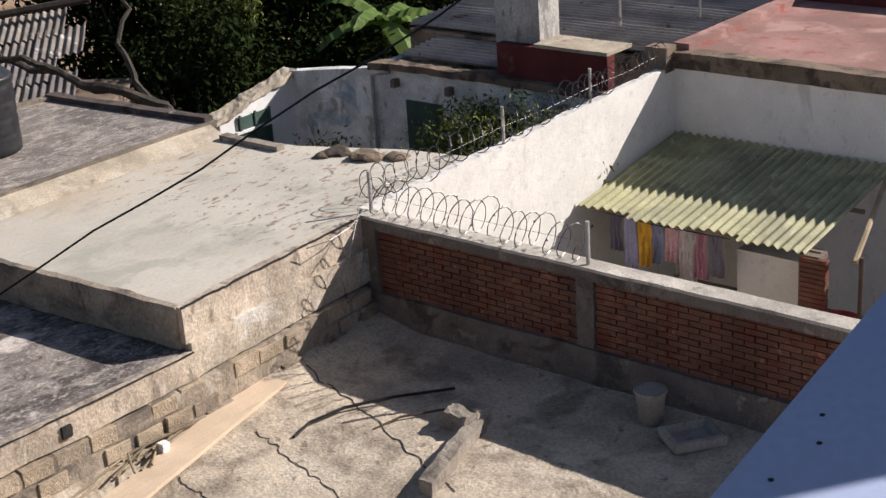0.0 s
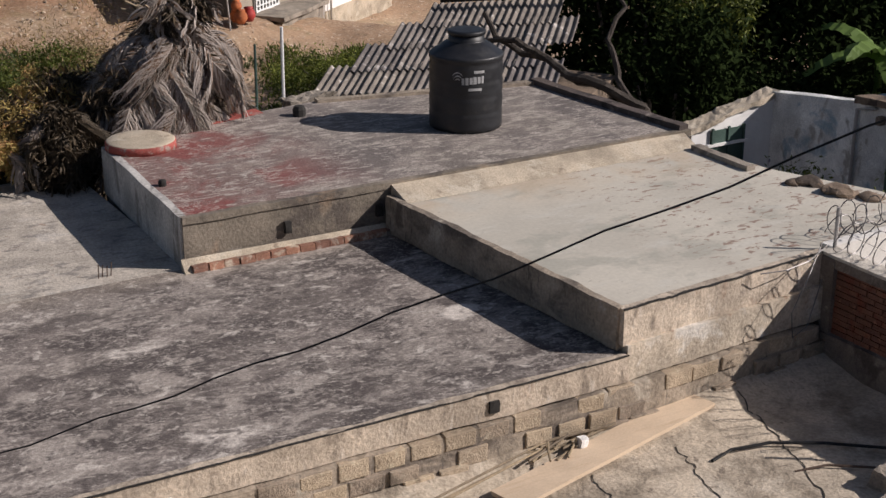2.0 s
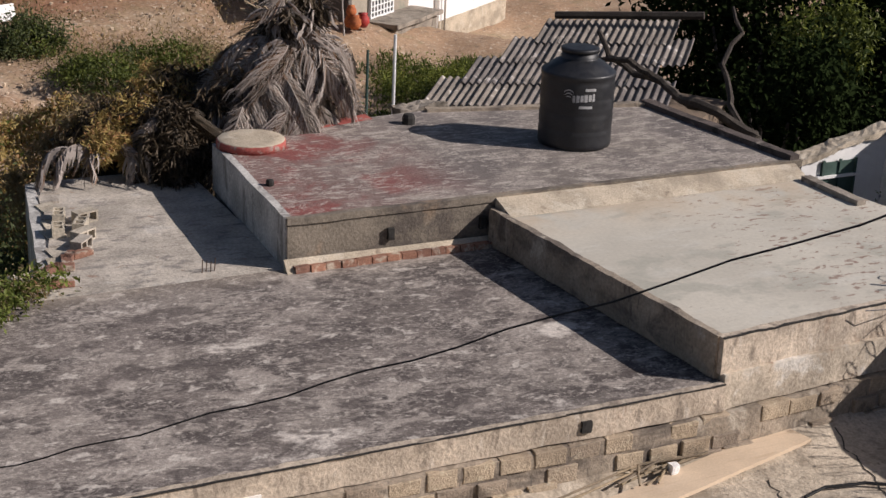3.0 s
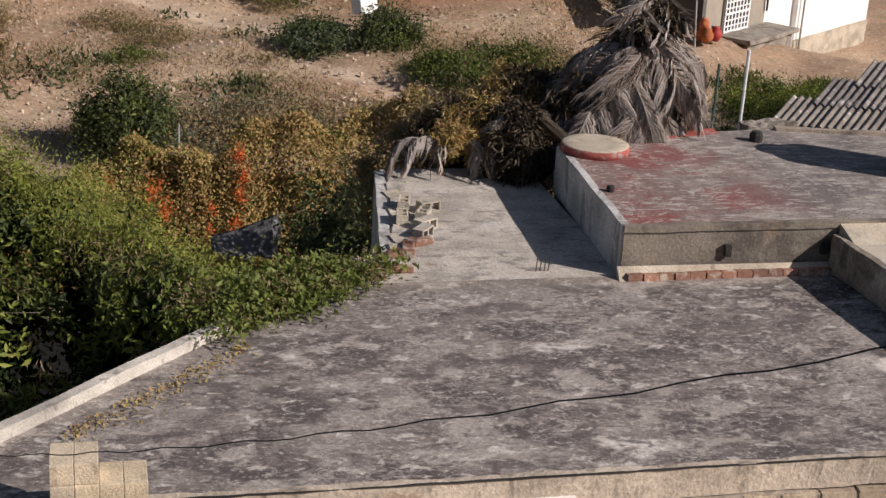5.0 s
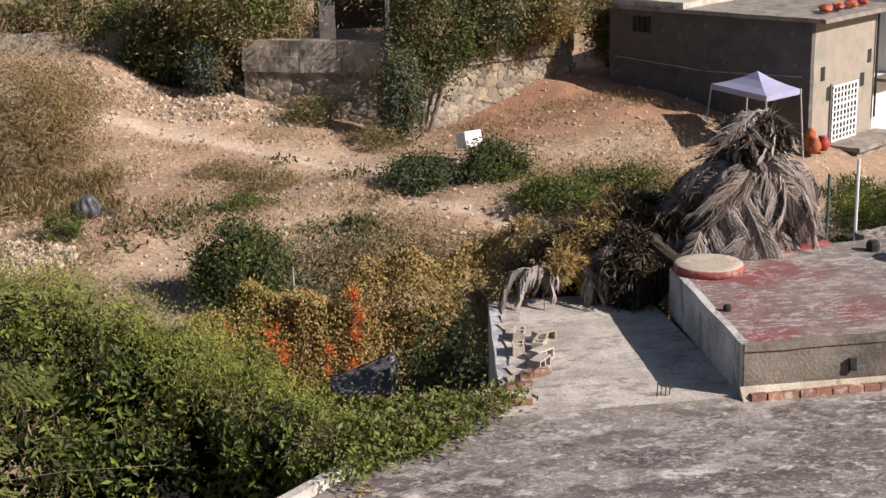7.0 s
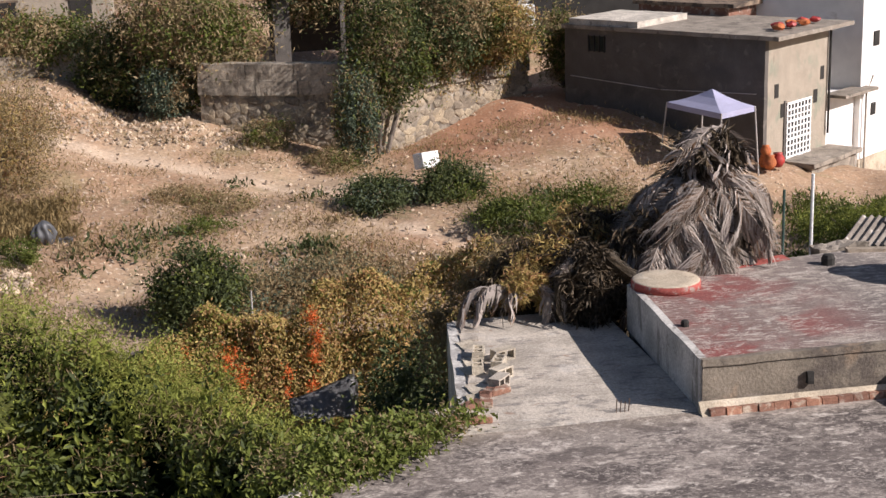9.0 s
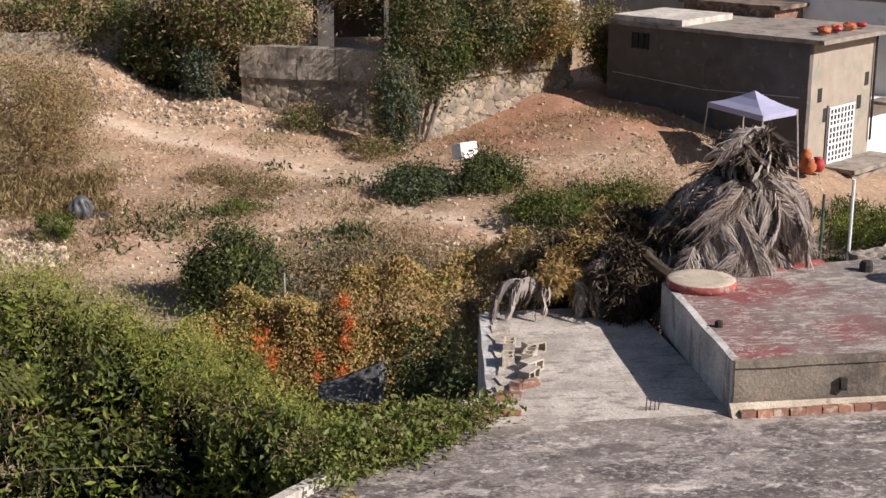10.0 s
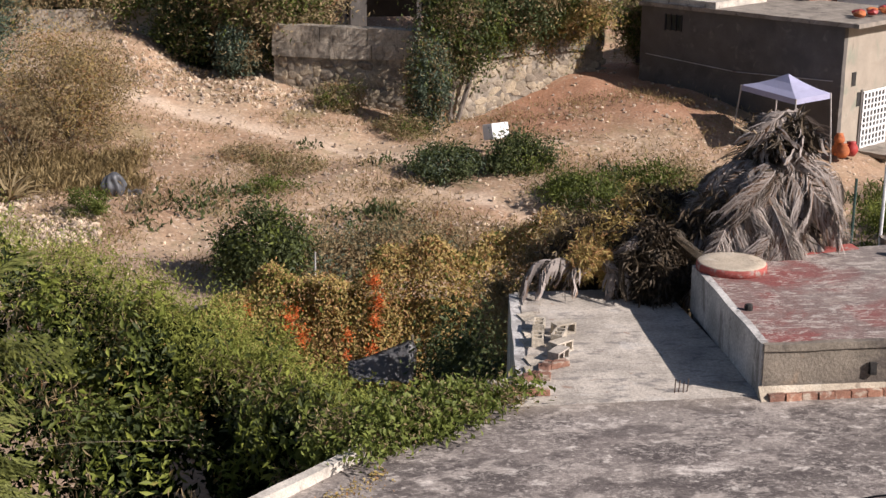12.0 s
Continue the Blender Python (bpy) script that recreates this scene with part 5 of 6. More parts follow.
for i in range(4):
    for c in range(8 if i < 2 else 7):
        part("concrete_block", cream, None, stack, at=(-0.2 + 0.2 * i, 0.02 * (c % 2), 0.193 * c))

# ---- dead palm behind the red roof ----
def frond(reach, fall, leaves, seed, hang=0.5, wide=0.012):
    """A dead feather frond: a rib that arches over and drops, and long limp leaflets that hang from it in strands."""
    bm = bmesh.new()
    r = random.Random(seed)
    bend = r.uniform(-0.25, 0.25)
    pts = []
    for i in range(15):
        a = math.pi * 0.5 * (i / 14) ** 0.9
        pts.append(Vector((reach * math.sin(a), reach * bend * (i / 14) ** 2, 0.12 * reach * math.sin(2 * a) - fall * (1 - math.cos(a)) ** 1.1)))
    tube(pts, 0.013, 5, bm, 0.3)
    for i in range(leaves):
        s = 0.06 + 0.93 * i / leaves
        k = s * 14
        a, b = pts[int(k)], pts[min(14, int(k) + 1)]
        p = a.lerp(b, k - int(k))
        ahead = (b - a).normalized() if b != a else Vector((0, 0, -1))
        side = 1 if i % 2 else -1
        lock = 1.5 * math.sin(i // 9 * 2.7 + seed)
        ln = hang * (1.05 - 0.5 * abs(s - 0.5)) * r.uniform(0.55, 1.2)
        q1 = p + ahead * ln * 0.25 + Vector((0, side * ln * r.uniform(0.12, 0.3), -ln * 0.06))
        q2 = q1 + ahead * ln * 0.12 + Vector((ln * 0.05, side * ln * (0.06 + 0.08 * lock), -ln * 0.34))
        q3 = q2 + Vector((ln * 0.1 * lock, side * ln * r.uniform(-0.08, 0.05), -ln * 0.42))
        w = wide * r.uniform(0.6, 1.7)
        e = Vector((w * 0.8, -side * w * 0.7, w * 0.2))
        v = [bm.verts.new(c) for c in (p - e, p + e, q1 + e * 1.2, q1 - e * 1.2, q2 + e, q2 - e, q3)]
        bm.faces.new((v[0], v[1], v[2], v[3]))
        bm.faces.new((v[3], v[2], v[4], v[5]))
        bm.faces.new((v[5], v[4], v[6]))
    return mesh_of("frond", bm, DEADPALM)


def turned(x, y, z, heading, tip=0.0, twist=0.0, size=1.0):
    return Matrix.Translation((x, y, z)) @ Matrix.Rotation(radians(heading), 4, "Z") @ Matrix.Rotation(radians(tip), 4, "Y") @ Matrix.Rotation(radians(twist), 4, "X") @ Matrix.Scale(size, 4)


palm = thing("dead_palm", "dead palm with a hanging skirt of dry grey fronds", "palm", (8.0, 21.35, -2.5))
part("trunk", tube([(0, 0, 0), (0.05, 0, 3), (0.1, 0.05, 5.6), (0.2, 0.1, 8.1)], 0.2, 12, taper=0.8), BARK, palm)
fronds = [frond(1.0 + 0.05 * k, 0.8 + 0.1 * k, 240, k + 3, 0.6, 0.006) for k in range(6)]
# Copies of three fronds in a darker colour that paints them as shaded.
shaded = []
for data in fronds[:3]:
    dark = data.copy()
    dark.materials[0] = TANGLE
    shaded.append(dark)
dice = random.Random(11)
for k in range(40):
    h = -150 + 9.0 * k + dice.uniform(-8, 8)
    part("frond", fronds[k % 6], None, palm, at=turned(0.08, 0.0, 7.56 - 0.12 * (k % 3), h, dice.uniform(-3, 14), dice.uniform(-45, 45), dice.uniform(0.8, 1.08)))
for k in range(18):
    part("frond", fronds[k % 6], None, palm, at=turned(-0.25 + dice.uniform(-0.3, 0.2), -0.2, 7.2 - 0.02 * k, 170 + dice.uniform(-15, 110), dice.uniform(-4, 16), dice.uniform(-35, 35), dice.uniform(0.75, 0.98)))
for k in range(14):
    part("frond", fronds[k % 6], None, palm, at=turned(0.0, -0.35, 7.0 - 0.03 * k, 225 + 9 * k + dice.uniform(-8, 8), dice.uniform(0, 14), dice.uniform(-30, 30), dice.uniform(0.7, 0.95)))
short = [frond(0.4 + 0.04 * k, 0.5 + 0.05 * k, 60, k + 30, 0.3, 0.009) for k in range(3)]
for k in range(40):
    low = (k % 4) * 0.13
    part("frond", short[k % 3], None, palm, "short curled dead frond", at=turned(0.26, 0.12, 8.33 - low, k * 137.5, dice.uniform(-8, 18), dice.uniform(-70, 70), dice.uniform(0.95, 1.25)))
for k in range(12):
    a = radians(130 + 12 * k)
    foot = Vector((0.2, 0.1, 7.72 + 0.04 * (k % 4)))
    part("frond_stub", tube([foot, foot + Vector((math.cos(a) * 0.75, math.sin(a) * 0.5, 0.18 + 0.12 * (k % 3)))], 0.022, 5, taper=0.5), STICK, palm, "dry broken frond stalk")
# Dark core: the shade under the fronds is painted in its leaves.
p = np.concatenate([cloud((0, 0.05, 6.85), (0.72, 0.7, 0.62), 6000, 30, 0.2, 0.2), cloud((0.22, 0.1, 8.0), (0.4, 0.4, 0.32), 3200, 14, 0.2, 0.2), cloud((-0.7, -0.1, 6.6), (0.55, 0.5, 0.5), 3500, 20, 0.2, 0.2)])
tagged(part("thatch", leaf_mesh("thatch", p, TANGLE, 0.28, 0.06, droop=1.2), None, palm, "dead thatch darkened as shade under the fronds"), kind="stuff")

# cut fronds and dry scrub heaped at the end of the strip
pile = thing("brush_pile", "heap of dry palm fronds and brown scrub on the roof's end", "brush pile", (5.6, 21.2, 3.2))
limp = [frond(0.42 + 0.05 * k, 0.36, 40, k + 50, 0.34, 0.012) for k in range(3)]
for k in range(9):
    part("frond", limp[k % 3], None, pile, "bleached limp palm frond", at=turned(-0.85 + 0.13 * k, -0.2, 0.5 + 0.03 * (k % 3), 195 + 14 * k + dice.uniform(-10, 10), dice.uniform(-16, 14), dice.uniform(-60, 60), dice.uniform(0.65, 1.25)))
part("arched_stalk", tube([(-0.7, -0.1, 0.3), (-0.95, -0.2, 0.5), (-1.2, -0.25, 0.46), (-1.32, -0.3, 0.25), (-1.35, -0.32, 0.05)], 0.018, 5), STICK, pile, "bleached arching stalk")
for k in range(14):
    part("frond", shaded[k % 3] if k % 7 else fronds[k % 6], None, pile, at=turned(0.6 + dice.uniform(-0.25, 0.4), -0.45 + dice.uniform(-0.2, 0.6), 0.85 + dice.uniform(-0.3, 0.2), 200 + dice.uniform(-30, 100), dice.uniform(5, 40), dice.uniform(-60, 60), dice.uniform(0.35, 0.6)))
# The last, low cloud is added to keep the sun off the vines beyond.
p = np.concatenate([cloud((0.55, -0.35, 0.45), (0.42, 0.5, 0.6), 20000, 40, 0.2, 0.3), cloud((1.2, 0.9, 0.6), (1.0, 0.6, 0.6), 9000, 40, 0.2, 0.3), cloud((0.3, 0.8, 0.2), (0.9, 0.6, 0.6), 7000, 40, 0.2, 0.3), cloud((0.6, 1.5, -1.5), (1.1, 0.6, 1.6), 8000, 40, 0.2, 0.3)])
# These leaves get the pile's shade from their dark colour.
tagged(part("dark_tangle", leaf_mesh("dark_tangle", p, TANGLE, 0.22, 0.05, droop=1.3), None, pile, "tangled dead leaves darkened for shade"), kind="stuff")
p = np.concatenate([cloud((-0.4, -0.25, 0.45), (0.36, 0.3, 0.34), 6000, 24, 0.2, 0.3), cloud((0.85, 1.1, 1.0), (0.55, 0.4, 0.4), 3500, 26, 0.22, 0.3), cloud((0.2, 0.7, 0.55), (0.5, 0.4, 0.4), 2500, 26, 0.22, 0.3)])
p[:, 2] = np.abs(p[:, 2])
tagged(part("scrub", leaf_mesh("scrub", p, DRYVINE, 0.1, 0.2, droop=0.5), None, pile, "dry golden-brown scrub"), kind="stuff")
p = np.concatenate([cloud((1.0, 1.2, 0.55), (1.0, 0.6, 0.65), 6000, 36, 0.2, 0.3), cloud((0.2, 1.3, 0.1), (1.0, 0.7, 0.75), 6000, 36, 0.2, 0.3), cloud((-0.9, 1.4, -0.7), (0.8, 0.8, 0.9), 5000, 30, 0.2, 0.3)])
tagged(part("dead_leaves", leaf_mesh("dead_leaves", p, SHRUB, 0.14, 0.16, droop=0.7), None, pile, "tangled grey-brown dead leaves"), kind="stuff")

# ---- the shed with fibre-cement sheets, bare branches and dark trees ----
shed = thing("shed", "old shed roofed with grey fibre-cement sheets", "shed")
ll, lr, ul = Vector((12.75, 26.0, 2.5)), Vector((16.7, 22.35, 2.95)), Vector((17.2, 27.9, 3.42))
along, up_way = (lr - ll), (ul - ll)
for i in range(5):
    for j in range((4, 4, 4, 3, 1)[i]):
        o = ll + along * (i / 5.6) + up_way * (j / 4) + Vector((0, 0, 0.022 * j + 0.012 * (i % 2)))
        part("sheet", corrugated(along.length / 5.6 + 0.06, up_way.length / 4 + 0.25, 0.16, 0.03, wobble=0.05), FIBRE, shed, at=basis(o, along, up_way))
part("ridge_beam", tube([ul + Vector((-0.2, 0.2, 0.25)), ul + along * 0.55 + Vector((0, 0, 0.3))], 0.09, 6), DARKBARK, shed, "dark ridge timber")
part("wall", prism([(13.2, 26.0), (16.7, 22.8), (19.3, 24.6), (17.2, 27.6)], -2.5, 2.42), EDGE, shed)
dead = thing("bare_tree", "leafless grey tree with crooked branches", "tree", (18.6, 21.8, -2.5))
BRANCHES = ([(0, 0, 0), (-3.20, -3.08, 5.89), (-3.45, -3.14, 6.14), (-3.94, -2.75, 6.48), (-4.15, -2.09, 6.55), (-4.20, -1.56, 6.68), (-4.37, -0.96, 6.75), (-4.49, -0.39, 6.95), (-4.48, 0.08, 7.35)],
    [(-3.20, -3.08, 5.89), (-3.15, -2.09, 6.37), (-3.07, -1.65, 6.90), (-2.48, -1.35, 7.43), (-2.39, -0.79, 7.86)],
    [(-4.20, -1.56, 6.68), (-4.58, -1.06, 7.01), (-4.84, -0.41, 6.93), (-4.92, 0.35, 6.56)],
    [(-3.94, -2.75, 6.48), (-3.99, -2.21, 6.42), (-4.05, -1.55, 6.45)])
# The branches take the bark that has shade painted in.
for k, pts in enumerate(BRANCHES):
    smooth = []
    for a, b in zip(pts, pts[1:]):
        for i in range(5):
            p = Vector(a).lerp(Vector(b), i / 5)
            smooth.append(p + noise.noise_vector(p * 1.4) * 0.07 + noise.noise_vector(p * 4) * 0.04)
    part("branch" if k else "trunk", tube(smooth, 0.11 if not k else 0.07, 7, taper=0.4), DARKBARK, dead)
# Crowns of near-black leaves: the trees' shade is in the leaf colour.
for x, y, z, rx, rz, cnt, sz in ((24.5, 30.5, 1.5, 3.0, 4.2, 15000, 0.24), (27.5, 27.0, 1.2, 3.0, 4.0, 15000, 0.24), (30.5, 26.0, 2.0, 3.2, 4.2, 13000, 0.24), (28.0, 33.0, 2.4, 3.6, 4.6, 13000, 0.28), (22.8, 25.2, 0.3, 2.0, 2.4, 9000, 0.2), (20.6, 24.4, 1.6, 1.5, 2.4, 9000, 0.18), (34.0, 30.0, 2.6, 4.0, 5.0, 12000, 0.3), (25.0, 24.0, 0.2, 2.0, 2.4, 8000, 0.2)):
    bush("tree", "dense broadleaf tree with its shade painted dark", "tree", (x, y, z), (rx, rx, rz), ((SHADELEAF, cnt, sz, 0.45),), 4, "dark trees behind the roofs", 60, 0.2, 0.45)
bush("shrub", "sunlit green shrub among dark trees", "shrub", (23.4, 26.6, 3.0), (1.0, 0.9, 0.9), ((GREEN, 3500, 0.16, 0.3), (YELLOWGREEN, 1200, 0.16, 0.3)), 2, "", 24)
banana = thing("banana_plant", "banana plant with broad torn green leaves", "banana plant", (24.9, 22.6, -2.5))
part("stalk", tube([(0, 0, 0), (0.05, 0, 3), (0.1, 0.05, 5.2)], 0.14, 9, taper=0.6), BANANA, banana)
for k, (a, ln, lift) in enumerate(((200, 1.8, 0.9), (245, 1.7, 0.25), (290, 1.5, 0.8), (150, 1.7, 0.5), (100, 1.6, 1.0), (20, 1.5, 0.7), (330, 1.7, 0.35))):
    bm = bmesh.new()
    rows = []
    for i in range(15):
        s = i / 14
        c = Vector((ln * s, 0, ln * (lift * s - 0.75 * s * s)))
        w = 0.3 * math.sin(math.pi * min(1, 0.06 + s * 0.94)) ** 0.6
        rows.append([bm.verts.new(c + Vector((0, w * t, -0.12 * abs(t) + 0.02 * math.sin(i * 2.3 + t)))) for t in (-1, -0.5, 0, 0.5, 1)])
    for r0, r1 in zip(rows, rows[1:]):
        for j in range(4):
            bm.faces.new((r0[j], r0[j + 1], r1[j + 1], r1[j]))
    part("leaf", bm, BANANA, banana, at=Matrix.Translation((0.1, 0.05, 5.1)) @ Matrix.Rotation(radians(a), 4, "Z"))
for x, y, z, r, cnt in ((18.9, 14.3, 2.35, 0.95, 3000), (19.2, 15.6, 2.3, 0.8, 2400), (18.2, 13.2, 2.45, 0.8, 2200), (17.6, 17.4, 2.0, 0.6, 2200)):
    bush("courtyard_shrub", "leafy green shrub in the old house's courtyard", "shrub", (x, y, z), (r, r, r * 0.85), ((GREEN, cnt, 0.11, 0.4), (YELLOWGREEN, cnt // 4, 0.1, 0.35)), 3, "courtyard shrubs", 26, 0.25)
tagged(part("courtyard_floor", box(15.3, 20.1, 12.3, 20.7, -2.6, 0.2), CEMENT), "plain cement courtyard floor", "floor", kind="structure")

# ---- hillside: rubble, dry grass, shrubs ----
def on_ground(x, y, lift=0.0):
    return Vector((x, y, ground_z(x, y) + lift))


def rubble(name, label, places, size, mat=RUBBLE):
    """Loose stones strewn on the slope, as one mesh."""
    verts, faces = [], []
    ico = bmesh.new()
    bmesh.ops.create_icosphere(ico, subdivisions=1, radius=1)
    co = np.array([v.co[:] for v in ico.verts])
    ico.verts.ensure_lookup_table()
    fs = np.array([[v.index for v in f.verts] for f in ico.faces])
    ico.free()
    for k, (x, y) in enumerate(places):
        s = size * rng.uniform(0.35, 1.0) ** 1.6
        shape = co * (1 + rng.normal(size=(len(co), 1)) * 0.18) * rng.uniform(0.6, 1.2, 3) * s
        verts.append(shape + np.array((x, y, ground_z(x, y) + s * 0.2)))
        faces.append(fs + len(co) * k)
    data = bpy.data.meshes.new(name)
    data.from_pydata(np.concatenate(verts).tolist(), [], np.concatenate(faces).tolist())
    data.materials.append(mat)
    return tagged(new(name, data), label, "rubble", kind="stuff")


def scatter(count, azimuth, away):
    a, r = rng.uniform(*azimuth, count), rng.uniform(*away, count)
    return [(rr * math.sin(radians(aa)), rr * math.cos(radians(aa))) for aa, rr in zip(a, r)]


rubble("loose_stones", "small pale stones strewn over the bare slope", scatter(3200, (-9, 24), (39, 62)), 0.085)
rubble("rubble_spill", "spill of pale limestone rubble down the slope", [(x, y) for x, y in scatter(1900, (-9, -5.2), (40.5, 46.5)) if noise.noise(Vector((x * 0.5, y * 0.5, 1))) > -0.15], 0.125)
rubble("rubble_bank", "bank of broken stones below the terrace wall", [(x, y) for x, y in scatter(700, (-4, 5), (56, 60.5)) if path_side(x, y) > 0.8], 0.13)
rubble("rubble_ledge", "stones along the foot of the bare slope", scatter(500, (2, 14), (41, 44.5)), 0.12)


def tufts(name, label, places, mat, height, blades, spread=0.3, aspect=0.08):
    pts = []
    for x, y in places:
        p = np.array(on_ground(x, y, 0.02)) + rng.normal(size=(blades, 3)) * (spread, spread, 0.03)
        p[:, 2] += np.abs(rng.normal(size=blades)) * height * 0.4
        pts.append(p)
    data = leaf_mesh(name, np.concatenate(pts), mat, height, aspect, droop=-1.2)
    return tagged(new(name, data), label, "grass", kind="stuff")


tufts("dry_grass", "dry straw-coloured grass tufts on the slope", [p for p in scatter(1700, (-9, 22), (39, 60)) if path_side(*p) > 0.9 and noise.noise(Vector((p[0] * 0.3, p[1] * 0.3, 9))) > -0.12], STRAW, 0.17, 30, 0.42)
tufts("straw_bank", "dense dry grass below the brown shrub", scatter(150, (-9, -3.5), (47, 51)), STRAW, 0.3, 60, 0.4, 0.045)
tufts("green_weeds", "low green weeds growing in patches on the slope", [p for p in scatter(300, (-4, 24), (40, 52)) if path_side(*p) > 1.1 and noise.noise(Vector((p[0] * 0.33, p[1] * 0.33, 4))) > 0.2], DARKGREEN, 0.22, 40, 0.35, 0.4)
tufts("olive_weeds", "olive dry weeds on the slope", [p for p in scatter(480, (-4, 14), (40, 47)) if path_side(*p) > 1.1 and noise.noise(Vector((p[0] * 0.28, p[1] * 0.28, 14))) > 0.12], SHRUB, 0.24, 44, 0.4, 0.15)
tufts("bank_grass", "green grass on the bank below the porch", [p for p in scatter(1100, (24.6, 30.5), (36, 54)) if noise.noise(Vector((p[0] * 0.4, p[1] * 0.4, 21))) > 0.0], GREEN, 0.22, 40, 0.35, 0.2)
tufts("gap_weeds", "green weeds in the shaded gap behind the fence", scatter(260, (2, 12), (23.5, 26.5)), GREEN, 0.6, 60, 0.4, 0.3)


def slope_bush(azimuth, away, r, h, crowns, label, name="slope_shrub", group="slope shrubs", sink=0.15):
    c = polar(azimuth, away, 0)
    return bush(name, label, "shrub", (c.x, c.y, ground_z(c.x, c.y) + h - sink), (r, r, h), crowns, 3, group, 34, 0.24, 0.4)


slope_bush(1.0, 38.5, 1.15, 1.05, ((DARKGREEN, 8000, 0.13, 0.45), (GREEN, 2500, 0.13, 0.45)), "dense dark green shrub at the slope's foot", "dark_shrub", "")
slope_bush(3.9, 39.5, 1.5, 0.6, ((SHRUB, 6000, 0.12, 0.3), (BLUEGREEN, 1500, 0.12, 0.3)), "grey-brown dry scrub at the slope's foot")
slope_bush(6.8, 40.0, 1.5, 0.55, ((SHRUB, 5000, 0.12, 0.3), (BLUEGREEN, 1200, 0.12, 0.3)), "grey-brown dry scrub at the slope's foot")
slope_bush(8.3, 48.8, 1.2, 0.6, ((DARKGREEN, 5000, 0.13, 0.4), (BLUEGREEN, 900, 0.13, 0.4)), "low dark green shrub by the path")
slope_bush(11.3, 49.6, 1.15, 0.75, ((DARKGREEN, 6000, 0.13, 0.4), (GREEN, 900, 0.13, 0.4)), "low dark green shrub by the path")
slope_bush(13.8, 46.6, 1.3, 0.55, ((GREEN, 6000, 0.12, 0.4), (DARKGREEN, 1500, 0.12, 0.4)), "low green shrub on the slope")
slope_bush(17.0, 48.5, 1.5, 0.5, ((GREEN, 4500, 0.12, 0.4), (SHRUB, 2500, 0.12, 0.3)), "low weedy green shrub on the slope")
slope_bush(16.9, 36.0, 1.2, 0.95, ((SHRUB, 6000, 0.14, 0.2), (DRYVINE, 1800, 0.12, 0.25)), "brown drying scrub behind the dead palm")
slope_bush(-6.2, 52.0, 2.2, 1.9, ((SHRUB, 17000, 0.14, 0.22), (DRYVINE, 8000, 0.13, 0.22)), "large grey-brown dry shrub on the slope", "dry_shrub", "")
slope_bush(-8.0, 50.0, 1.2, 1.2, ((SHRUB, 5000, 0.14, 0.22),), "grey-brown dry shrub on the slope")
slope_bush(-10.0, 58.0, 2.2, 1.7, ((BLUEGREEN, 6000, 0.16, 0.35), (GREEN, 3000, 0.16, 0.35)), "feathery green shrub high on the slope")
slope_bush(-5.6, 44.6, 0.65, 0.45, ((GREEN, 2600, 0.1, 0.4),), "small green shrub among rubble")
slope_bush(1.6, 47.0, 0.9, 0.3, ((GREEN, 2200, 0.11, 0.35),), "low green weed patch on the slope")
slope_bush(2.2, 49.6, 1.2, 0.35, ((SHRUB, 2600, 0.12, 0.22), (GREEN, 700, 0.11, 0.3)), "thin olive scrub on the slope")
slope_bush(0.6, 50.8, 1.0, 0.3, ((SHRUB, 2200, 0.12, 0.22),), "thin olive scrub on the slope")
slope_bush(17.0, 43.5, 1.3, 0.6, ((SHRUB, 3500, 0.12, 0.3), (DRYVINE, 1800, 0.12, 0.3)), "low brown scrub on the slope")
slope_bush(4.2, 56.6, 0.9, 0.6, ((SHRUB, 1800, 0.12, 0.3), (GREEN, 1500, 0.12, 0.3)), "weedy shrub at the wall's foot")
slope_bush(6.6, 54.8, 1.0, 0.45, ((SHRUB, 2600, 0.12, 0.3), (GREEN, 900, 0.12, 0.3)), "weedy shrub at the wall's foot")
slope_bush(26.8, 47.0, 1.8, 0.7, ((YELLOWGREEN, 3500, 0.12, 0.3), (GREEN, 4500, 0.13, 0.3)), "rounded green shrub below the porch")

agave = thing("dead_agave", "dead brown agave with splayed dry leaves", "agave", on_ground(*polar(-8.4, 46.5, 0)[:2]))
for k in range(26):
    a, e = k * 2.4, radians(15 + 60 * (k % 5) / 5)
    tip = Vector((math.cos(a) * math.cos(e), math.sin(a) * math.cos(e), math.sin(e))) * random.uniform(0.9, 1.5)
    part("leaf", tube([(0, 0, 0.05), tip * 0.5 + Vector((0, 0, 0.1)), tip - Vector((0, 0, 0.15))], 0.07, 4, taper=0.1), SHRUB, agave)
bag_at = on_ground(*polar(-4.55, 46.6, 0)[:2])
bm = bmesh.new()
bmesh.ops.create_icosphere(bm, subdivisions=4, radius=0.3)
for v in bm.verts:
    fold = 0.035 * math.sin(math.atan2(v.co.y, v.co.x) * 9 + 3 * v.co.z)
    wide = 1.25 - 0.9 * max(0, v.co.z) if v.co.z > 0 else 1.25
    v.co = Vector((v.co.x * wide * (1 + fold * 4), v.co.y * 0.8 * (1 + fold * 4), (v.co.z + 0.27) * 1.3)) + noise.noise_vector(v.co * 4) * 0.06
tagged(part("rubbish_bag", bm, BAG, smooth=True, at=bag_at), "slumped black plastic bag lying on the slope", "rubbish bag")
tagged(part("plastic_scrap", worn(-0.2, 0.2, -0.12, 0.12, 0, 0.16, 0.06, 0.07, 6), BAG, at=on_ground(bag_at.x + 0.62, bag_at.y + 0.15)), "torn scrap of black plastic on the slope", "scrap")
crate = thing("plastic_crate", "white plastic box tipped over on the shrubs", "box", on_ground(*polar(10.3, 51.5, 0)[:2], 0.5))
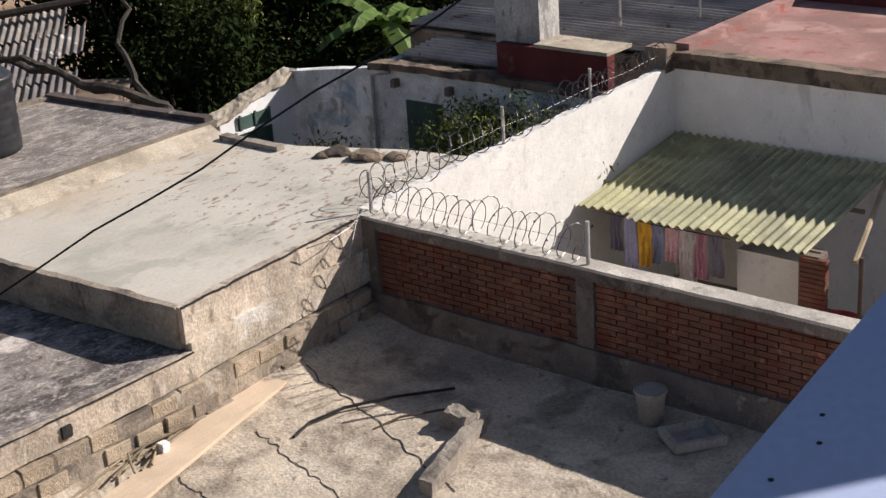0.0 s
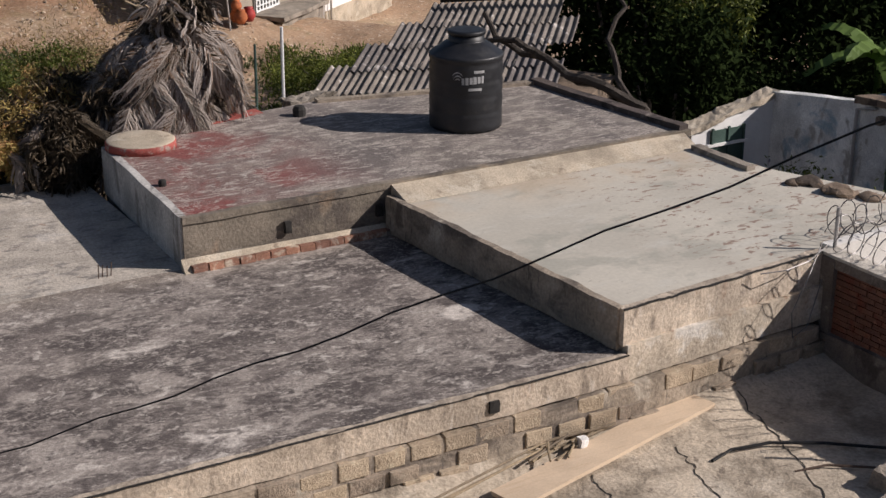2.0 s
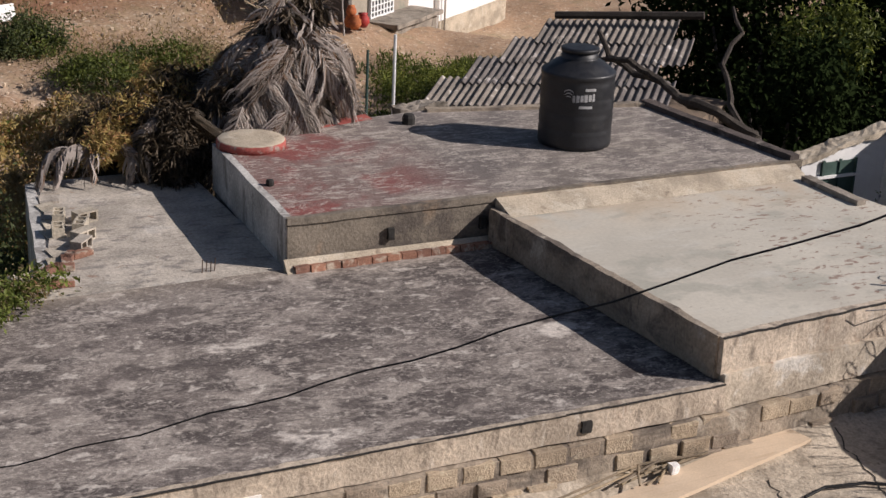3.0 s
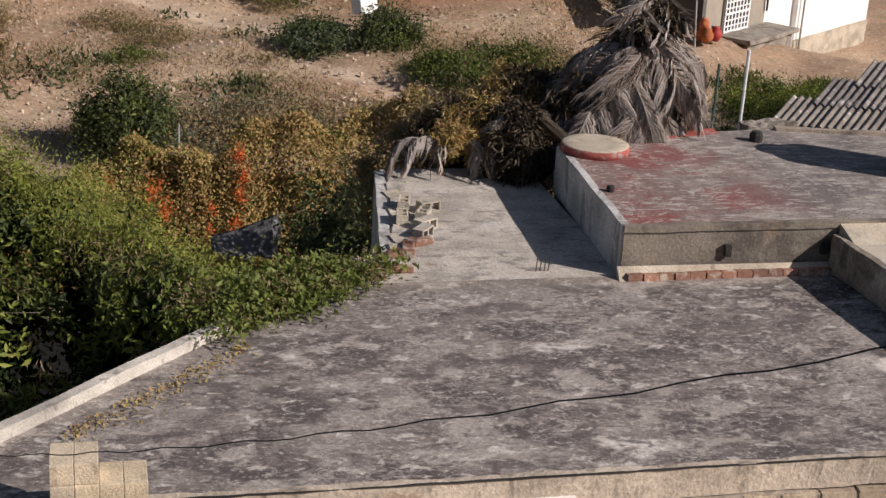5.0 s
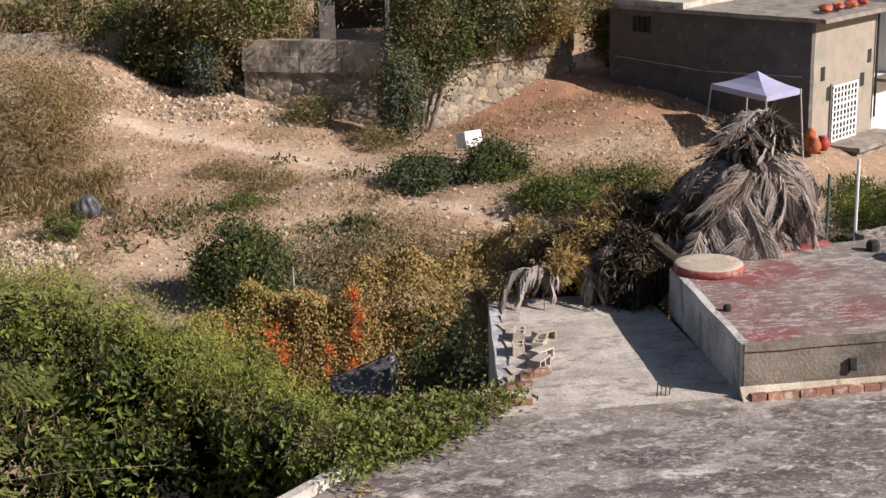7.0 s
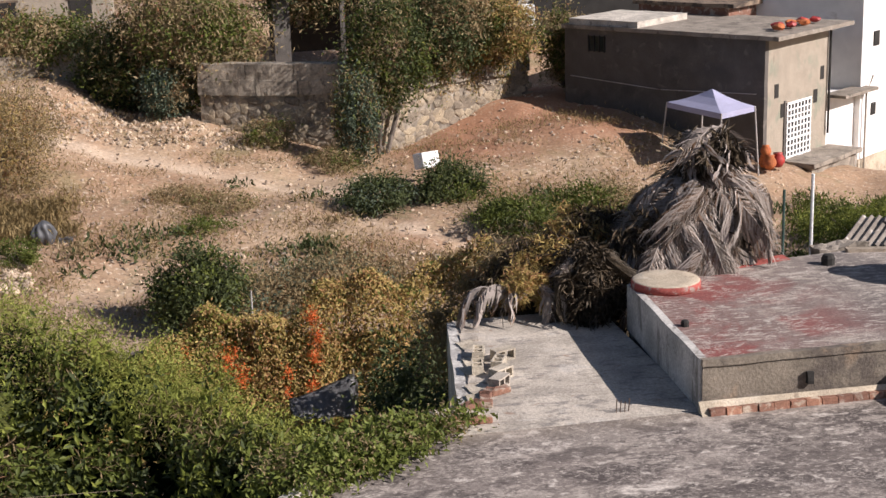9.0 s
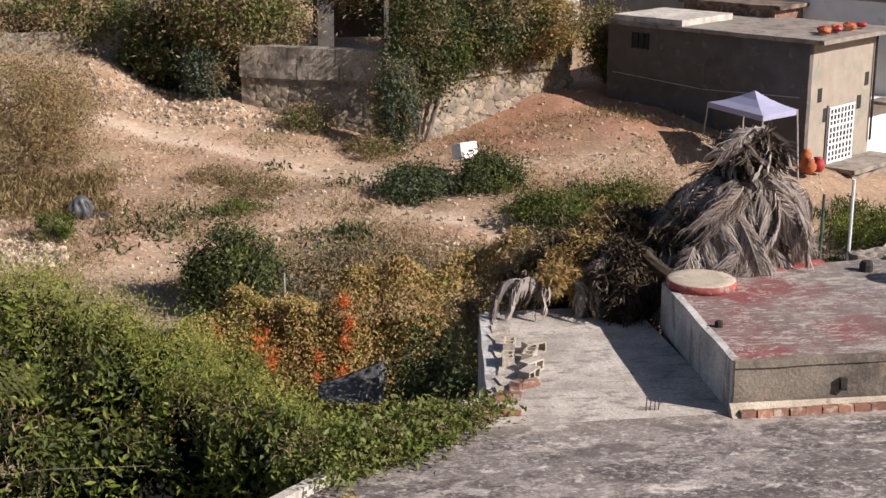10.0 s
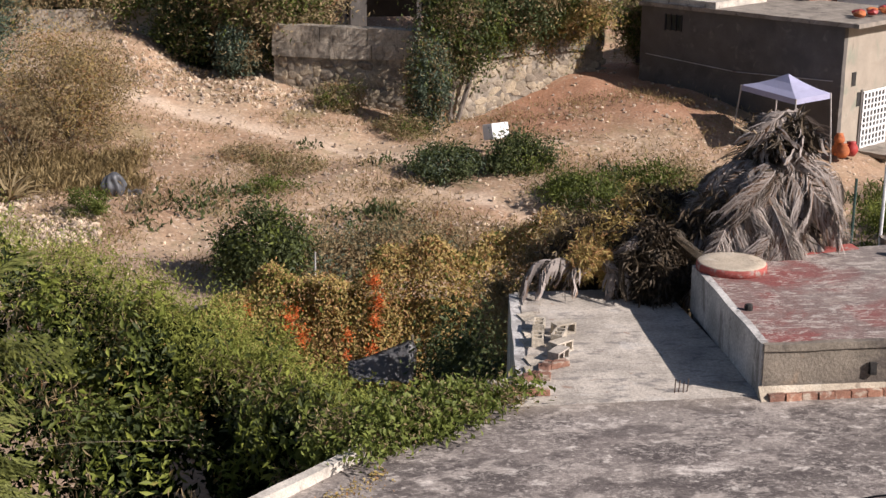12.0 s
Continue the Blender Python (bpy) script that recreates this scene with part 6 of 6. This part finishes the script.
part("body", box(-0.36, 0.36, -0.3, 0.3, 0, 0.56, bevel=0.04), WHITEPLASTIC, crate, at=Matrix.Rotation(radians(25), 4, "Z") @ Matrix.Rotation(radians(-14), 4, "X"))
part("foot", tube([(0, 0, -0.8), (0, 0, 0.06)], 0.06, 6), STICK, crate)

# ---- terrace wall of field stones ----
terrace = thing("terrace_wall", "old terrace wall of field stones and render", "wall", kind="structure")
LINE = [(1.75, 58.9), (7.9, 56.3), (15.3, 60.3)]
for (ax, ay), (bx, by) in zip(LINE, LINE[1:]):
    way = Vector((bx - ax, by - ay, 0))
    turn = math.atan2(way.y, way.x)
    m = Matrix.Translation((ax, ay, 0)) @ Matrix.Rotation(turn, 4, "Z")
    bm = worn(0, way.length, 0.0, 0.6, -2.0, 2.42, 0.4, 0.05, 1.1)
    bm.transform(m)
    part("core", bm, TERRACE, terrace)
    for band, (low, high, out) in enumerate(((1.22, 1.8, 0.05), (1.78, 2.44, 0.02))):
        at = 0.0
        while at < way.length:
            end = min(way.length, at + 1.6 + 2.6 * abs(noise.noise(Vector((at * 3.1, ax, 2 + band)))))
            sag = 0.14 * noise.noise(Vector((at * 0.9, ay, 5 + band)))
            bm = worn(at, end, -0.09 - out, 0.1, low + (0 if band else sag), high, 0.16, 0.045, 1.6)
            bm.transform(m)
            part("render_patch", bm, TERRACE, terrace, "flaking cement render")
            at = end + 0.03
walls_left = thing("far_left_wall", "low stone wall above the path", "wall", kind="structure")
bm = worn(-11.0, 1.6, 62.5, 63.0, 0.5, 2.6, 0.5, 0.06, 0.9)
part("core", bm, TERRACE, walls_left)


def big_bush(azimuth, away, z, r, h, crowns, label, name="terrace_tree", stems=4):
    c = polar(azimuth, away, z)
    return bush(name, label, "tree", c, (r, r * 0.8, h), (*crowns, (SHRUB, int(2600 * r), 0.17, 0.25)), stems, "terrace trees", 46, 0.22, 0.4)


big_bush(1.6, 60.8, 3.4, 2.6, 2.6, ((SHRUB, 12000, 0.2, 0.35), (GREEN, 9000, 0.2, 0.35)), "broad dusty olive tree on the terrace")
big_bush(-1.2, 61.5, 2.3, 1.6, 1.8, ((DARKGREEN, 9000, 0.18, 0.4), (GREEN, 3000, 0.18, 0.4)), "dark green shrub over the terrace wall")
big_bush(0.4, 59.5, 1.3, 0.9, 0.9, ((BLUEGREEN, 4000, 0.16, 0.4),), "grey-green shrub at the wall's foot")
big_bush(8.8, 57.2, 2.9, 1.5, 2.0, ((DARKGREEN, 6000, 0.18, 0.4), (GREEN, 5000, 0.18, 0.35)), "green tree growing over the terrace wall")
big_bush(7.6, 55.3, 0.6, 0.85, 1.6, ((BLUEGREEN, 6000, 0.15, 0.35), (GREEN, 1500, 0.15, 0.35)), "grey-green creeper against the terrace wall")
big_bush(11.0, 59.0, 3.6, 1.7, 1.6, ((SHRUB, 5000, 0.18, 0.4), (DARKGREEN, 7000, 0.18, 0.4)), "dusty tree on the terrace")
big_bush(13.2, 60.2, 3.2, 1.5, 1.0, ((DRYVINE, 7000, 0.16, 0.35), (GREEN, 2500, 0.16, 0.35)), "reddish-brown creeper on the terrace wall's top")
big_bush(-4.2, 64.5, 2.9, 2.6, 1.3, ((GREEN, 7000, 0.2, 0.4), (SHRUB, 6000, 0.2, 0.35)), "mixed green and brown hedge above the path")
big_bush(-8.0, 65.0, 2.6, 2.6, 1.2, ((BLUEGREEN, 5000, 0.2, 0.4), (SHRUB, 6000, 0.2, 0.35)), "mixed green and brown hedge above the path")
big_bush(15.6, 62.5, 2.2, 0.9, 1.5, ((GREEN, 4500, 0.18, 0.3), (SHRUB, 2500, 0.16, 0.3)), "weedy green scrub between wall and house")
big_bush(5.6, 66.5, 5.2, 2.4, 2.0, ((DARKGREEN, 8000, 0.22, 0.4), (SHRUB, 3000, 0.2, 0.4)), "dark tree behind the terrace")
big_bush(10.5, 67.0, 5.2, 2.4, 2.4, ((DARKGREEN, 9000, 0.22, 0.4),), "dark tree behind the terrace")
for k, (a, b) in enumerate((((8.4, 57.0, -1.2), (8.9, 57.0, 3.4)), ((8.7, 57.0, -1.2), (9.6, 57.6, 3.0)), ((8.5, 57.0, -1.0), (8.0, 57.4, 3.2)))):
    p, q = polar(*a), polar(*b)
    tagged(part("dead_sapling", tube([p, p.lerp(q, 0.5) + Vector((0.2 * math.sin(k * 2), 0, 0)), q], 0.11, 6, taper=0.6), BARK), "dark bare stem leaning on the terrace wall", "tree stem", "stems on the terrace wall")
curtain = thing("wall_creeper", "reddish-brown creeper hanging down the terrace wall", "creeper", (11.6, 58.2, 2.4), kind="stuff")
t = rng.uniform(0.28, 1.0, 9000)
drop = np.abs(rng.normal(size=9000)) * (0.35 + 0.5 * np.abs(np.sin(t * 17))) * 0.9
p = np.stack([7.9 + 7.4 * t - 11.6, 56.3 + 4.0 * t - 58.2 - 0.16 - 0.1 * rng.uniform(size=9000), 0.25 - drop], 1)
part("dry_leaves", leaf_mesh("dry_leaves", p[:5500], DRYVINE, 0.13, 0.3, droop=1.0), None, curtain)
part("green_leaves", leaf_mesh("green_leaves", p[5500:], GREEN, 0.13, 0.35, droop=0.8), None, curtain)

# ---- houses at the back ----
grey = thing("grey_house", "bare grey plastered house with a flat roof", "house")
home = Matrix.Translation((22.06, 51.5, -1.5)) @ Matrix.Rotation(radians(37.8), 4, "Z")


def local(name, bm, mat, parent, label=""):
    bm.transform(home)
    return part(name, bm, mat, parent, label)


# The side wall's shade is mostly painted, by a darker plaster than the front's.
local("side_wall", worn(0, 0.25, 0, 9.1, -0.6, 4.6, 0.5, 0.015), GREYWALL, grey, "bare grey side wall with shade in its colour")
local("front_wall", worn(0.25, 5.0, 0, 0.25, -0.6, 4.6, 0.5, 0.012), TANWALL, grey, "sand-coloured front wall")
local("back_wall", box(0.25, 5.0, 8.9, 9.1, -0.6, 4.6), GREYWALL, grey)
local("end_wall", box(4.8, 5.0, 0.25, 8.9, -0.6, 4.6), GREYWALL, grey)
local("roof", worn(-0.12, 5.9, -0.6, 9.2, 4.6, 4.76, 0.4, 0.012), CEMENT, grey, "thin overhanging concrete roof slab")
local("roof_kerb", worn(0.0, 3.6, 5.6, 8.9, 4.74, 5.0, 0.4, 0.015), COPING, grey)
door = local("door", box(1.62, 3.5, -0.03, 0.03, -0.1, 2.05), HOLE, grey, "door behind a white iron grille")
for x in np.linspace(1.62, 3.46, 8):
    local("grille_bar", box(x, x + 0.09, -0.09, -0.04, -0.1, 2.05), IRON, door)
for k, z in enumerate(np.linspace(-0.1, 1.98, 10)):
    local("grille_rail", box(1.62, 3.55, -0.1, -0.045, z, z + 0.045 + 0.04 * (k % 3 == 0)), IRON, door)
local("door_frame", box(1.5, 1.62, -0.05, 0.05, -0.1, 2.15), GREYWALL, grey)
for x, z in ((0.75, 2.35), (1.25, 1.55), (4.35, 2.6), (3.85, 1.75)):
    local("window", box(x, x + 0.3, -0.02, 0.02, z, z + 0.52), HOLE, grey, "narrow dark window slot")
win = local("window", box(-0.03, 0.03, 7.1, 7.9, 3.75, 4.35), GLASS, grey, "small barred side window")
for y in (7.1, 7.35, 7.6, 7.86):
    local("window_bar", box(-0.07, -0.03, y, y + 0.05, 3.72, 4.38), HOLE, win)
local("drain_pipe", tube([(4.95, -0.1, 0.4), (4.95, -0.1, 4.5)], 0.05, 6), HOLE, grey)
local("cable", tube([(-0.05, 0.3, 2.6), (-0.05, 4.5, 2.45), (-0.05, 8.8, 2.7)], 0.018, 4), POST, grey)
for k in range(7):
    bm = bmesh.new()
    bmesh.ops.create_icosphere(bm, subdivisions=2, radius=0.22)
    for v in bm.verts:
        v.co += noise.noise_vector(v.co * 5 + Vector((k, 0, 0))) * 0.08
        v.co.z *= 0.7
    bm.transform(home @ Matrix.Translation((1.5 + 0.48 * k, 0.3 + 0.3 * (k % 2), 4.92)) @ Matrix.Diagonal((1.25, 1.0, 0.8, 1)))
    tagged(part("clay_pot", bm, (CLAY, REDPLASTIC, REDPLASTIC, CLAY)[k % 4]), "heaped orange and red clay pots on the roof", "pot", "pots on the roof")
for k, (az, r, z, s) in enumerate(((23.25, 55.2, -1.45, 0.22), (23.45, 54.9, -1.45, 0.25), (23.3, 55.0, -1.0, 0.2), (23.75, 55.3, -1.45, 0.26))):
    ob = part("clay_jar", lathe([(s * 0.6, 0), (s, s * 0.7), (s * 0.95, s * 1.3), (s * 0.6, s * 1.8), (s * 0.7, s * 2)], 18), (CLAY, CLAY, CLAY, REDPLASTIC)[k], smooth=True, at=polar(az, r, z))
    tagged(ob, "orange clay jar standing by the house corner", "jar", "clay jars")
porch = thing("porch", "raised concrete porch slab before the door", "porch", kind="structure")
local("slab", worn(1.2, 5.2, -1.5, 0.0, -0.25, -0.08, 0.4, 0.03), CEMENT, porch)
local("support", worn(1.4, 5.0, -1.3, -0.1, -2.0, -0.25, 0.5, 0.02), CEMENT, porch)
tent = thing("canopy_tent", "pale lilac pop-up canopy on thin steel legs", "canopy", polar(21.25, 55.0, 0))
off = polar(21.25, 55.0, 0)
corners = [polar(19.55, 55.6, 0.9) - off, polar(21.6, 53.2, 0.87) - off, polar(22.85, 54.6, 0.92) - off, polar(20.9, 56.4, 0.95) - off]
bm = bmesh.new()
tip = bm.verts.new((0, 0, 1.5))
up_ring = [bm.verts.new(c) for c in corners]
low_ring = [bm.verts.new(c - Vector((0, 0, 0.2))) for c in corners]
for i in range(4):
    j = (i + 1) % 4
    bm.faces.new((up_ring[i], up_ring[j], tip))
    bm.faces.new((low_ring[i], low_ring[j], up_ring[j], up_ring[i]))
bmesh.ops.subdivide_edges(bm, edges=bm.edges[:], cuts=2, use_grid_fill=True)
for v in bm.verts:
    v.co.z -= 0.1 * math.sin(math.pi * min(1, max(0, (v.co.z - 0.9) / 0.65))) * 0.8
part("canopy", bm, CANVAS, tent)
for c in corners:
    g = ground_z(c.x + off.x, c.y + off.y)
    part("leg", tube([(c.x * 1.12, c.y * 1.12, g - 0.05), (c.x, c.y, c.z)], 0.03, 6), POST, tent)
whitehouse = thing("white_house", "bright white plastered house", "house")
local("wall", worn(7.5, 14.5, -0.2, 8.0, -2.4, 5.5, 0.8, 0.01), WHITEPAINT, whitehouse)
local("roof_edge", worn(7.4, 14.6, -0.35, 8.1, 5.5, 5.62, 0.6, 0.012), CEMENT, whitehouse)
local("wing", worn(5.06, 7.5, 0.05, 4.5, -2.0, 1.75, 0.6, 0.01), WHITEPAINT, whitehouse, "low white wing beside the door")
local("plinth", worn(7.45, 14.5, -0.26, -0.2, -2.4, -1.1, 0.4, 0.02), FILLET, whitehouse, "bare tan plinth")
for x, z, w, h in ((8.5, 3.45, 0.5, 0.6), (10.3, 3.0, 0.55, 1.05), (8.5, 0.6, 0.4, 0.5), (12.9, 3.0, 0.55, 1.05)):
    local("window", box(x, x + w, -0.24, -0.2, z, z + h), HOLE, whitehouse, "dark window slot")
arch = local("arched_window", box(11.0, 12.1, -0.25, -0.2, 0.2, 1.3), HOLE, whitehouse, "arched window with a white grille")
for x in np.linspace(11.0, 12.05, 6):
    local("grille_bar", box(x, x + 0.06, -0.29, -0.25, 0.2, 1.3), IRON, arch)
local("pipe", tube([(7.75, -0.35, -1.6), (7.75, -0.35, 1.6), (8.2, -0.4, 2.3)], 0.045, 6), CEMENT, whitehouse)
local("awning", worn(5.1, 8.0, -0.75, 0.2, 1.78, 1.9, 0.3, 0.012), CEMENT, whitehouse, "small concrete awning")
brown = thing("brown_house", "unplastered brown brick house behind", "house")
local("wall", worn(5.2, 7.45, 4.6, 9.0, -2.0, 5.1, 0.5, 0.02), OLDBRICK, brown)
local("slab", worn(5.05, 7.45, 4.3, 9.2, 5.1, 5.26, 0.5, 0.02), EDGE, brown)
cream_house = thing("cream_brick_house", "pale brick upper house on the hill", "house")
part("wall", worn(23.4, 27.4, 70.0, 76.0, 0.0, 8.0, 0.9, 0.02), PALEBLOCK, cream_house)
for k in range(11):
    part("brick_course", box(23.35, 27.45, 69.96, 70.0, 2.4 + 0.4 * k, 2.66 + 0.4 * k), CREAM, cream_house)
roof_tank = thing("roof_tank", "small grey water tank on a roof", "water tank", (24.7, 68.4, 3.9))
part("body", lathe([(0.5, 0), (0.52, 0.1), (0.52, 1.0), (0.35, 1.25), (0.2, 1.3)], 28), COPING, roof_tank, smooth=True)
part("stand", box(-0.6, 0.6, -0.6, 0.6, -5.5, 0.0), CEMENT, roof_tank)
dark_house = thing("dark_house", "dark shaded house front with an outside stair", "house")
# The whole front is near-black, so its shade is in the colour.
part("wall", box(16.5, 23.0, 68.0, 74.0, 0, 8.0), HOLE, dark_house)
part("stair_beam", tube([(16.6, 66.8, 3.2), (19.2, 67.4, 5.6)], 0.18, 4), POST, dark_house, "sloping stair beam")
part("kerb", worn(15.6, 17.0, 65.4, 66.0, 2.3, 3.4, 0.3, 0.02), WHITEPAINT, dark_house)
carport = thing("carport", "dark open shelter with a pale roof slab", "shelter")
# The black back wall paints the shade inside the shelter.
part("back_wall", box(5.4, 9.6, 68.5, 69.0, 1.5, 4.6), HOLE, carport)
part("roof", worn(5.2, 8.6, 65.0, 69.0, 4.35, 4.55, 0.4, 0.02), COPING, carport)
part("post", box(5.3, 6.0, 65.2, 65.9, 1.5, 4.35), GREYWALL, carport)
part("post", box(8.2, 8.4, 65.2, 65.4, 1.5, 4.35), GREYWALL, carport)
for k in range(9):
    part("baluster", box(5.3 + 0.35 * k, 5.42 + 0.35 * k, 65.3, 65.42, 4.55, 5.3), IRON, carport)
pale_house = thing("pale_house", "pale plastered house above the path", "house")
part("wall", worn(-7.6, -1.6, 70, 76, 1.0, 8.0, 0.8, 0.02), TANWALL, pale_house)
for x in (-6.7, -3.4):
    w = part("window", box(x, x + 0.95, 69.93, 70.0, 3.3, 4.2), HOLE, pale_house)
    part("window_frame", box(x - 0.1, x + 1.05, 69.94, 69.99, 4.2, 4.3), EDGE, w)

# ---- posts and wires behind the red roof ----
p = polar(25.05, 30.0, 0)
tagged(part("white_post", tube([(p.x, p.y, -2.4), (p.x, p.y, 3.66)], 0.035, 8), IRON), "slim white painted post", "post")
p = polar(24.0, 31.0, 0)
tagged(part("fence_post", tube([(p.x, p.y, -2.4), (p.x, p.y, 3.1)], 0.03, 8), GREENWOOD), "slim dark green fence post", "post")
bm = worn(-0.42, 0.42, -0.2, 0.2, 0, 0.28, 0.1, 0.08, 2.5)
tagged(part("painted_boulder", bm, CEMENT, at=Matrix.Translation((10.35, 21.2, 3.62)) @ Matrix.Rotation(0.2, 4, "Z")), "pale painted lump of masonry behind the roof", "masonry")
tagged(part("rear_wall", box(9.2, 13.0, 20.95, 21.5, -2.5, 3.64), EDGE), "low rear wall behind the red roof", "wall", kind="structure")

pts = []
for i in range(61):
    x = -1.3 + 3.75 * i / 60
    pts.append((x, 5.0 - 1.61 * x, 10 - 2.69 + 0.863 * x + 0.061 * x * x + 0.006 * math.sin(i * 1.7)))
pts = [(-7.9, 0.8, 8.95)] + [(-1.3 - 6.6 * (1 - k / 6), 7.1 - 6.3 * (1 - k / 6), 6.3 + 2.65 * (1 - k / 6) ** 1.4) for k in range(1, 6)] + pts + [(2.75, 0.5, 9.6), (3.36, -0.3, 10.2)]
tagged(part("power_cable", tube(pts, 0.0024, 6), RUBBER, smooth=True), "black power cable slung across the yard", "cable")

# ---- pieces of walls ----
def brick_data(l, w, h, mat, name="brick"):
    bm = box(-w / 2, w / 2, -l / 2, l / 2, -h / 2, h / 2)
    for v in bm.verts:
        v.co += noise.noise_vector(v.co * 31) * 0.004
    return mesh_of(name, bm, mat)


clay = [brick_data(0.25 - 0.004 * k, 0.1, 0.058, BRICK) for k in range(3)]
for face, (y0, y1) in (("brick_panel", (8.8, 11.8)), ("brick_panel", (5.0, 8.57))):
    panel = part(face, box(12.765, 12.775, y0, y1, 2.74, 3.6), BRICKMORTAR, fence, "panel of red bricks")
    for c in range(12):
        z = 2.79 + 0.0715 * c
        y = y0 + (0.13 if c % 2 else 0.0)
        while y < y1 - 0.05:
            ob = part("brick", clay[random.randrange(3)], None, panel)
            l = 0.25
            yc = min(y + l / 2, y1 - l / 2)
            ob.matrix_basis = Matrix.Translation((12.785 + random.uniform(-0.006, 0.008), yc, z)) @ Matrix.Rotation(random.uniform(-0.02, 0.02), 4, "X")
            y += l + 0.014
for c in range(29):
    for s in range(2):
        ob = part("brick", clay[(c + s) % 3], None, pier)
        ob.matrix_basis = Matrix.Translation((17.42, 8.15 + 0.14 * s + (0.006 if c % 2 else 0), 0.28 + 0.0715 * c))
worn_brick = brick_data(0.2, 0.09, 0.1, OLDBRICK)
x = 6.4
while x < 9.3:
    ob = part("brick", worn_brick, None, house_b)
    ob.matrix_basis = Matrix.Translation((x + 0.1, 16.44 + random.uniform(-0.01, 0.015), 3.245)) @ Matrix.Rotation(radians(90) + random.uniform(-0.06, 0.06), 4, "Z") @ Matrix.Rotation(random.uniform(-0.1, 0.25), 4, "Y")
    x += 0.212
bm = box(-0.2, 0.2, -0.07, 0.07, -0.1, 0.1, bevel=0.012)
for v in bm.verts:
    v.co += noise.noise_vector(v.co * 9) * 0.014
block_data = mesh_of("concrete_block", bm, BLOCK)
for c, (z, y, x0) in enumerate(((2.785, 11.7, 2.6), (2.575, 11.685, 2.75), (2.42, 11.66, 2.5))):
    x = x0
    while x < 12.5:
        if not (abs(x + 0.2 - 9.85) < 0.2 and c < 2) and random.random() > (0.05, 0.25, 0.6)[c]:
            ob = part("concrete_block", block_data, None, house_a)
            lift = max(0, x - 9.6) * 0.072
            ob.matrix_basis = Matrix.Translation((x + 0.2, y + lift + random.uniform(-0.015, 0.015), z + random.uniform(-0.008, 0.008))) @ Matrix.Rotation(radians(4) * (x > 9.6) + random.uniform(-0.02, 0.02), 4, "Z") @ Matrix.Rotation(random.uniform(-0.06, 0.06), 4, "X") @ Matrix.Diagonal((random.uniform(0.8, 1.0), 1, random.uniform(0.82, 1.0), 1))
        x += 0.415

stones = []
for k in range(6):
    bm = bmesh.new()
    bmesh.ops.create_icosphere(bm, subdivisions=1, radius=0.5)
    for v in bm.verts:
        v.co += noise.noise_vector(v.co * 2.2 + Vector((k * 3, 0, 0))) * 0.2
        v.co.y *= 0.55
    stones.append(mesh_of("stone", bm, STONE))
for (ax, ay), (bx, by) in zip(LINE, LINE[1:]):
    way = Vector((bx - ax, by - ay, 0))
    turn, s = math.atan2(way.y, way.x), 0.0
    for row in range(8):
        s = random.uniform(0, 0.3)
        while s < way.length:
            w = random.uniform(0.22, 0.7)
            p = Vector((ax, ay, 0)) + way.normalized() * (s + w / 2)
            zz = -1.35 + 0.32 * row + random.uniform(-0.13, 0.13)
            if zz > ground_z(p.x, p.y) - 0.3:
                ob = part("stone", stones[random.randrange(6)], None, terrace)
                ob.matrix_basis = Matrix.Translation((p.x, p.y, zz)) @ Matrix.Rotation(turn, 4, "Z") @ Matrix.Rotation(random.uniform(-0.4, 0.4), 4, "Y") @ Matrix.Diagonal((w * 1.25, 0.2, random.uniform(0.3, 0.56), 1)) @ Matrix.Rotation(random.choice((0, math.pi)), 4, "Y")
            s += w
